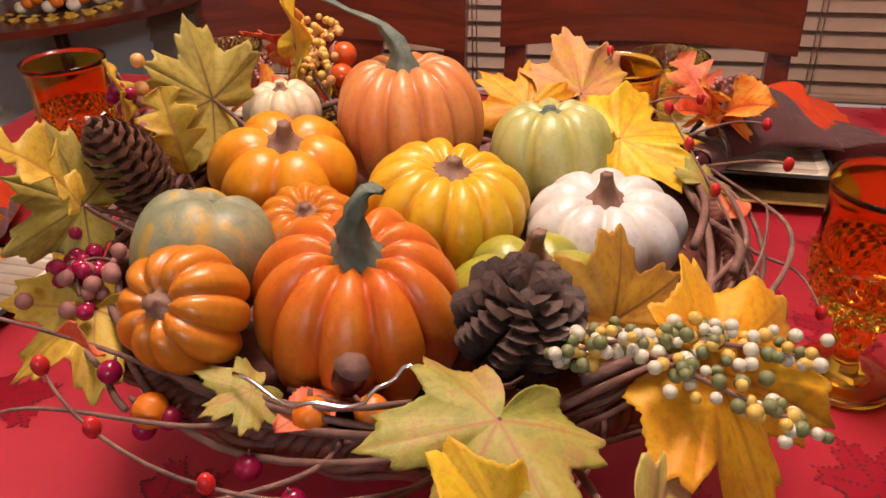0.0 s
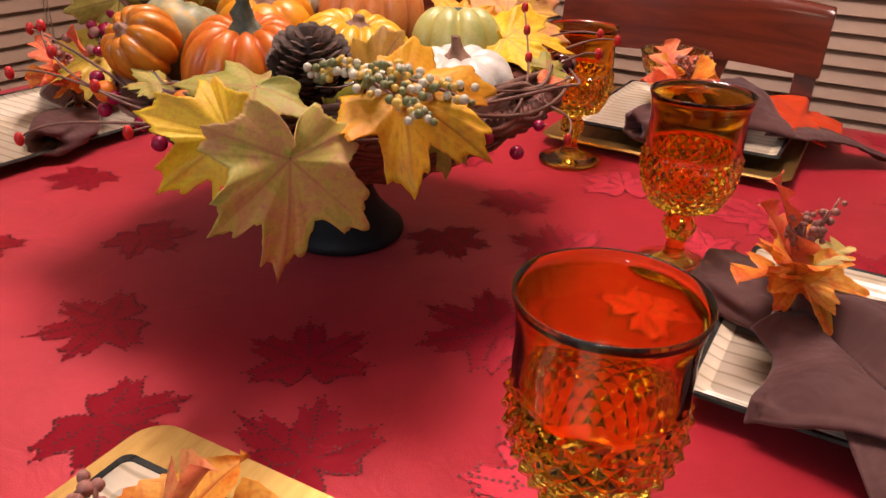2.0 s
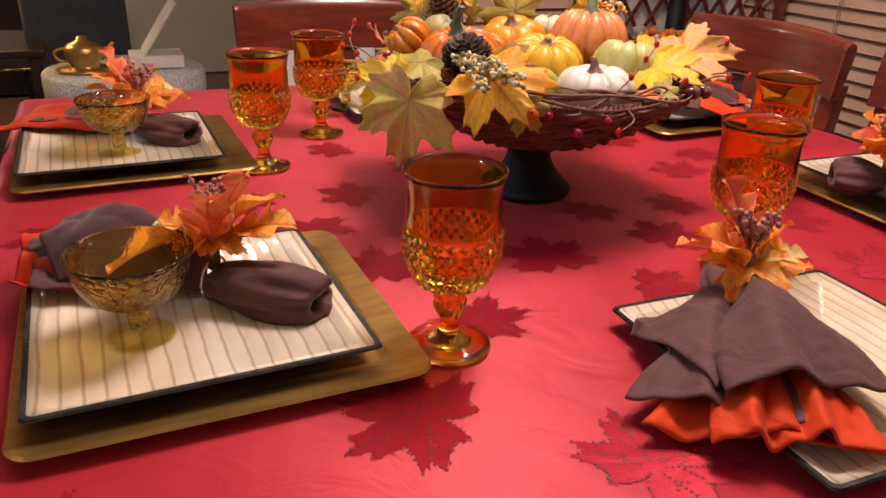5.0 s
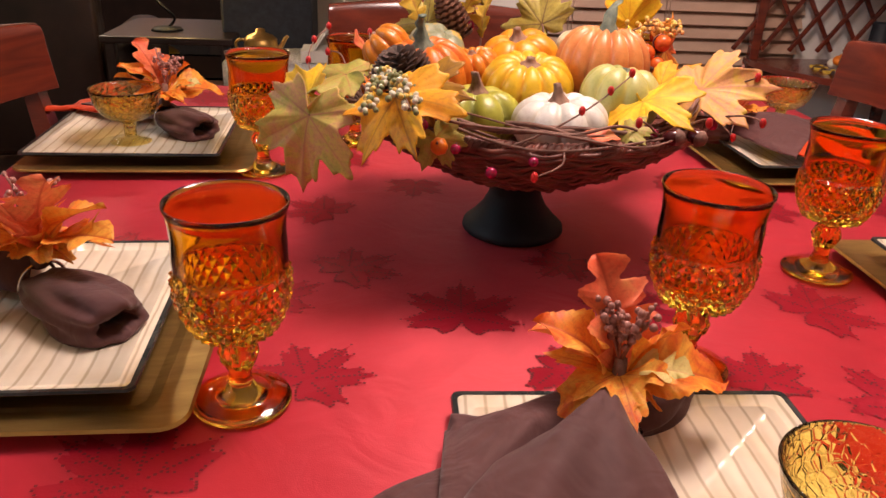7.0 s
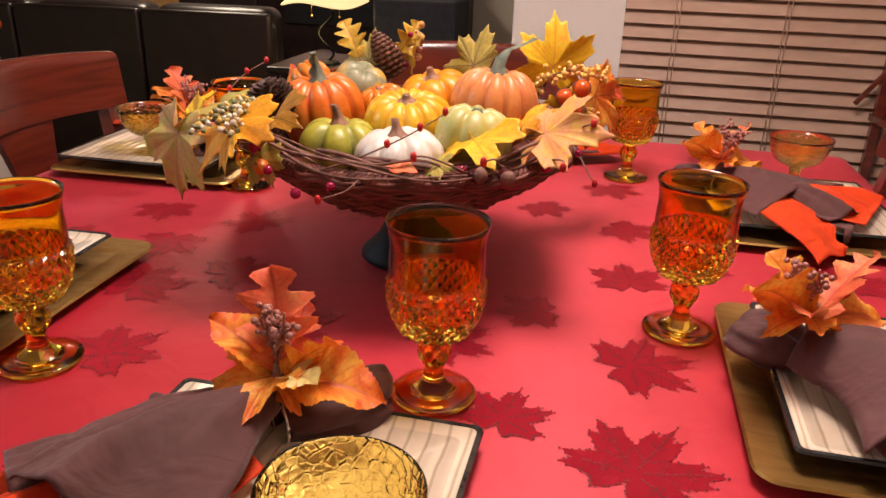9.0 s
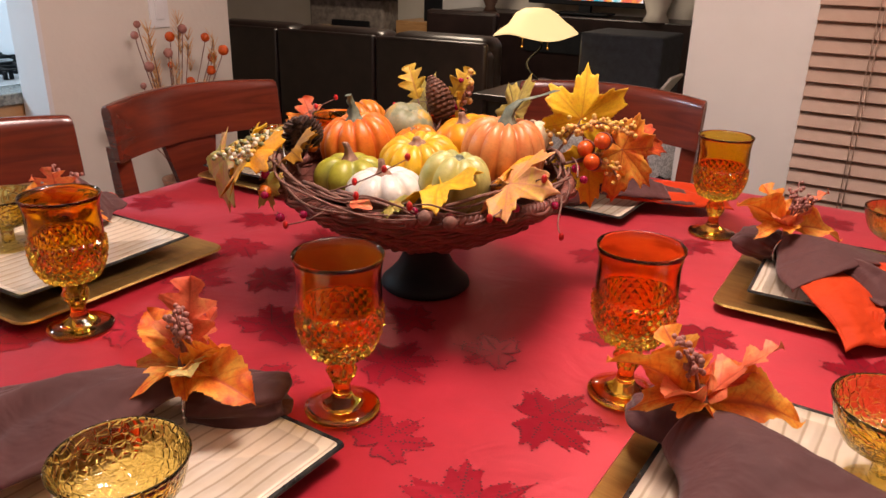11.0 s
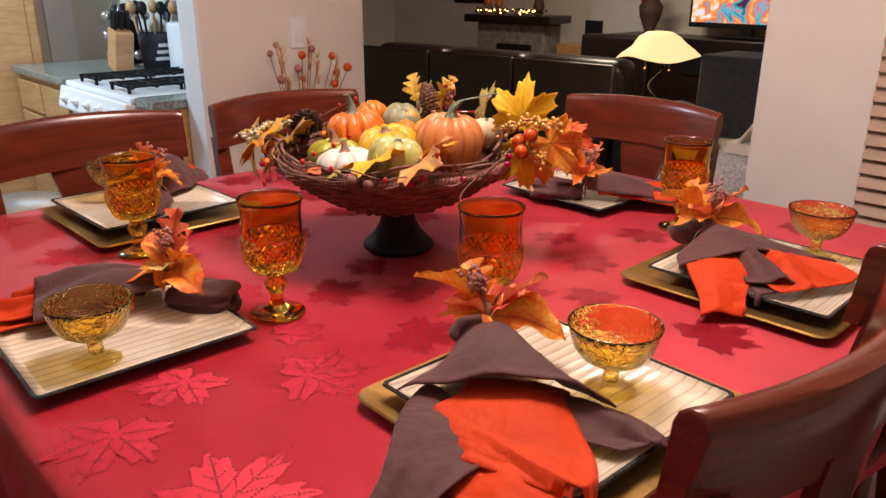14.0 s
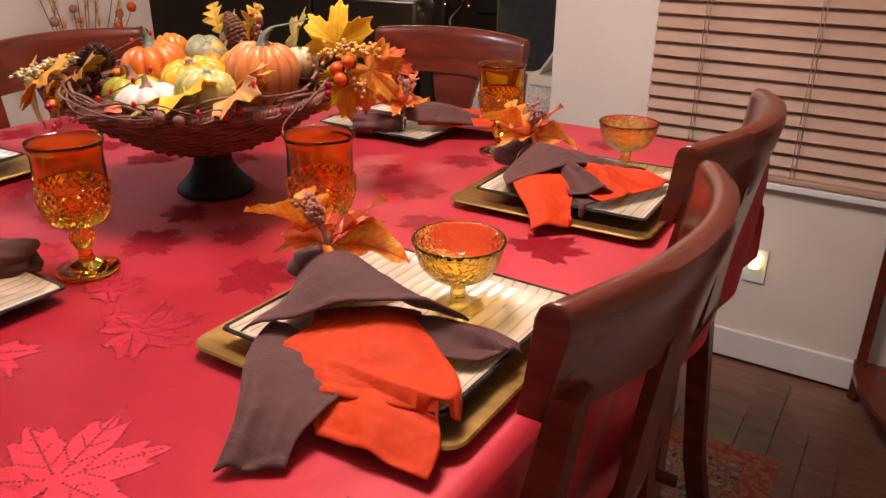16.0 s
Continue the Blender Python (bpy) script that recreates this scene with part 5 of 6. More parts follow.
make_leaf("mottled yellow maple leaf lying on the rim", "sun", (0.195, -0.070, 1.116), (0.228, -0.150, 1.122), (-0.35, -0.15, 0.9), 0.072, (0.18, -0.05, 1.09))
make_leaf("olive maple leaf with dark veins", "veined", (0.140, 0.225, 1.152), (0.110, 0.262, 1.190), (-0.65, -0.5, 0.5), 0.066, (0.13, 0.17, 1.11))
make_leaf("yellow-green maple leaf by the slender cone", "veined", (-0.020, 0.222, 1.150), (-0.052, 0.246, 1.182), (-0.6, -0.55, 0.5), 0.052, (0.02, 0.19, 1.11))
make_leaf("yellow oak leaf by the slender cone", "oak", (-0.030, 0.212, 1.155), (-0.062, 0.222, 1.215), (0.3, -0.9, 0.1), 0.060, (0.0, 0.19, 1.11))
make_leaf("yellow oak leaf standing by the cone", "oak", (0.030, 0.220, 1.165), (0.060, 0.235, 1.22), (0.2, -0.9, 0.2), 0.052, (0.02, 0.19, 1.11))
make_leaf("yellow maple leaf at the basket edge", "yellow", (-0.060, 0.200, 1.108), (-0.105, 0.222, 1.098), (-0.5, -0.3, 0.8), 0.055, (-0.03, 0.18, 1.09))
make_leaf("narrow yellow-green leaf standing up", "oak", (0.052, 0.200, 1.135), (0.056, 0.212, 1.195), (-0.9, -0.3, 0.1), 0.056, (0.05, 0.19, 1.10))
make_leaf("bright yellow maple leaf standing at the rim", "sun", (0.256, 0.206, 1.160), (0.260, 0.208, 1.23), (0.45, -0.85, 0.25), 0.076, (0.23, 0.16, 1.10))
make_leaf("yellow maple leaf hanging at the rim", "sun", (0.278, 0.190, 1.100), (0.292, 0.188, 1.03), (0.45, -0.85, 0.2), 0.070, (0.24, 0.16, 1.10))
make_leaf("red-orange maple leaf drooping from the rim", "orange", (0.318, 0.215, 1.122), (0.362, 0.238, 1.072), (0.5, -0.75, 0.45), 0.074, (0.25, 0.17, 1.10))
make_leaf("dark red maple leaf at the rim", "red", (0.322, 0.245, 1.128), (0.395, 0.300, 1.112), (0.35, -0.7, 0.6), 0.056, (0.25, 0.18, 1.10))
make_leaf("coral narrow leaf lying on the rim", "coral", (-0.118, 0.072, 1.100), (-0.078, 0.045, 1.100), (-0.3, 0.0, 0.95), 0.038)
make_leaf("coral narrow leaf at the basket edge", "coral", (-0.100, 0.172, 1.118), (-0.118, 0.160, 1.142), (-0.9, -0.2, 0.4), 0.036)
make_leaf("coral narrow leaf lying on the rim", "coral", (0.115, -0.140, 1.100), (0.150, -0.150, 1.099), (0, -0.4, 0.9), 0.036)
make_leaf("lime green leaf scrap by the orange pumpkin", "green", (-0.104, 0.088, 1.108), (-0.128, 0.104, 1.114), (-0.5, 0, 0.85), 0.028)
make_leaf("lime green leaf scrap by the white pumpkin", "green", (0.165, -0.128, 1.100), (0.190, -0.140, 1.106), (-0.2, -0.5, 0.85), 0.026)
make_leaf("yellow-green leaf under the golden one", "green", (-0.030, -0.130, 1.090), (-0.012, -0.152, 1.055), (-0.3, -0.8, 0.4), 0.036)


# ---- berries, beads, vines ----
def gloss(name, colour, rough=0.22):
    return varied(name, [(0.3, tuple(c * 0.75 for c in colour)), (0.7, colour)], 50, rough, 0, 0.05)


B_WHITE, B_YEL, B_OLV = gloss("ivory_bead", (0.74, 0.68, 0.52), 0.45), gloss("yellow_bead", (0.78, 0.50, 0.10), 0.45), gloss("olive_bead", (0.22, 0.23, 0.09), 0.5)
B_CRAN, B_RED, B_ORANGE, B_HIP = gloss("cranberry", (0.36, 0.008, 0.06), 0.15), gloss("red_bud", (0.62, 0.02, 0.02), 0.3), gloss("orange_mini_pumpkin", (0.78, 0.20, 0.01), 0.4), gloss("orange_red_hip", (0.70, 0.10, 0.012), 0.25)
B_ACORN, B_PEACH = gloss("dark_acorn", (0.08, 0.012, 0.014), 0.12), gloss("apricot_bead", (0.76, 0.40, 0.12), 0.4)


def spray(label, colours, path, count, radius, width, seed, category="berry spray"):
    """Beads crowded round a curved wire."""
    rnd = random.Random(seed)
    sp = root("berry_spray", pose(*path[0]), label, category, "berry sprays")
    pts = [p - Vector(path[0]) for p in curve_points(*path, 20)]
    bm = bmesh.new()
    tube(bm, pts, 0.0012, 5)
    part("wire", bm, M_TWIG, sp)
    kinds = []
    for c in colours:
        bm = bmesh.new()
        ball(bm, (0, 0, 0), 1.0, 10, 7)
        me = bpy.data.meshes.new("bead")
        bm.normal_update(); bm.to_mesh(me); bm.free(); me.shade_smooth()
        me.materials.append(c)
        kinds.append(me)
    for k in range(count):
        p = pts[rnd.randrange(len(pts))]
        off = Vector((rnd.gauss(0, 1), rnd.gauss(0, 1), rnd.gauss(0, 0.6))) * width
        ob = new("bead", kinds[rnd.randrange(len(kinds))])
        ob.parent = sp
        ob.matrix_basis = Matrix.Translation(p + off) @ Matrix.Scale(radius * rnd.uniform(0.8, 1.15), 4)
    return sp


spray("spray of ivory, yellow and olive beads over the golden leaf", (B_WHITE, B_YEL, B_OLV), ((-0.084, -0.050, 1.134), (-0.074, -0.08, 1.144), (-0.066, -0.11, 1.138), (-0.058, -0.160, 1.126)), 130, 0.0031, 0.0052, 41)
spray("second spray of ivory, yellow and olive beads", (B_WHITE, B_YEL, B_OLV), ((-0.076, -0.075, 1.138), (-0.088, -0.10, 1.138), (-0.098, -0.13, 1.130), (-0.098, -0.150, 1.124)), 55, 0.0031, 0.0048, 42)
spray("spray of apricot beads at the rim", (B_PEACH, B_YEL), ((0.235, 0.185, 1.135), (0.26, 0.19, 1.16), (0.29, 0.2, 1.165), (0.325, 0.215, 1.150)), 90, 0.0036, 0.009, 43)
spray("drooping spray of apricot beads", (B_PEACH, B_YEL), ((0.27, 0.185, 1.12), (0.30, 0.19, 1.115), (0.318, 0.19, 1.10), (0.325, 0.19, 1.085)), 40, 0.0034, 0.006, 44)
spray("spray of dusty pink berries behind the cone", (B_CRAN, M_BERRYB), ((-0.03, 0.205, 1.12), (-0.04, 0.215, 1.13), (-0.05, 0.215, 1.13), (-0.062, 0.205, 1.118)), 40, 0.0045, 0.009, 45)
spray("spray of brown berries by the oak leaf", (B_CRAN, M_BERRYB, B_PEACH), ((0.04, 0.225, 1.15), (0.05, 0.23, 1.165), (0.055, 0.23, 1.18), (0.055, 0.235, 1.20)), 26, 0.005, 0.007, 46)


def make_vines():
    rnd = random.Random(12)
    g = root("vine_garland", pose(BX, BY, BZ), "brown twisted twig garland round the basket rim", "garland")
    strands = []
    for k in range(25):
        a0, span = rnd.uniform(0, 6.28), rnd.uniform(1.0, 2.4)
        r0, r1, z0 = BR + rnd.uniform(-0.032, 0.006), BR + rnd.uniform(-0.026, 0.014), rnd.uniform(0.012, 0.026)
        pts = []
        for i in range(25):
            f = i / 24
            a = a0 + span * f
            r = r0 + (r1 - r0) * f + 0.008 * math.sin(7 * f + k)
            pts.append((r * math.cos(a), r * math.sin(a), z0 + 0.008 * math.sin(5 * f + 2 * k) + 0.004 * math.sin(13 * f)))
        strands.append((pts, rnd.uniform(0.0013, 0.0036)))
    for deg, reach, rise in ((150, 0.10, 0.02), (165, 0.12, -0.01), (185, 0.09, 0.01), (200, 0.10, -0.02), (135, 0.08, 0.04), (262, 0.05, -0.02), (300, 0.07, 0.03), (318, 0.09, 0.02), (335, 0.06, 0.05), (345, 0.05, -0.03), (285, 0.04, 0.03)):
        a = radians(deg)
        p0 = Vector(((BR - 0.01) * math.cos(a + 0.3), (BR - 0.01) * math.sin(a + 0.3), 0.012))
        p3 = Vector(((BR + 0.75 * reach) * math.cos(a), (BR + 0.75 * reach) * math.sin(a), 0.012 + rise))
        side = Vector((-math.sin(a), math.cos(a), 0)) * rnd.uniform(-0.05, 0.05)
        strands.append(([tuple(p) for p in curve_points(p0, p0.lerp(p3, 0.35) + side, p0.lerp(p3, 0.7) - side + Vector((0, 0, 0.01)), p3, 16)], 0.0015))
        bm = bmesh.new()
        ball(bm, p3, 0.0036, 8, 6, 1.5)
        part("bud", bm, B_RED, g, "small red bud")
    # a thin berried twig arching over the white pumpkin, and one over the beads
    for a, b, c, d in (((0.040, -0.150, 1.088), (0.085, -0.150, 1.105), (0.125, -0.125, 1.120), (0.168, -0.100, 1.150)), ((-0.115, -0.020, 1.098), (-0.17, 0.02, 1.10), (-0.19, 0.10, 1.13), (-0.150, 0.150, 1.150))):
        line = [p - Vector((BX, BY, BZ)) for p in curve_points(a, b, c, d, 16)]
        strands.append(([tuple(p) for p in line], 0.0013))
        for k in (9, 13, 16):
            bm = bmesh.new()
            ball(bm, line[k] + Vector((0, 0, 0.002)), 0.0036, 8, 6, 1.4)
            part("bud", bm, B_RED, g, "small red bud")
    for pts, r in strands:
        bm = bmesh.new()
        tube(bm, pts, [r * (1 - 0.5 * i / len(pts)) for i in range(len(pts))], 6)
        part("twig", bm, M_TWIG, g)
    return g


make_vines()


def make_berry(label, name, category, at, r, material, squash=1.0, ribs=0, cap=None, tilt=(0, 0, 0), group=""):
    ob = root(name, pose(*at, *tilt), label, category, group)
    bm = bmesh.new()
    prof = [(r * math.sin(math.pi * k / 10) if 0 < k < 10 else 0, -r * squash * math.cos(math.pi * k / 10)) for k in range(11)]
    lathe(bm, prof, 24, (lambda a, k, q, z: (q * (1 - 0.13 * (1 - abs(math.sin(ribs * a / 2))) ** 2), z)) if ribs else None)
    part("body", bm, material, ob)
    bm = bmesh.new()
    if cap:
        lathe(bm, [(0, r * squash * 1.12), (r * 0.7, r * squash * 0.95), (r * 1.12, r * squash * 0.45), (r * 1.06, r * squash * 0.36)], 16)
        part("cup", bm, cap, ob)
    else:
        tube(bm, [(0, 0, r * squash * 0.8), (r * 0.1, 0, r * squash * 1.35)], [r * 0.18, r * 0.12], 6)
        part("stalk", bm, M_TWIG, ob)
    return ob


def on_rim(deg, out=0.0, z=0.0):
    return (BX + (BR + out) * math.cos(radians(deg)), BY + (BR + out) * math.sin(radians(deg)), BZ + z)


rnd_b = random.Random(77)
for deg, out, z in ((172, 0.012, 0.004), (178, 0.016, -0.006), (160, 0.010, 0.014), (155, 0.014, 0.0), (190, 0.02, -0.006), (196, 0.012, 0.012), (199, 0.014, 0.012), (148, 0.012, 0.02), (243, 0.022, 0.006), (252, 0.018, -0.014), (262, 0.010, -0.002), (232, 0.01, 0.02), (300, -0.01, 0.016), (327, 0.01, 0.012), (332, 0.012, 0.02), (350, 0.01, 0.01), (30, 0.0, 0.02), (45, 0.01, 0.02), (20, 0.01, 0.015)):
    make_berry("shiny magenta cranberry on the basket rim", "cranberry", "berry", on_rim(deg, out, z), rnd_b.uniform(0.0048, 0.0066), B_CRAN, 1.0, 0, None, (rnd_b.uniform(0, 90), 0, rnd_b.uniform(0, 360)), "cranberries")
for deg, out, z, r in ((178, -0.012, 0.020, 0.0092), (186, -0.018, 0.020, 0.0088), (158, 0.014, 0.018, 0.009), (238, 0.016, 0.004, 0.009), (150, -0.02, 0.03, 0.009)):
    make_berry("tiny orange ribbed ornament pumpkin", "ornament_pumpkin", "ornament", on_rim(deg, out, z), r, B_ORANGE, 0.95, 7, None, (rnd_b.uniform(-50, 50), rnd_b.uniform(-40, 40), 0), "tiny orange pumpkins")
for x, y, z in ((0.278, 0.176, 1.125), (0.300, 0.180, 1.138), (0.292, 0.168, 1.110)):
    make_berry("orange-red rose hip at the basket rim", "rose_hip", "berry", (x, y, z), 0.0115, B_HIP, 1.05, 0, M_BERRYB, (-100, 20, 0), "rose hips")
for deg, out, z, tilt in ((311, 0.014, 0.012, (100, 0, 30)), (303, 0.006, 0.014, (80, 0, 60)), (182, -0.03, 0.030, (20, 10, 0)), (208, -0.03, 0.026, (60, 0, 200)), (222, -0.03, 0.030, (70, 0, 0)), (120, -0.03, 0.03, (40, 0, 0))):
    make_berry("glossy dark acorn on the basket rim", "acorn", "acorn", on_rim(deg, out, z), 0.0082, B_ACORN, 1.35, 0, M_TWIG, tilt, "acorns")


def make_light_wire():
    w = root("light_string", pose(-0.1, 0.06, 1.12), "thin silver fairy light wire among the pumpkins", "light string")
    bm = bmesh.new()
    pts = [(-0.105, 0.095, 1.118), (-0.118, 0.060, 1.116), (-0.112, 0.030, 1.118), (-0.100, 0.015, 1.130), (-0.095, 0.0, 1.124), (-0.088, -0.030, 1.118), (-0.06, -0.07, 1.125), (-0.03, -0.095, 1.108)]
    fine = []
    for a, b in zip(pts, pts[1:]):
        for k in range(6):
            fine.append(Vector(a).lerp(Vector(b), k / 6) + Vector((0, 0, 0.002 * math.sin(k * 1.05))) - Vector((-0.1, 0.06, 1.12)))
    tube(bm, fine, 0.0011, 6)
    part("wire", bm, M_SILVER, w)


make_light_wire()

# ---- wall fittings and floor pieces of the dining room ----
def make_switch():
    s = root("light_switch", pose(WX + 0.004, 0.915, 1.185), "white double rocker light switch plate", "light switch")
    boxed("plate", (0.007, 0.075, 0.118), (0, 0, 0), M_WHITE, s, 0.002)
    boxed("rocker", (0.006, 0.033, 0.066), (0.004, 0, 0), M_WHITE, s, 0.002)


make_switch()


def make_outlet():
    s = root("wall_outlet", pose(0.775, NY - 0.004, 0.345), "white wall outlet with a small glowing night light", "outlet")
    boxed("plate", (0.07, 0.007, 0.115), (0, 0, 0), M_WHITE, s, 0.002)
    boxed("night_light", (0.03, 0.025, 0.05), (0.0, -0.016, 0.02), glow("night_light_glow", (1.0, 0.85, 0.35), 3.0), s, 0.006, "yellow glowing night light")


make_outlet()

M_RUG = varied("red_patterned_rug", [(0.38, (0.05, 0.05, 0.06)), (0.46, (0.40, 0.32, 0.24)), (0.54, (0.30, 0.05, 0.04)), (0.62, (0.42, 0.36, 0.30))], 34, 0.95, 0, 0.6, 500)
M_RUGB = varied("rug_border", [(0.4, (0.34, 0.07, 0.05)), (0.6, (0.48, 0.20, 0.14))], 60, 0.95, 0, 0.6, 500)


def make_rug():
    r = root("area_rug", pose(0.11, 0.08, 0), "worn red patterned area rug under the table", "rug")
    boxed("field", (1.62, 1.90, 0.008), (0, 0, 0.004), M_RUG, r, 0.002)
    boxed("border", (1.78, 2.06, 0.006), (0, 0, 0.003), M_RUGB, r, 0.002, "red woven rug border")


make_rug()


def floor_planks():
    """Planks of the part of the floor that the camera passes; the slab below carries the rest."""
    rnd = random.Random(9)
    sizes = []
    for k in range(3):
        bm = bmesh.new()
        box(bm, (0.088, (1.2, 0.9, 1.5)[k], 0.012), (0, 0, -0.006), 0.0012, (0, 0, 0), 1)
        me = bpy.data.meshes.new("floor_plank")
        bm.to_mesh(me); bm.free()
        me.materials.append(M_FLOOR)
        sizes.append((me, (1.2, 0.9, 1.5)[k]))
    x = -1.4
    while x < EX - 0.05:
        y = -1.2 - rnd.uniform(0, 1.0)
        while y < NY - 0.02:
            me, length = sizes[rnd.randrange(3)]
            if y + length > NY - 0.016:
                break
            ob = new("floor_plank", me)
            ob.parent = floor
            ob.location = (x, y + length / 2, 0)
            y += length + 0.001
        x += 0.089


floor_planks()


def make_etagere():
    """Open corner shelf unit with lattice sides, in the corner between the windows."""
    e = root("corner_shelf", pose(1.63, 1.59, 0), "cherry wood open corner shelf with lattice back", "corner shelf")
    for z in (0.10, 0.52, 0.86, 1.28, 1.66):
        bm = bmesh.new()
        lo, hi = [], []
        outline = [(0, 0)] + [(-0.52 * math.cos(radians(a)), -0.52 * math.sin(radians(a))) for a in range(0, 91, 9)]
        for x, y in outline:
            lo.append(bm.verts.new((x, y, z))); hi.append(bm.verts.new((x, y, z + 0.02)))
        bm.faces.new(lo[::-1]); bm.faces.new(hi)
        for k in range(len(lo)):
            bm.faces.new((lo[k], lo[(k + 1) % len(lo)], hi[(k + 1) % len(lo)], hi[k]))
        bmesh.ops.recalc_face_normals(bm, faces=bm.faces)
        part("shelf", bm, M_CHERRY, e, "", False)
    for x, y in ((-0.50, -0.02), (-0.02, -0.50), (-0.02, -0.02)):
        boxed("post", (0.03, 0.03, 1.70), (x, y, 0.85), M_CHERRY, e, 0.004)
    boxed("front_panel", (0.36, 0.02, 0.38), (-0.26, -0.26, 0.31), M_CHERRY, e, 0.004, "", (0, 0, -45))
    for k in range(5):
        for lean in (-34, 34):
            boxed("lattice_bar", (0.014, 0.010, 0.44), (-0.07 - 0.095 * k, -0.012 - (lean > 0) * 0.011, 1.09), M_CHERRY, e, 0.002, "", (0, lean, 0))
            boxed("lattice_bar", (0.010, 0.014, 0.44), (-0.012 - (lean > 0) * 0.011, -0.07 - 0.095 * k, 1.09), M_CHERRY, e, 0.002, "", (lean, 0, 0))
    c = (1.43, 1.39)
    hat = root("decor_hat", pose(*c, 0.882), "small black witch-style hat with a yellow buckle band", "decoration")
    bm = bmesh.new()
    lathe(bm, [(0, 0), (0.05, 0), (0.05, 0.004), (0.034, 0.006), (0.03, 0.14), (0.028, 0.145), (0, 0.145)], 24)
    part("crown", bm, M_BLACK, hat)
    bm = bmesh.new()
    lathe(bm, [(0.0345, 0.025), (0.036, 0.026), (0.0355, 0.04), (0.034, 0.041)], 24)
    part("band", bm, B_YEL, hat, "yellow band")
    rnd = random.Random(5)
    for k in range(11):
        a = radians(170 + k * 11)
        make_berry("small orange decorative pumpkin on the shelf", "shelf_pumpkin", "pumpkin", (c[0] + 0.12 * math.cos(a) + rnd.uniform(-0.01, 0.01), c[1] + 0.12 * math.sin(a), 0.90 + (k % 3) * 0.012), 0.018, B_ORANGE if k % 3 else B_WHITE, 0.85, 7, None, (0, 0, 0), "shelf pumpkins")
    for k in range(8):
        a = radians(165 + k * 15)
        p = Vector((c[0] + 0.14 * math.cos(a), c[1] + 0.14 * math.sin(a), 0.89))
        make_leaf("dry tan leaf on the corner shelf", "oak", tuple(p), tuple(p + Vector((0.04 * math.cos(a), 0.04 * math.sin(a), -0.008))), (0, 0, 1), 0.05)
    low = root("dried_flowers", pose(1.38, 1.36, 0.12), "dried cream flower bunch on the low shelf", "dried flowers")
    bm = bmesh.new()
    for k in range(30):
        a, h = rnd.uniform(0, 6.28), rnd.uniform(0.12, 0.24)
        tip = (0.09 * math.cos(a) * rnd.random(), 0.09 * math.sin(a) * rnd.random(), h)
        tube(bm, [(0, 0, 0), tip], [0.0012, 0.003], 5)
        ball(bm, tip, 0.006, 6, 4)
    part("stalks", bm, B_WHITE, low)["kind"] = "stuff"


make_etagere()


# ---- kitchen through the opening ----
def cabinet(name, x0, x1, y0, y1, z0, z1, front, label, drawers=1):
    """front: '+x' or '-y' side carries the doors."""
    c = root(name, pose((x0 + x1) / 2, (y0 + y1) / 2, z0), label, "cabinet", "kitchen cabinets")
    w, d, h = x1 - x0, y1 - y0, z1 - z0
    boxed("body", (w - 0.02, d - 0.004, h), (-0.01 if front == "+x" else 0, 0, h / 2), M_OAK, c, 0.002)
    width = d if front == "+x" else w
    n = max(1, round(width / 0.42))
    for k in range(n):
        off = -width / 2 + width * (k + 0.5) / n
        spans = [(0.10, h - 0.20), (h - 0.18, h - 0.03)] if drawers else [(0.03, h - 0.03)]
        for a, b in spans:
            for size, inset, what in ((width / n - 0.03, 0.0, "door" if b - a > 0.25 else "drawer"), (width / n - 0.13, 0.006, "door_panel")):
                hh = (b - a) - (0.10 if inset else 0)
                if hh < 0.05:
                    continue
                if front == "+x":
                    boxed(what, (0.018, size, hh), (w / 2 - 0.010 + inset, off, (a + b) / 2), M_OAK, c, 0.004)
                else:
                    boxed(what, (size, 0.018, hh), (off, -d / 2 - 0.006 - inset, (a + b) / 2), M_OAK, c, 0.004)
    return c


KZ = 0.95
cabinet("base_cabinet", -3.46, -2.66, 0.36, 0.90, 0, KZ - 0.036, "-y", "honey oak base cabinet beside the cooker")
cabinet("base_cabinet", -1.86, -1.70, 0.40, 0.90, 0, KZ - 0.036, "-y", "narrow honey oak base cabinet by the opening")
tagged(boxed("worktop", (0.82, 0.58, 0.035), (-3.055, 0.62, KZ - 0.0175), M_GRANITE, None, 0.004), "grey-green speckled stone worktop", "worktop")
tagged(boxed("worktop", (0.164, 0.56, 0.035), (-1.777, 0.63, KZ - 0.0175), M_GRANITE, None, 0.004), "grey-green speckled stone worktop", "worktop")
cabinet("pantry_cabinet", -4.05, -3.50, -0.30, 0.52, 0, 2.2, "+x", "tall honey oak pantry cabinet", 0)


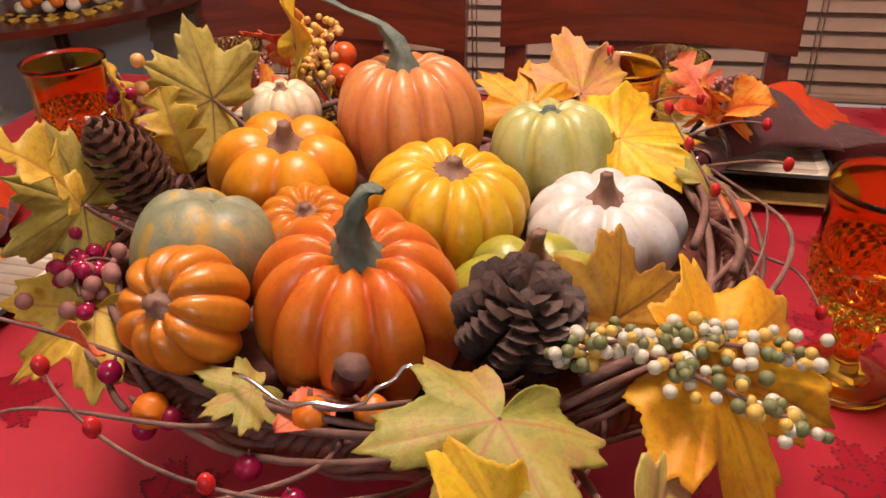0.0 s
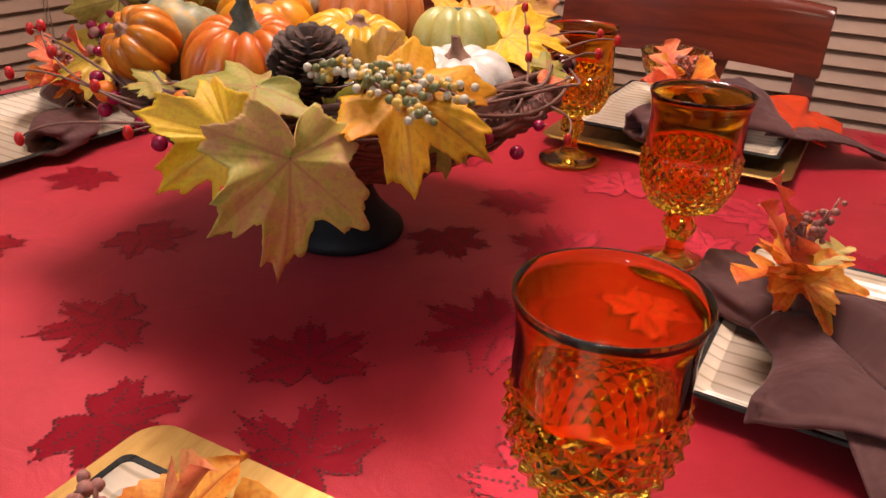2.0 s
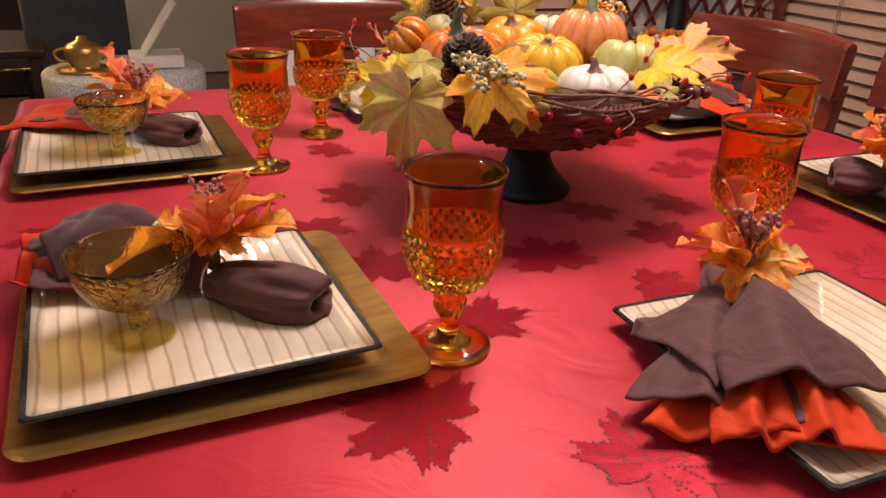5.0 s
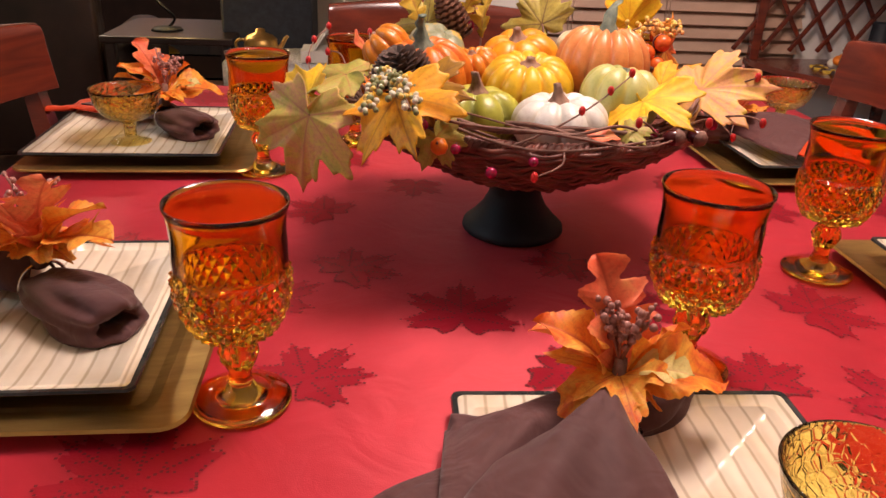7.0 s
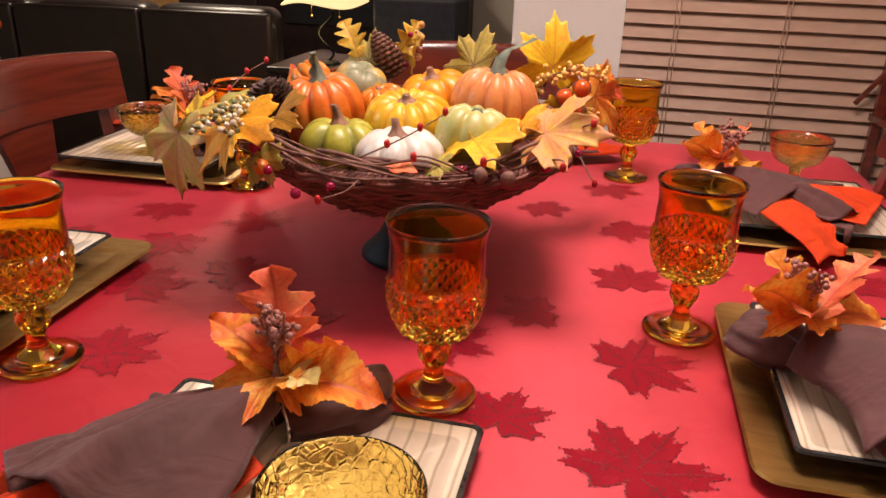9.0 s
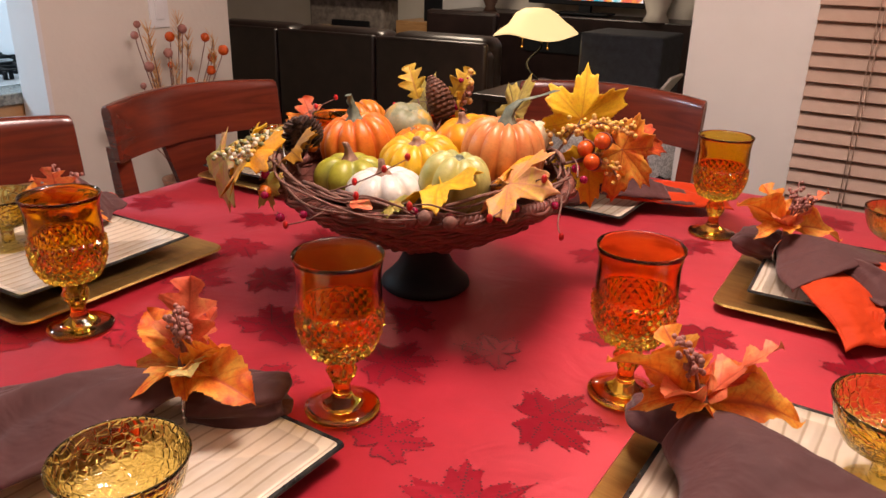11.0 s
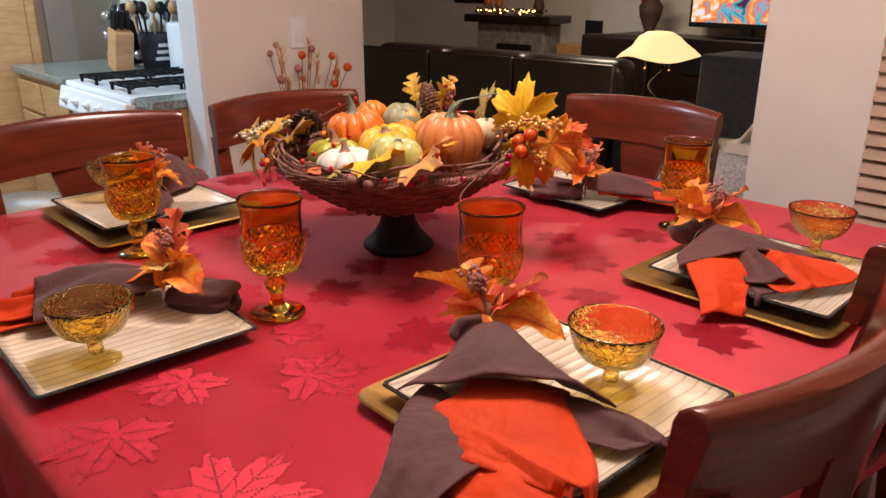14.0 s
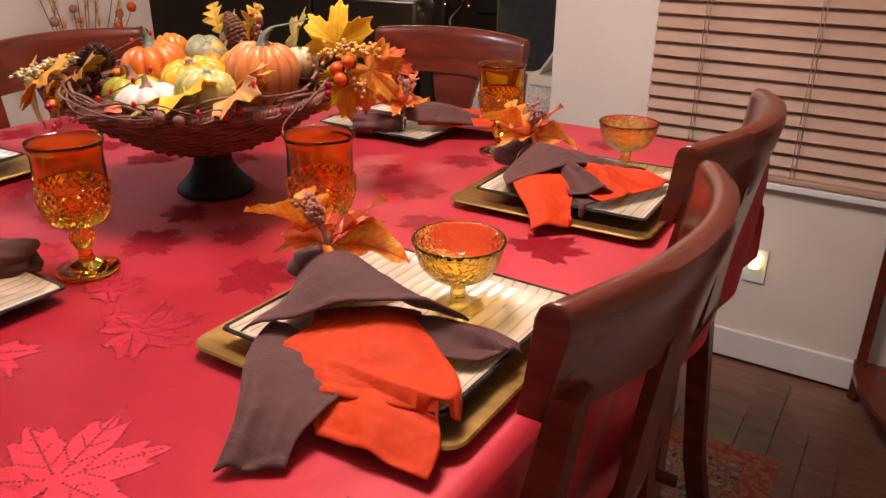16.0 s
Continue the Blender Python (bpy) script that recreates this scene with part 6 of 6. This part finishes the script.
def make_cooker():
    s = root("gas_cooker", pose(-2.255, 0.62, 0, 0, 0, -90), "white enamel gas cooker with black grates", "cooker")
    boxed("body", (0.54, 0.75, 0.92), (0, 0, 0.46), M_ENAMEL, s, 0.008)
    boxed("cooktop", (0.56, 0.76, 0.025), (0, 0, 0.9345), M_ENAMEL, s, 0.008)
    boxed("control_panel", (0.05, 0.76, 0.10), (0.292, 0, 0.875), M_ENAMEL, s, 0.01, "", (0, -14, 0))
    for k in range(5):
        bm = bmesh.new()
        lathe(bm, [(0, 0), (0.022, 0), (0.020, 0.016), (0.010, 0.02), (0.009, 0.03), (0, 0.03)], 16, None, pose(0.312, -0.28 + 0.14 * k, 0.877, 0, 76, 0))
        part("knob", bm, M_ENAMEL, s)
    boxed("oven_door", (0.03, 0.72, 0.56), (0.285, 0, 0.46), M_ENAMEL, s, 0.008)
    boxed("oven_window", (0.006, 0.30, 0.24), (0.3045, 0, 0.50), M_BLACK, s, 0.002, "black oven window")
    bm = bmesh.new()
    tube(bm, [(0.30, -0.3, 0.765), (0.34, -0.3, 0.77), (0.34, 0.3, 0.77), (0.30, 0.3, 0.765)], 0.011, 8)
    part("handle", bm, M_ENAMEL, s)
    boxed("drawer", (0.028, 0.72, 0.13), (0.284, 0, 0.095), M_ENAMEL, s, 0.008)
    boxed("backguard", (0.06, 0.76, 0.24), (-0.25, 0, 1.065), M_ENAMEL, s, 0.015)
    boxed("clock", (0.006, 0.06, 0.03), (-0.217, 0.24, 1.11), M_OAK, s, 0.001, "brown clock window")
    for gx in (-0.11, 0.13):
        for gy in (-0.18, 0.18):
            bm = bmesh.new()
            for k in range(3):
                box(bm, (0.24, 0.012, 0.012), (gx, gy - 0.09 + 0.09 * k, 0.975), 0.002, (0, 0, 0), 1)
                box(bm, (0.012, 0.22, 0.012), (gx - 0.10 + 0.10 * k, gy, 0.971), 0.002, (0, 0, 0), 1)
            for sx in (-0.11, 0.11):
                for sy in (-0.09, 0.09):
                    box(bm, (0.012, 0.012, 0.03), (gx + sx, gy + sy, 0.958), 0.001, (0, 0, 0), 1)
            part("grate", bm, M_BLACK, s, "black cast grate", False)
    towel = root("tea_towel", pose(-2.42, 0.268, 0.775, 0, 0, -90), "hanging tea towel with coloured leaf print", "towel")
    m = varied("leaf_print_cotton", [(0.40, (0.75, 0.72, 0.66)), (0.47, (0.55, 0.10, 0.04)), (0.53, (0.10, 0.28, 0.30)), (0.60, (0.75, 0.40, 0.06))], 16, 0.9, 0, 0.3, 500)
    bm = bmesh.new()
    grid = [[bm.verts.new((0.010 + 0.006 * math.sin(j * 1.1) + 0.004 * i / 8, -0.09 + 0.18 * j / 12, 0.01 - 0.34 * i / 8)) for j in range(13)] for i in range(9)]
    for a, b in zip(grid, grid[1:]):
        for j in range(12):
            bm.faces.new((a[j], a[j + 1], b[j + 1], b[j]))
    ob = part("cloth", bm, m, towel)
    ob.modifiers.new("thick", "SOLIDIFY").thickness = 0.003


make_cooker()


def make_tiles():
    back = slab("backsplash", -3.40, -1.72, 0.93, 0.95, KZ + 0.002, 1.66, M_WALL, "beige backsplash with a patch of blue-grey mosaic tiles", "backsplash")
    shades = [varied("glass_tile", [(0.3, a), (0.7, b)], 12, 0.15) for a, b in (((0.10, 0.15, 0.18), (0.16, 0.22, 0.25)), ((0.34, 0.40, 0.38), (0.44, 0.50, 0.46)), ((0.60, 0.64, 0.62), (0.70, 0.74, 0.72)))]
    meshes = []
    for m in shades:
        bm = bmesh.new()
        box(bm, (0.072, 0.008, 0.046), (0, 0, 0), 0.0015, (0, 0, 0), 1)
        me = bpy.data.meshes.new("tile"); bm.to_mesh(me); bm.free(); me.materials.append(m)
        meshes.append(me)
    rnd = random.Random(2)
    for r in range(4, 11):
        for c in range(7, 13):
            ob = new("tile", meshes[rnd.randrange(3)])
            ob.parent = back
            ob.location = (-3.34 + 0.076 * c + 0.03 * (r % 2), 0.927, KZ + 0.06 + 0.050 * r)


slab("wall_behind_cooker", -3.46, -1.69, 0.95, 1.07, 0, CZ, M_WALL, "beige wall behind the cooker")
make_tiles()


def make_counter_things():
    rack = root("spice_rack", pose(-2.93, 0.77, KZ), "round chrome spice rack with shiny jar lids", "spice rack")
    bm = bmesh.new()
    for k in range(4):
        a = radians(45 + 90 * k)
        tube(bm, [(0.09 * math.cos(a), 0.09 * math.sin(a), 0), (0.10 * math.cos(a), 0.10 * math.sin(a), 0.26), (0.05 * math.cos(a), 0.05 * math.sin(a), 0.34), (0, 0, 0.35)], 0.005, 6)
    lathe(bm, [(0, 0), (0.10, 0), (0.10, 0.012), (0, 0.014)], 24)
    part("frame", bm, M_STEEL, rack)
    bm = bmesh.new()
    lathe(bm, [(0, 0.02), (0.055, 0.02), (0.055, 0.31), (0, 0.32)], 20)
    part("column", bm, M_BLACK, rack, "dark centre column")
    for k in range(24):
        bm = bmesh.new()
        a = k * 0.785 + (k // 8) * 0.4
        p = Vector((0.10 * math.cos(a), 0.10 * math.sin(a), 0.07 + 0.095 * (k // 8)))
        ball(bm, p, 0.024, 14, 10)
        part("jar_lid", bm, M_STEEL, rack, "chrome jar lid")
    block = root("knife_block", pose(-2.71, 0.64, KZ), "slanted oak knife block with black handles", "knife block")
    boxed("block", (0.10, 0.09, 0.20), (0, 0, 0.11), M_OAK, block, 0.006, "", (0, 18, 0))
    for k in range(6):
        boxed("handle", (0.02, 0.014, 0.09), (0.02 + 0.03 * (k % 2), -0.03 + 0.03 * (k // 2), 0.25), M_BLACK, block, 0.004, "black knife handle", (0, 18, 0))
    crock = root("utensil_crock", pose(-2.725, 0.825, KZ + 0.002), "grey tin crock with white lettering holding wooden spoons", "utensil crock")
    bm = bmesh.new()
    lathe(bm, [(0, 0), (0.07, 0), (0.085, 0.18), (0.082, 0.18), (0.068, 0.01), (0, 0.01)], 28)
    part("crock", bm, M_SPEAKER, crock)
    for k in range(7):
        bm = bmesh.new()
        a = k * 0.9
        p = Vector((0.05 * math.cos(a), 0.05 * math.sin(a), 0.02))
        q = Vector((0.10 * math.cos(a), 0.10 * math.sin(a), 0.30))
        tube(bm, [p, q], 0.006, 6)
        ball(bm, q, 0.024, 10, 6, 1.4)
        part("spoon", bm, M_OAK if k % 2 else M_BLACK, crock)
    for k, h in enumerate((0.10, 0.07, 0.085)):
        boxed("lettering_bar", (0.002, 0.09 - 0.02 * k, 0.016), (0.083, 0.0, 0.06 + 0.032 * k), M_WHITE, crock, 0.0, "white lettering")
    can = root("waste_bin", pose(-1.80, -0.14, 0), "round brushed steel waste bin", "waste bin")
    bm = bmesh.new()
    lathe(bm, [(0, 0), (0.17, 0), (0.175, 0.02), (0.175, 0.60), (0.182, 0.605), (0.182, 0.625), (0.17, 0.63), (0.12, 0.60), (0, 0.59)], 40)
    part("can", bm, M_STEEL, can)


make_counter_things()


def make_floor_bouquet():
    v = root("dried_bouquet", pose(-1.38, 0.80, 0), "tall vase with dried orange pods and pampas stems", "dried flowers")
    bm = bmesh.new()
    lathe(bm, [(0, 0), (0.09, 0), (0.11, 0.2), (0.085, 0.5), (0.055, 0.62), (0.065, 0.66), (0.055, 0.66), (0.045, 0.6), (0, 0.58)], 28)
    part("vase", bm, M_STEMB, v, "brown tall vase")
    rnd = random.Random(31)
    for k in range(22):
        a, lean, h = rnd.uniform(0, 6.28), rnd.uniform(0.04, 0.25), rnd.uniform(0.90, 1.16)
        tip = Vector((0.3 * lean * math.cos(a), lean * math.sin(a), h))
        bm = bmesh.new()
        tube(bm, curve_points((0, 0, 0.6), (0, 0, 0.75), tip * 0.95, tip, 8), 0.0016, 5)
        part("stalk", bm, M_TWIG, v)
        bm = bmesh.new()
        if k % 3:
            ball(bm, tip, rnd.uniform(0.009, 0.019), 10, 7)
            part("pod", bm, B_HIP if k % 2 else M_BERRYB, v, "dried orange pod")
        else:
            for j in range(26):
                w = rnd.uniform(0, 6.28)
                q = tip + Vector((0, 0, rnd.uniform(-0.09, 0.02)))
                tube(bm, [q, q + Vector((0.018 * math.cos(w), 0.022 * math.sin(w), 0.035))], [0.0014, 0.0005], 4)
            part("plume", bm, B_PEACH, v, "tan pampas plume")


make_floor_bouquet()


# ---- living room beyond the opening ----
def make_sofa():
    s = root("leather_sofa", pose(-2.42, 2.82, 0, 0, 0, 6), "dark brown leather three-seat sofa seen from behind", "sofa")
    bm = bmesh.new()
    box(bm, (2.06, 0.16, 0.80), (0, 0.02, 0.49), 0.05, (0, 0, 0), 4)
    part("back", bm, M_LEATHER, s)
    for k in range(3):
        bm = bmesh.new()
        box(bm, (0.695, 0.05, 0.82), (-0.70 + 0.70 * k, -0.075, 0.53), 0.022, (0, 0, 0), 4)
        part("back_panel", bm, M_LEATHER, s)
        bm = bmesh.new()
        box(bm, (0.66, 0.24, 0.36), (-0.68 + 0.68 * k, 0.16, 0.77), 0.07, (0, 0, 0), 4)
        part("back_cushion", bm, M_LEATHER, s)
        bm = bmesh.new()
        box(bm, (0.66, 0.60, 0.16), (-0.68 + 0.68 * k, 0.42, 0.46), 0.05, (0, 0, 0), 4)
        part("seat_cushion", bm, M_LEATHER, s)
    for x in (-1.12, 1.12):
        bm = bmesh.new()
        box(bm, (0.22, 0.86, 0.62), (x, 0.34, 0.36), 0.09, (0, 0, 0), 4)
        part("arm", bm, M_LEATHER, s)
    for x in (-1.0, 1.0):
        boxed("foot", (0.08, 0.08, 0.10), (x, 0.0, 0.05), M_BLACK, s)


make_sofa()


def make_lamp_table():
    t = root("end_table", pose(-0.98, 2.78, 0), "dark wood end table", "table")
    boxed("top", (0.55, 0.55, 0.03), (0, 0, 0.72), M_LEATHER, t, 0.006)
    for sx in (-1, 1):
        for sy in (-1, 1):
            boxed("leg", (0.04, 0.04, 0.705), (sx * 0.24, sy * 0.24, 0.3525), M_LEATHER, t, 0.004)
    lamp = root("table_lamp", pose(-1.02, 2.70, 0.735), "lit table lamp with a ruffled amber glass shade", "lamp")
    bm = bmesh.new()
    pts = []
    for k in range(30):
        f = k / 29
        pts.append((0.035 * math.sin(9 * f), 0.03 * math.cos(9 * f), 0.01 + 0.27 * f))
    tube(bm, pts, 0.006, 6)
    lathe(bm, [(0, 0), (0.07, 0), (0.06, 0.012), (0, 0.016)], 20)
    part("base", bm, M_BLACK, lamp, "black twisted metal base")
    bm = bmesh.new()
    lathe(bm, [(0.200, 0.285), (0.195, 0.292), (0.17, 0.315), (0.13, 0.345), (0.10, 0.385), (0.06, 0.408), (0.02, 0.412)], 48, lambda a, k, r, z: (r * (1 + 0.05 * math.sin(4 * a) * (r / 0.2)), z + 0.012 * math.sin(3 * a + 0.6) * (r > 0.12)))
    ob = part("shade", bm, glow("lit_amber_glass", (1.0, 0.74, 0.36), 1.0), lamp, "glowing amber glass shade")
    ob.modifiers.new("thick", "SOLIDIFY").thickness = 0.004
    for y in (-0.07, 0.07):
        bm = bmesh.new()
        tube(bm, [(y, 0, 0.29), (y, 0, 0.225)], 0.0018, 5)
        ball(bm, (y, 0, 0.222), 0.006, 8, 6)
        part("pull_chain", bm, M_GOLD, lamp, "brass pull chain")
    sp = root("loudspeaker", pose(-0.58, 2.86, 0), "tall dark grey floor loudspeaker", "loudspeaker")
    boxed("cabinet_box", (0.40, 0.34, 1.03), (0, 0, 0.535), M_SPEAKER, sp, 0.012)
    boxed("plinth", (0.42, 0.36, 0.02), (0, 0, 0.01), M_BLACK, sp, 0.004)
    lace = root("side_table", pose(-0.42, 2.36, 0), "round side table with a white lace cloth", "table")
    bm = bmesh.new()
    lathe(bm, [(0, 0.68), (0.29, 0.68), (0.30, 0.67), (0.30, 0.56)], 60, lambda a, k, r, z: (r, z - (0.02 * abs(math.sin(10 * a)) if k == 3 else 0)))
    part("lace_cloth", bm, varied("white_lace", [(0.45, (0.45, 0.45, 0.46)), (0.55, (0.75, 0.75, 0.76))], 120, 0.9, 0, 0.5, 500), lace, "white lace cloth")
    bm = bmesh.new()
    lathe(bm, [(0, 0), (0.2, 0), (0.18, 0.02), (0.04, 0.05), (0.04, 0.62), (0.26, 0.655), (0.27, 0.672), (0, 0.672)], 32)
    part("base", bm, M_CHERRY, lace)
    pot = root("teapot", pose(-0.56, 2.34, 0.683), "small brass coloured teapot on a tray", "teapot")
    bm = bmesh.new()
    lathe(bm, [(0, 0), (0.10, 0), (0.105, 0.006), (0.06, 0.010), (0.05, 0.02), (0.068, 0.05), (0.066, 0.085), (0.05, 0.10), (0.02, 0.112), (0.018, 0.125), (0, 0.13)], 28)
    part("pot_body", bm, M_GOLD, pot)
    bm = bmesh.new()
    tube(bm, curve_points((-0.06, 0, 0.08), (-0.12, 0, 0.09), (-0.11, 0, 0.03), (-0.06, 0, 0.035), 10), 0.006, 6)
    part("handle", bm, M_GOLD, pot)
    bm = bmesh.new()
    tube(bm, curve_points((0.055, 0, 0.045), (0.09, 0, 0.05), (0.09, 0, 0.09), (0.11, 0, 0.10), 8), [0.012 - 0.0008 * k for k in range(9)], 8)
    part("spout", bm, M_GOLD, pot)
    book = root("open_box", pose(-0.30, 2.38, 0.683), "leaning open cream box with a dark lid", "box")
    boxed("tray", (0.20, 0.16, 0.05), (0, 0, 0.025), M_WALL, book, 0.004)
    boxed("lid", (0.012, 0.17, 0.24), (0.02, 0, 0.15), M_WALL, book, 0.003, "", (0, 34, 0))
    gl = root("glass_table", pose(-1.35, 3.9, 0), "low glass table with black metal frame", "table")
    boxed("glass_top", (1.0, 0.6, 0.012), (0, 0, 0.456), M_PANE, gl, 0.003)
    for x in (-0.47, 0.47):
        for y in (-0.27, 0.27):
            boxed("leg", (0.025, 0.025, 0.449), (x, y, 0.2245), M_BLACK, gl, 0.003)
    make_berry("yellow ceramic pumpkin on the glass table", "ceramic_pumpkin", "pumpkin", (-1.35, 3.86, 0.462 + 0.06), 0.085, F_YELLOW, 0.7, 8)


make_lamp_table()


def screen_material():
    """A lit picture of blurred autumn colours."""
    m, nt, b = node_material("lit_screen", 0.2)
    n = add(nt, "ShaderNodeTexNoise", Scale=5.5, Detail=4.0, Distortion=1.0)
    nt.links.new(coords(nt), n.inputs["Vector"])
    c = ramp(nt, n.outputs["Fac"], [(0.34, (0.05, 0.02, 0.06)), (0.42, (0.06, 0.42, 0.55)), (0.49, (0.75, 0.10, 0.06)), (0.55, (0.85, 0.40, 0.08)), (0.62, (0.80, 0.70, 0.75)), (0.72, (0.20, 0.55, 0.60))])
    b.inputs["Base Color"].default_value = (0.01, 0.01, 0.01, 1)
    nt.links.new(c, b.inputs["Emission Color"])
    b.inputs["Emission Strength"].default_value = 1.3
    return m


def make_television():
    t = root("television", pose(-1.83, 5.3, 1.02), "large flat television showing a bright autumn picture", "television")
    boxed("bezel", (1.02, 0.05, 0.62), (0, 0, 0.31), M_BLACK, t, 0.006)
    boxed("screen", (0.97, 0.008, 0.56), (0, -0.027, 0.32), screen_material(), t, 0.001, "lit screen")
    boxed("stand_neck", (0.10, 0.04, 0.08), (0, 0.0, -0.03), M_BLACK, t)
    boxed("stand_foot", (0.44, 0.22, 0.015), (0, 0.0, -0.063), M_BLACK, t)
    u = root("media_unit", pose(-1.9, 5.30, 0), "long dark wood media unit", "cabinet")
    boxed("body", (2.2, 0.46, 0.93), (0, 0, 0.4745), M_LEATHER, u, 0.008)
    # flat black panel stands in for the shade inside an open shelf
    boxed("shelf_shade_panel", (0.9, 0.02, 0.18), (0.1, -0.232, 0.74), M_BLACK, u, 0.002)
    for x, h in ((-2.62, 0.46), (-1.18, 0.30)):
        v = root("floor_urn", pose(x, 5.12, 0.9395), "dark urn with dried red flowers" if x < -2 else "pale stone flower urn", "vase")
        bm = bmesh.new()
        lathe(bm, [(0, 0), (0.06, 0), (0.04, 0.04), (0.09, 0.16), (0.10, 0.24), (0.06, 0.30), (0.085, 0.33), (0.07, 0.33), (0, 0.28)] if x < -2 else [(0, 0), (0.10, 0), (0.07, 0.06), (0.12, 0.20), (0.145, 0.30), (0.13, 0.30), (0, 0.22)], 24)
        part("urn", bm, M_CONE if x < -2 else M_WALL, v)
        if x < -2:
            bm = bmesh.new()
            rnd = random.Random(3)
            for k in range(40):
                ball(bm, (rnd.gauss(0, 0.07), rnd.gauss(0, 0.05), 0.42 + rnd.gauss(0, 0.06)), 0.022, 6, 4)
            part("blooms", bm, B_HIP, v, "dried red flowers")["kind"] = "stuff"


make_television()


def make_fireplace():
    f = root("corner_fireplace", pose(-3.95, 4.85, 0, 0, 0, 8), "stone corner fireplace with a dark mantel shelf", "fireplace")
    boxed("surround", (0.78, 0.30, 1.0), (0, 0.1, 0.50), M_STONE, f, 0.02)
    boxed("mantel_shelf", (0.98, 0.40, 0.07), (0, 0.06, 1.037), M_LEATHER, f, 0.01, "dark wood mantel shelf")
    boxed("firebox", (0.40, 0.02, 0.50), (0.05, -0.052, 0.56), M_BLACK, f, 0.01, "black firebox opening")
    flame = glow("candle_flame", (1.0, 0.55, 0.15), 12.0)
    wax = varied("orange_candle", [(0.3, (0.35, 0.08, 0.03)), (0.7, (0.5, 0.14, 0.05))], 20, 0.5)
    for x, h in ((-0.30, 0.26), (-0.17, 0.22)):
        c = root("candle", f.matrix_world @ pose(x, 0.0, 1.073), "lit orange pillar candle on a holder", "candle")
        bm = bmesh.new()
        lathe(bm, [(0, 0), (0.05, 0), (0.025, 0.04), (0.04, 0.08), (0.045, 0.09), (0, 0.09)], 16)
        part("holder", bm, M_TWIG, c)
        bm = bmesh.new()
        lathe(bm, [(0, 0.09), (0.04, 0.09), (0.04, h - 0.02), (0, h - 0.02)], 16)
        part("wax", bm, wax, c)
        bm = bmesh.new()
        ball(bm, (0, 0, h + 0.01), 0.013, 8, 6, 2.0)
        part("flame", bm, flame, c, "small flame")
    g = root("light_garland", f.matrix_world @ pose(0, -0.08, 1.085), "string of small warm lights along the mantel", "light garland")
    rnd = random.Random(6)
    for k in range(22):
        bm = bmesh.new()
        ball(bm, (-0.34 + 0.032 * k + rnd.uniform(-0.02, 0.02), rnd.uniform(-0.06, 0.02), rnd.uniform(0, 0.04)), 0.007, 6, 4)
        part("bulb", bm, flame, g)
    bm = bmesh.new()
    for k in range(60):
        ball(bm, (-0.4 + 0.8 * rnd.random(), rnd.uniform(-0.04, 0.06), rnd.uniform(0, 0.05)), 0.014, 5, 4)
    part("greenery", bm, M_CONE, g)["kind"] = "stuff"
    v = root("mantel_vase", f.matrix_world @ pose(0.27, 0.02, 1.073), "dark vase with orange autumn flowers", "vase")
    bm = bmesh.new()
    lathe(bm, [(0, 0), (0.03, 0), (0.055, 0.08), (0.035, 0.16), (0.045, 0.19), (0, 0.18)], 18)
    part("vase_body", bm, M_CONE, v)
    bm = bmesh.new()
    for k in range(40):
        ball(bm, (rnd.gauss(0, 0.06), rnd.gauss(0, 0.04), 0.27 + rnd.gauss(0, 0.05)), 0.02, 6, 4)
    part("blooms", bm, B_HIP, v, "orange flowers")["kind"] = "stuff"
    art = root("wall_sign", pose(-5.25, 5.585, 1.14), "dark framed word sign on the far wall", "wall sign")
    boxed("board", (0.55, 0.02, 0.36), (0, 0, 0.18), M_BLACK, art)
    for k, (x, w) in enumerate(((-0.17, 0.10), (-0.04, 0.12), (0.10, 0.09), (0.2, 0.06))):
        boxed("lettering_bar", (w, 0.006, 0.22), (x, -0.012, 0.18), M_WALL, art, 0.0)
    slab("door_frame_far", -2.95, -2.86, 5.585, 5.60, 0, 2.1, M_WHITE, "white far door frame", "trim")
    d = boxed("door_1", (0.62, 0.03, 2.05), (-3.26, 5.583, 1.03), M_WHITE, None, 0.004)
    tagged(d, "white interior door on the far wall", "door", "", "structure")
    ch = root("low_cabinet", pose(-3.25, 5.2, 0), "oak low cabinet with framed photos", "cabinet")
    boxed("body", (0.55, 0.4, 0.82), (0, 0, 0.41), M_OAK, ch, 0.006)
    boxed("photo_frame", (0.18, 0.03, 0.22), (0.05, -0.08, 0.931), M_BLACK, ch, 0.004)
    arm = root("armchair", pose(-2.55, 4.55, 0, 0, 0, 10), "dark brown wooden armchair", "armchair")
    boxed("back", (0.6, 0.10, 0.55), (0, 0.0, 0.70), M_LEATHER, arm, 0.03)
    boxed("seat", (0.6, 0.55, 0.18), (0, -0.3, 0.36), M_LEATHER, arm, 0.03)
    for x in (-0.27, 0.27):
        boxed("leg", (0.06, 0.6, 0.27), (x, -0.25, 0.135), M_LEATHER, arm, 0.008)


make_fireplace()
